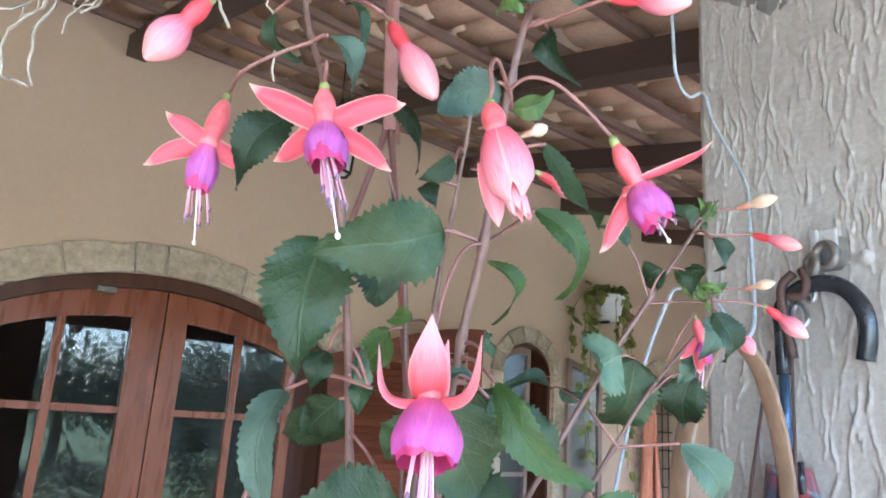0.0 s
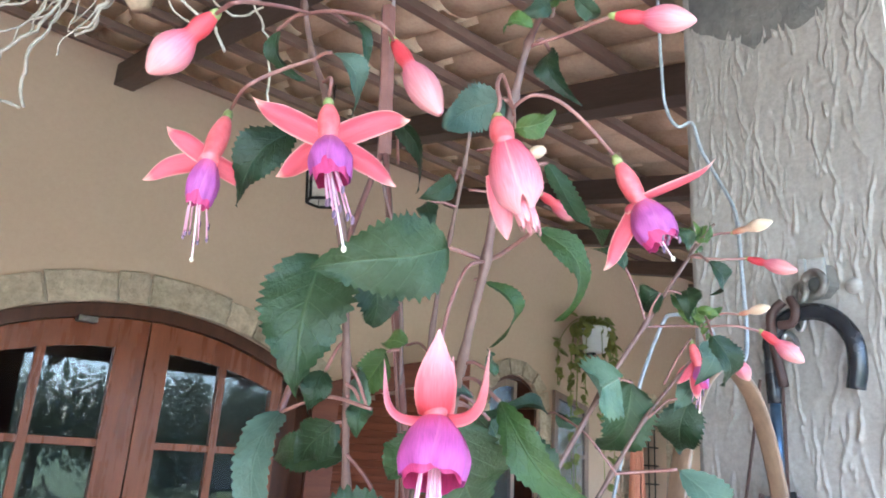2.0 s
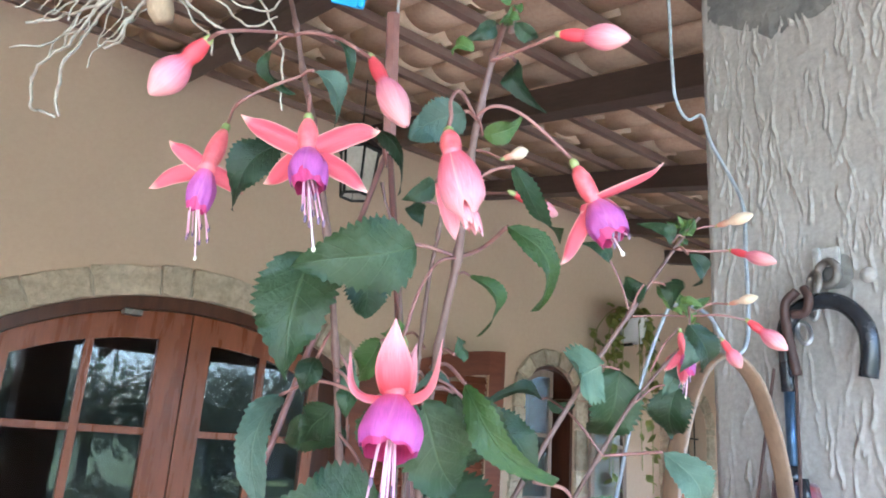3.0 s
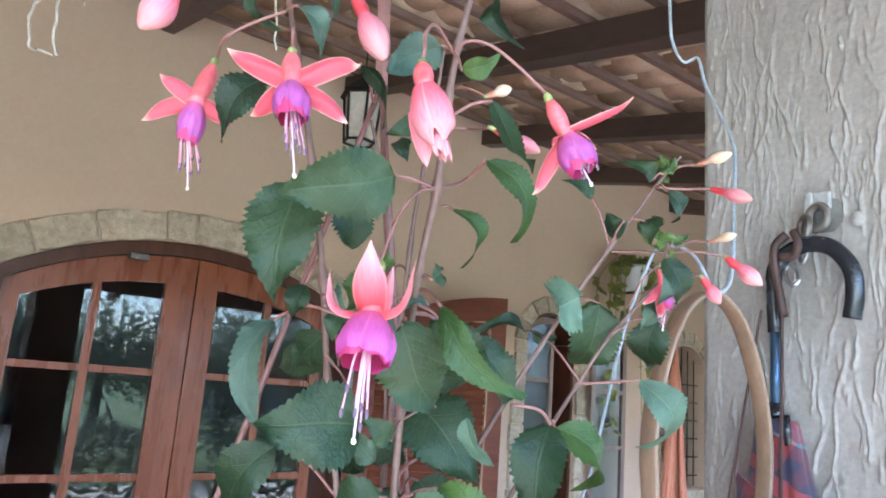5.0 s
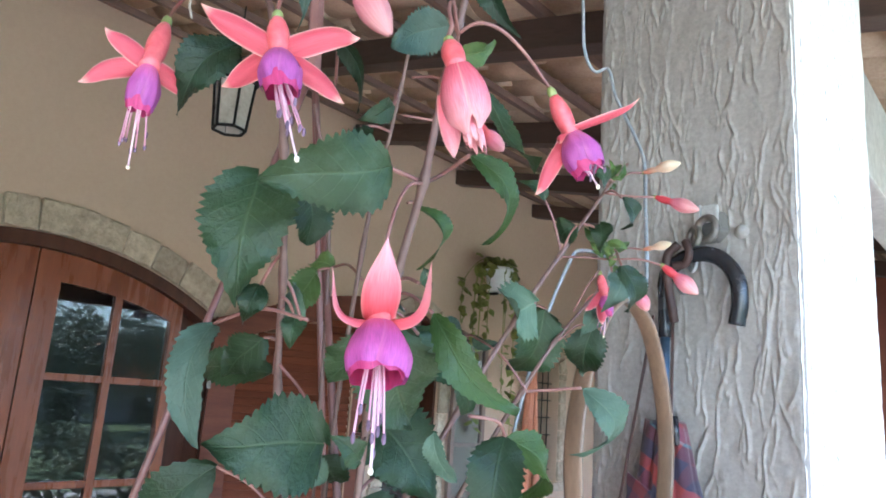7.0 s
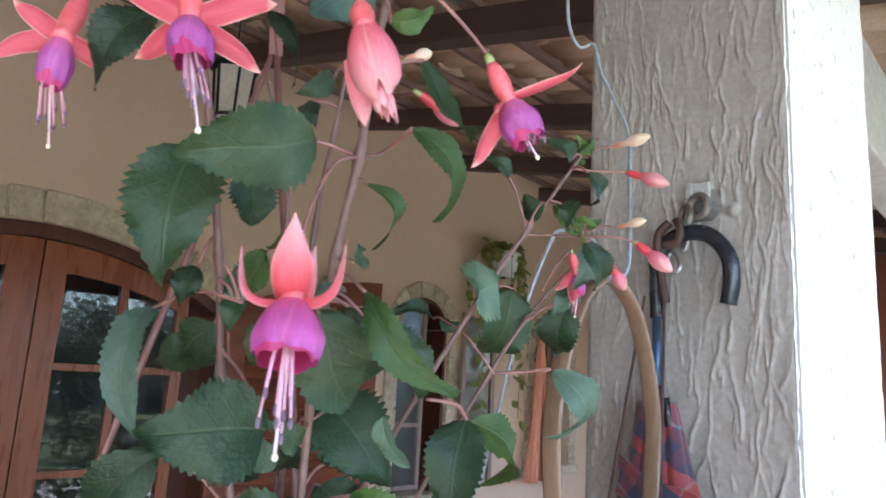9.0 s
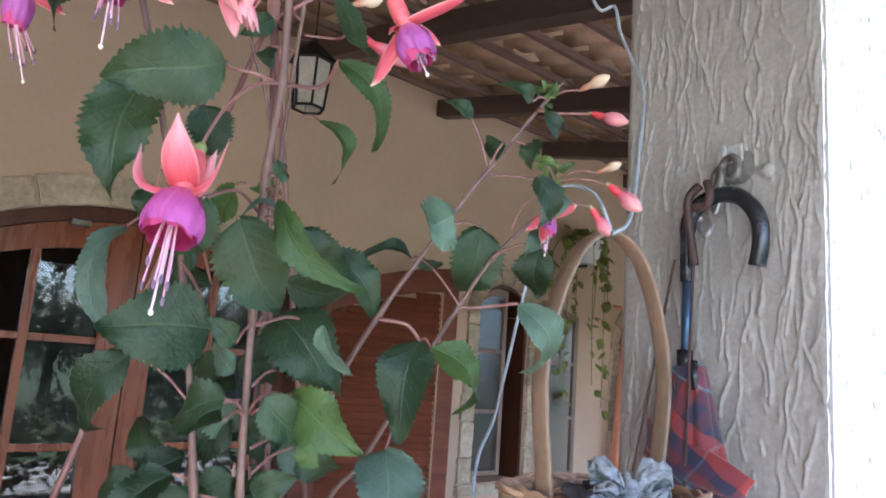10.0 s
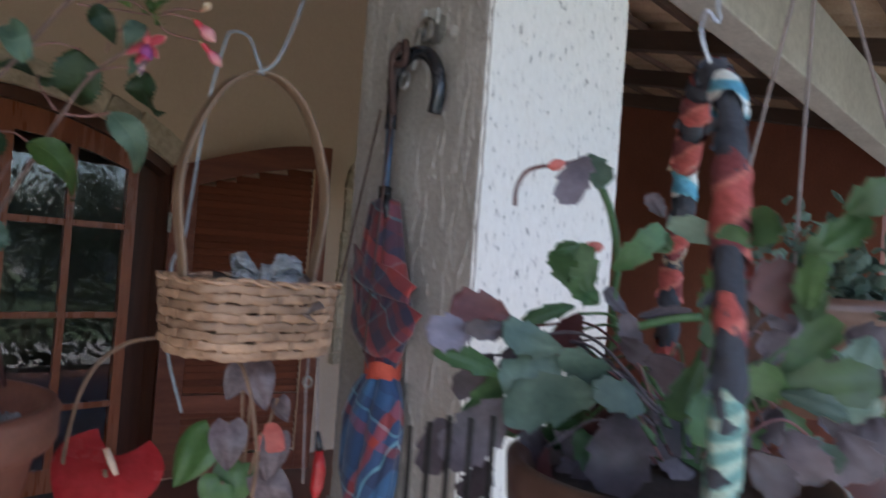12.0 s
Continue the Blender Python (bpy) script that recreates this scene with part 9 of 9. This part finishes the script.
hedge = root("hedge", HOUSE @ pose(8, -7.2, -0.2), "uneven green shrubs along the garden", "hedge")


def in_shrubs(rr):
    """A spot in the row of shrubs, which swells and thins along its length."""
    x = rr.uniform(-9, 8)
    tall = 0.95 + 0.5 * math.sin(1.7 * x) + 0.35 * math.sin(4.1 * x + 1)
    return Vector((x, rr.uniform(-0.6, 0.6), max(0.3, tall) * rr.random() ** 0.8)), Vector((rr.uniform(-1, 1), rr.uniform(-1, 1), rr.uniform(-0.5, 0.8))).normalized()


tagged(part("foliage", small_leaves(5200, in_shrubs, 0.12, 91), CROWN_M, hedge), kind="stuff")
for k in range(16):
    x = -8.5 + 1.05 * k
    part("twig", tube(bmesh.new(), spline([(x, 0, -0.05), (x + 0.1, 0.1, 0.5), (x - 0.1, 0.05, 1.0)], 4), 0.03, 6), BARKT, hedge)
# added plants that keep the sunlit paving out of the door panes
border = root("border_screen_plants", HOUSE @ pose(5.2, -0.62, -0.2), "low green border plants added along the veranda edge to screen the bright paving", "plants")


def in_border(rr):
    x = rr.uniform(-4.0, 6.0)
    tall = 0.78 + 0.22 * math.sin(3.3 * x) + 0.14 * math.sin(8.3 * x + 2)
    return Vector((x, rr.uniform(-0.28, 0.28), tall * rr.random() ** 0.75)), Vector((rr.uniform(-1, 1), rr.uniform(-1, 1), rr.uniform(-0.3, 1))).normalized()


tagged(part("foliage", small_leaves(4600, in_border, 0.09, 93), CROWN_M, border), kind="stuff")
part("soil_bed", boxbm(-4.2, 6.2, -0.3, 0.3, 0.0, 0.14, bevel=0.02), SOILM, border)
ROOFO = surface("orange_roof", (0.42, 0.15, 0.07), (0.52, 0.21, 0.10), scale=3, rough=0.8, bump=0.4)
WALLW = surface("pale_house_wall", (0.40, 0.37, 0.32), (0.46, 0.43, 0.38), scale=1, rough=0.9, bump=0.1)
house = root("house", HOUSE @ pose(15.2, -23.5, -1.3, 0, 0, 12), "neighbour's pale house with an orange tiled roof", "house")
part("wall", boxbm(-5, 5, -3.5, 3.5, 0, 2.9), WALLW, house)
_bm = bmesh.new()
extrude_poly(_bm, [(-5.6, 2.7), (5.6, 2.7), (5.6, 2.85), (0, 4.6), (-5.6, 2.85)], -4.0, 4.0)
part("roof", _bm, ROOFO, house)
for x in (-3, 0, 3):
    wd = part("window", boxbm(x - 0.6, x + 0.6, 3.5, 3.56, 1.0, 2.1, bevel=0.02), WINWOOD, house)
    part("pane", boxbm(x - 0.5, x + 0.5, 3.565, 3.57, 1.1, 2.0), GLASS, wd)
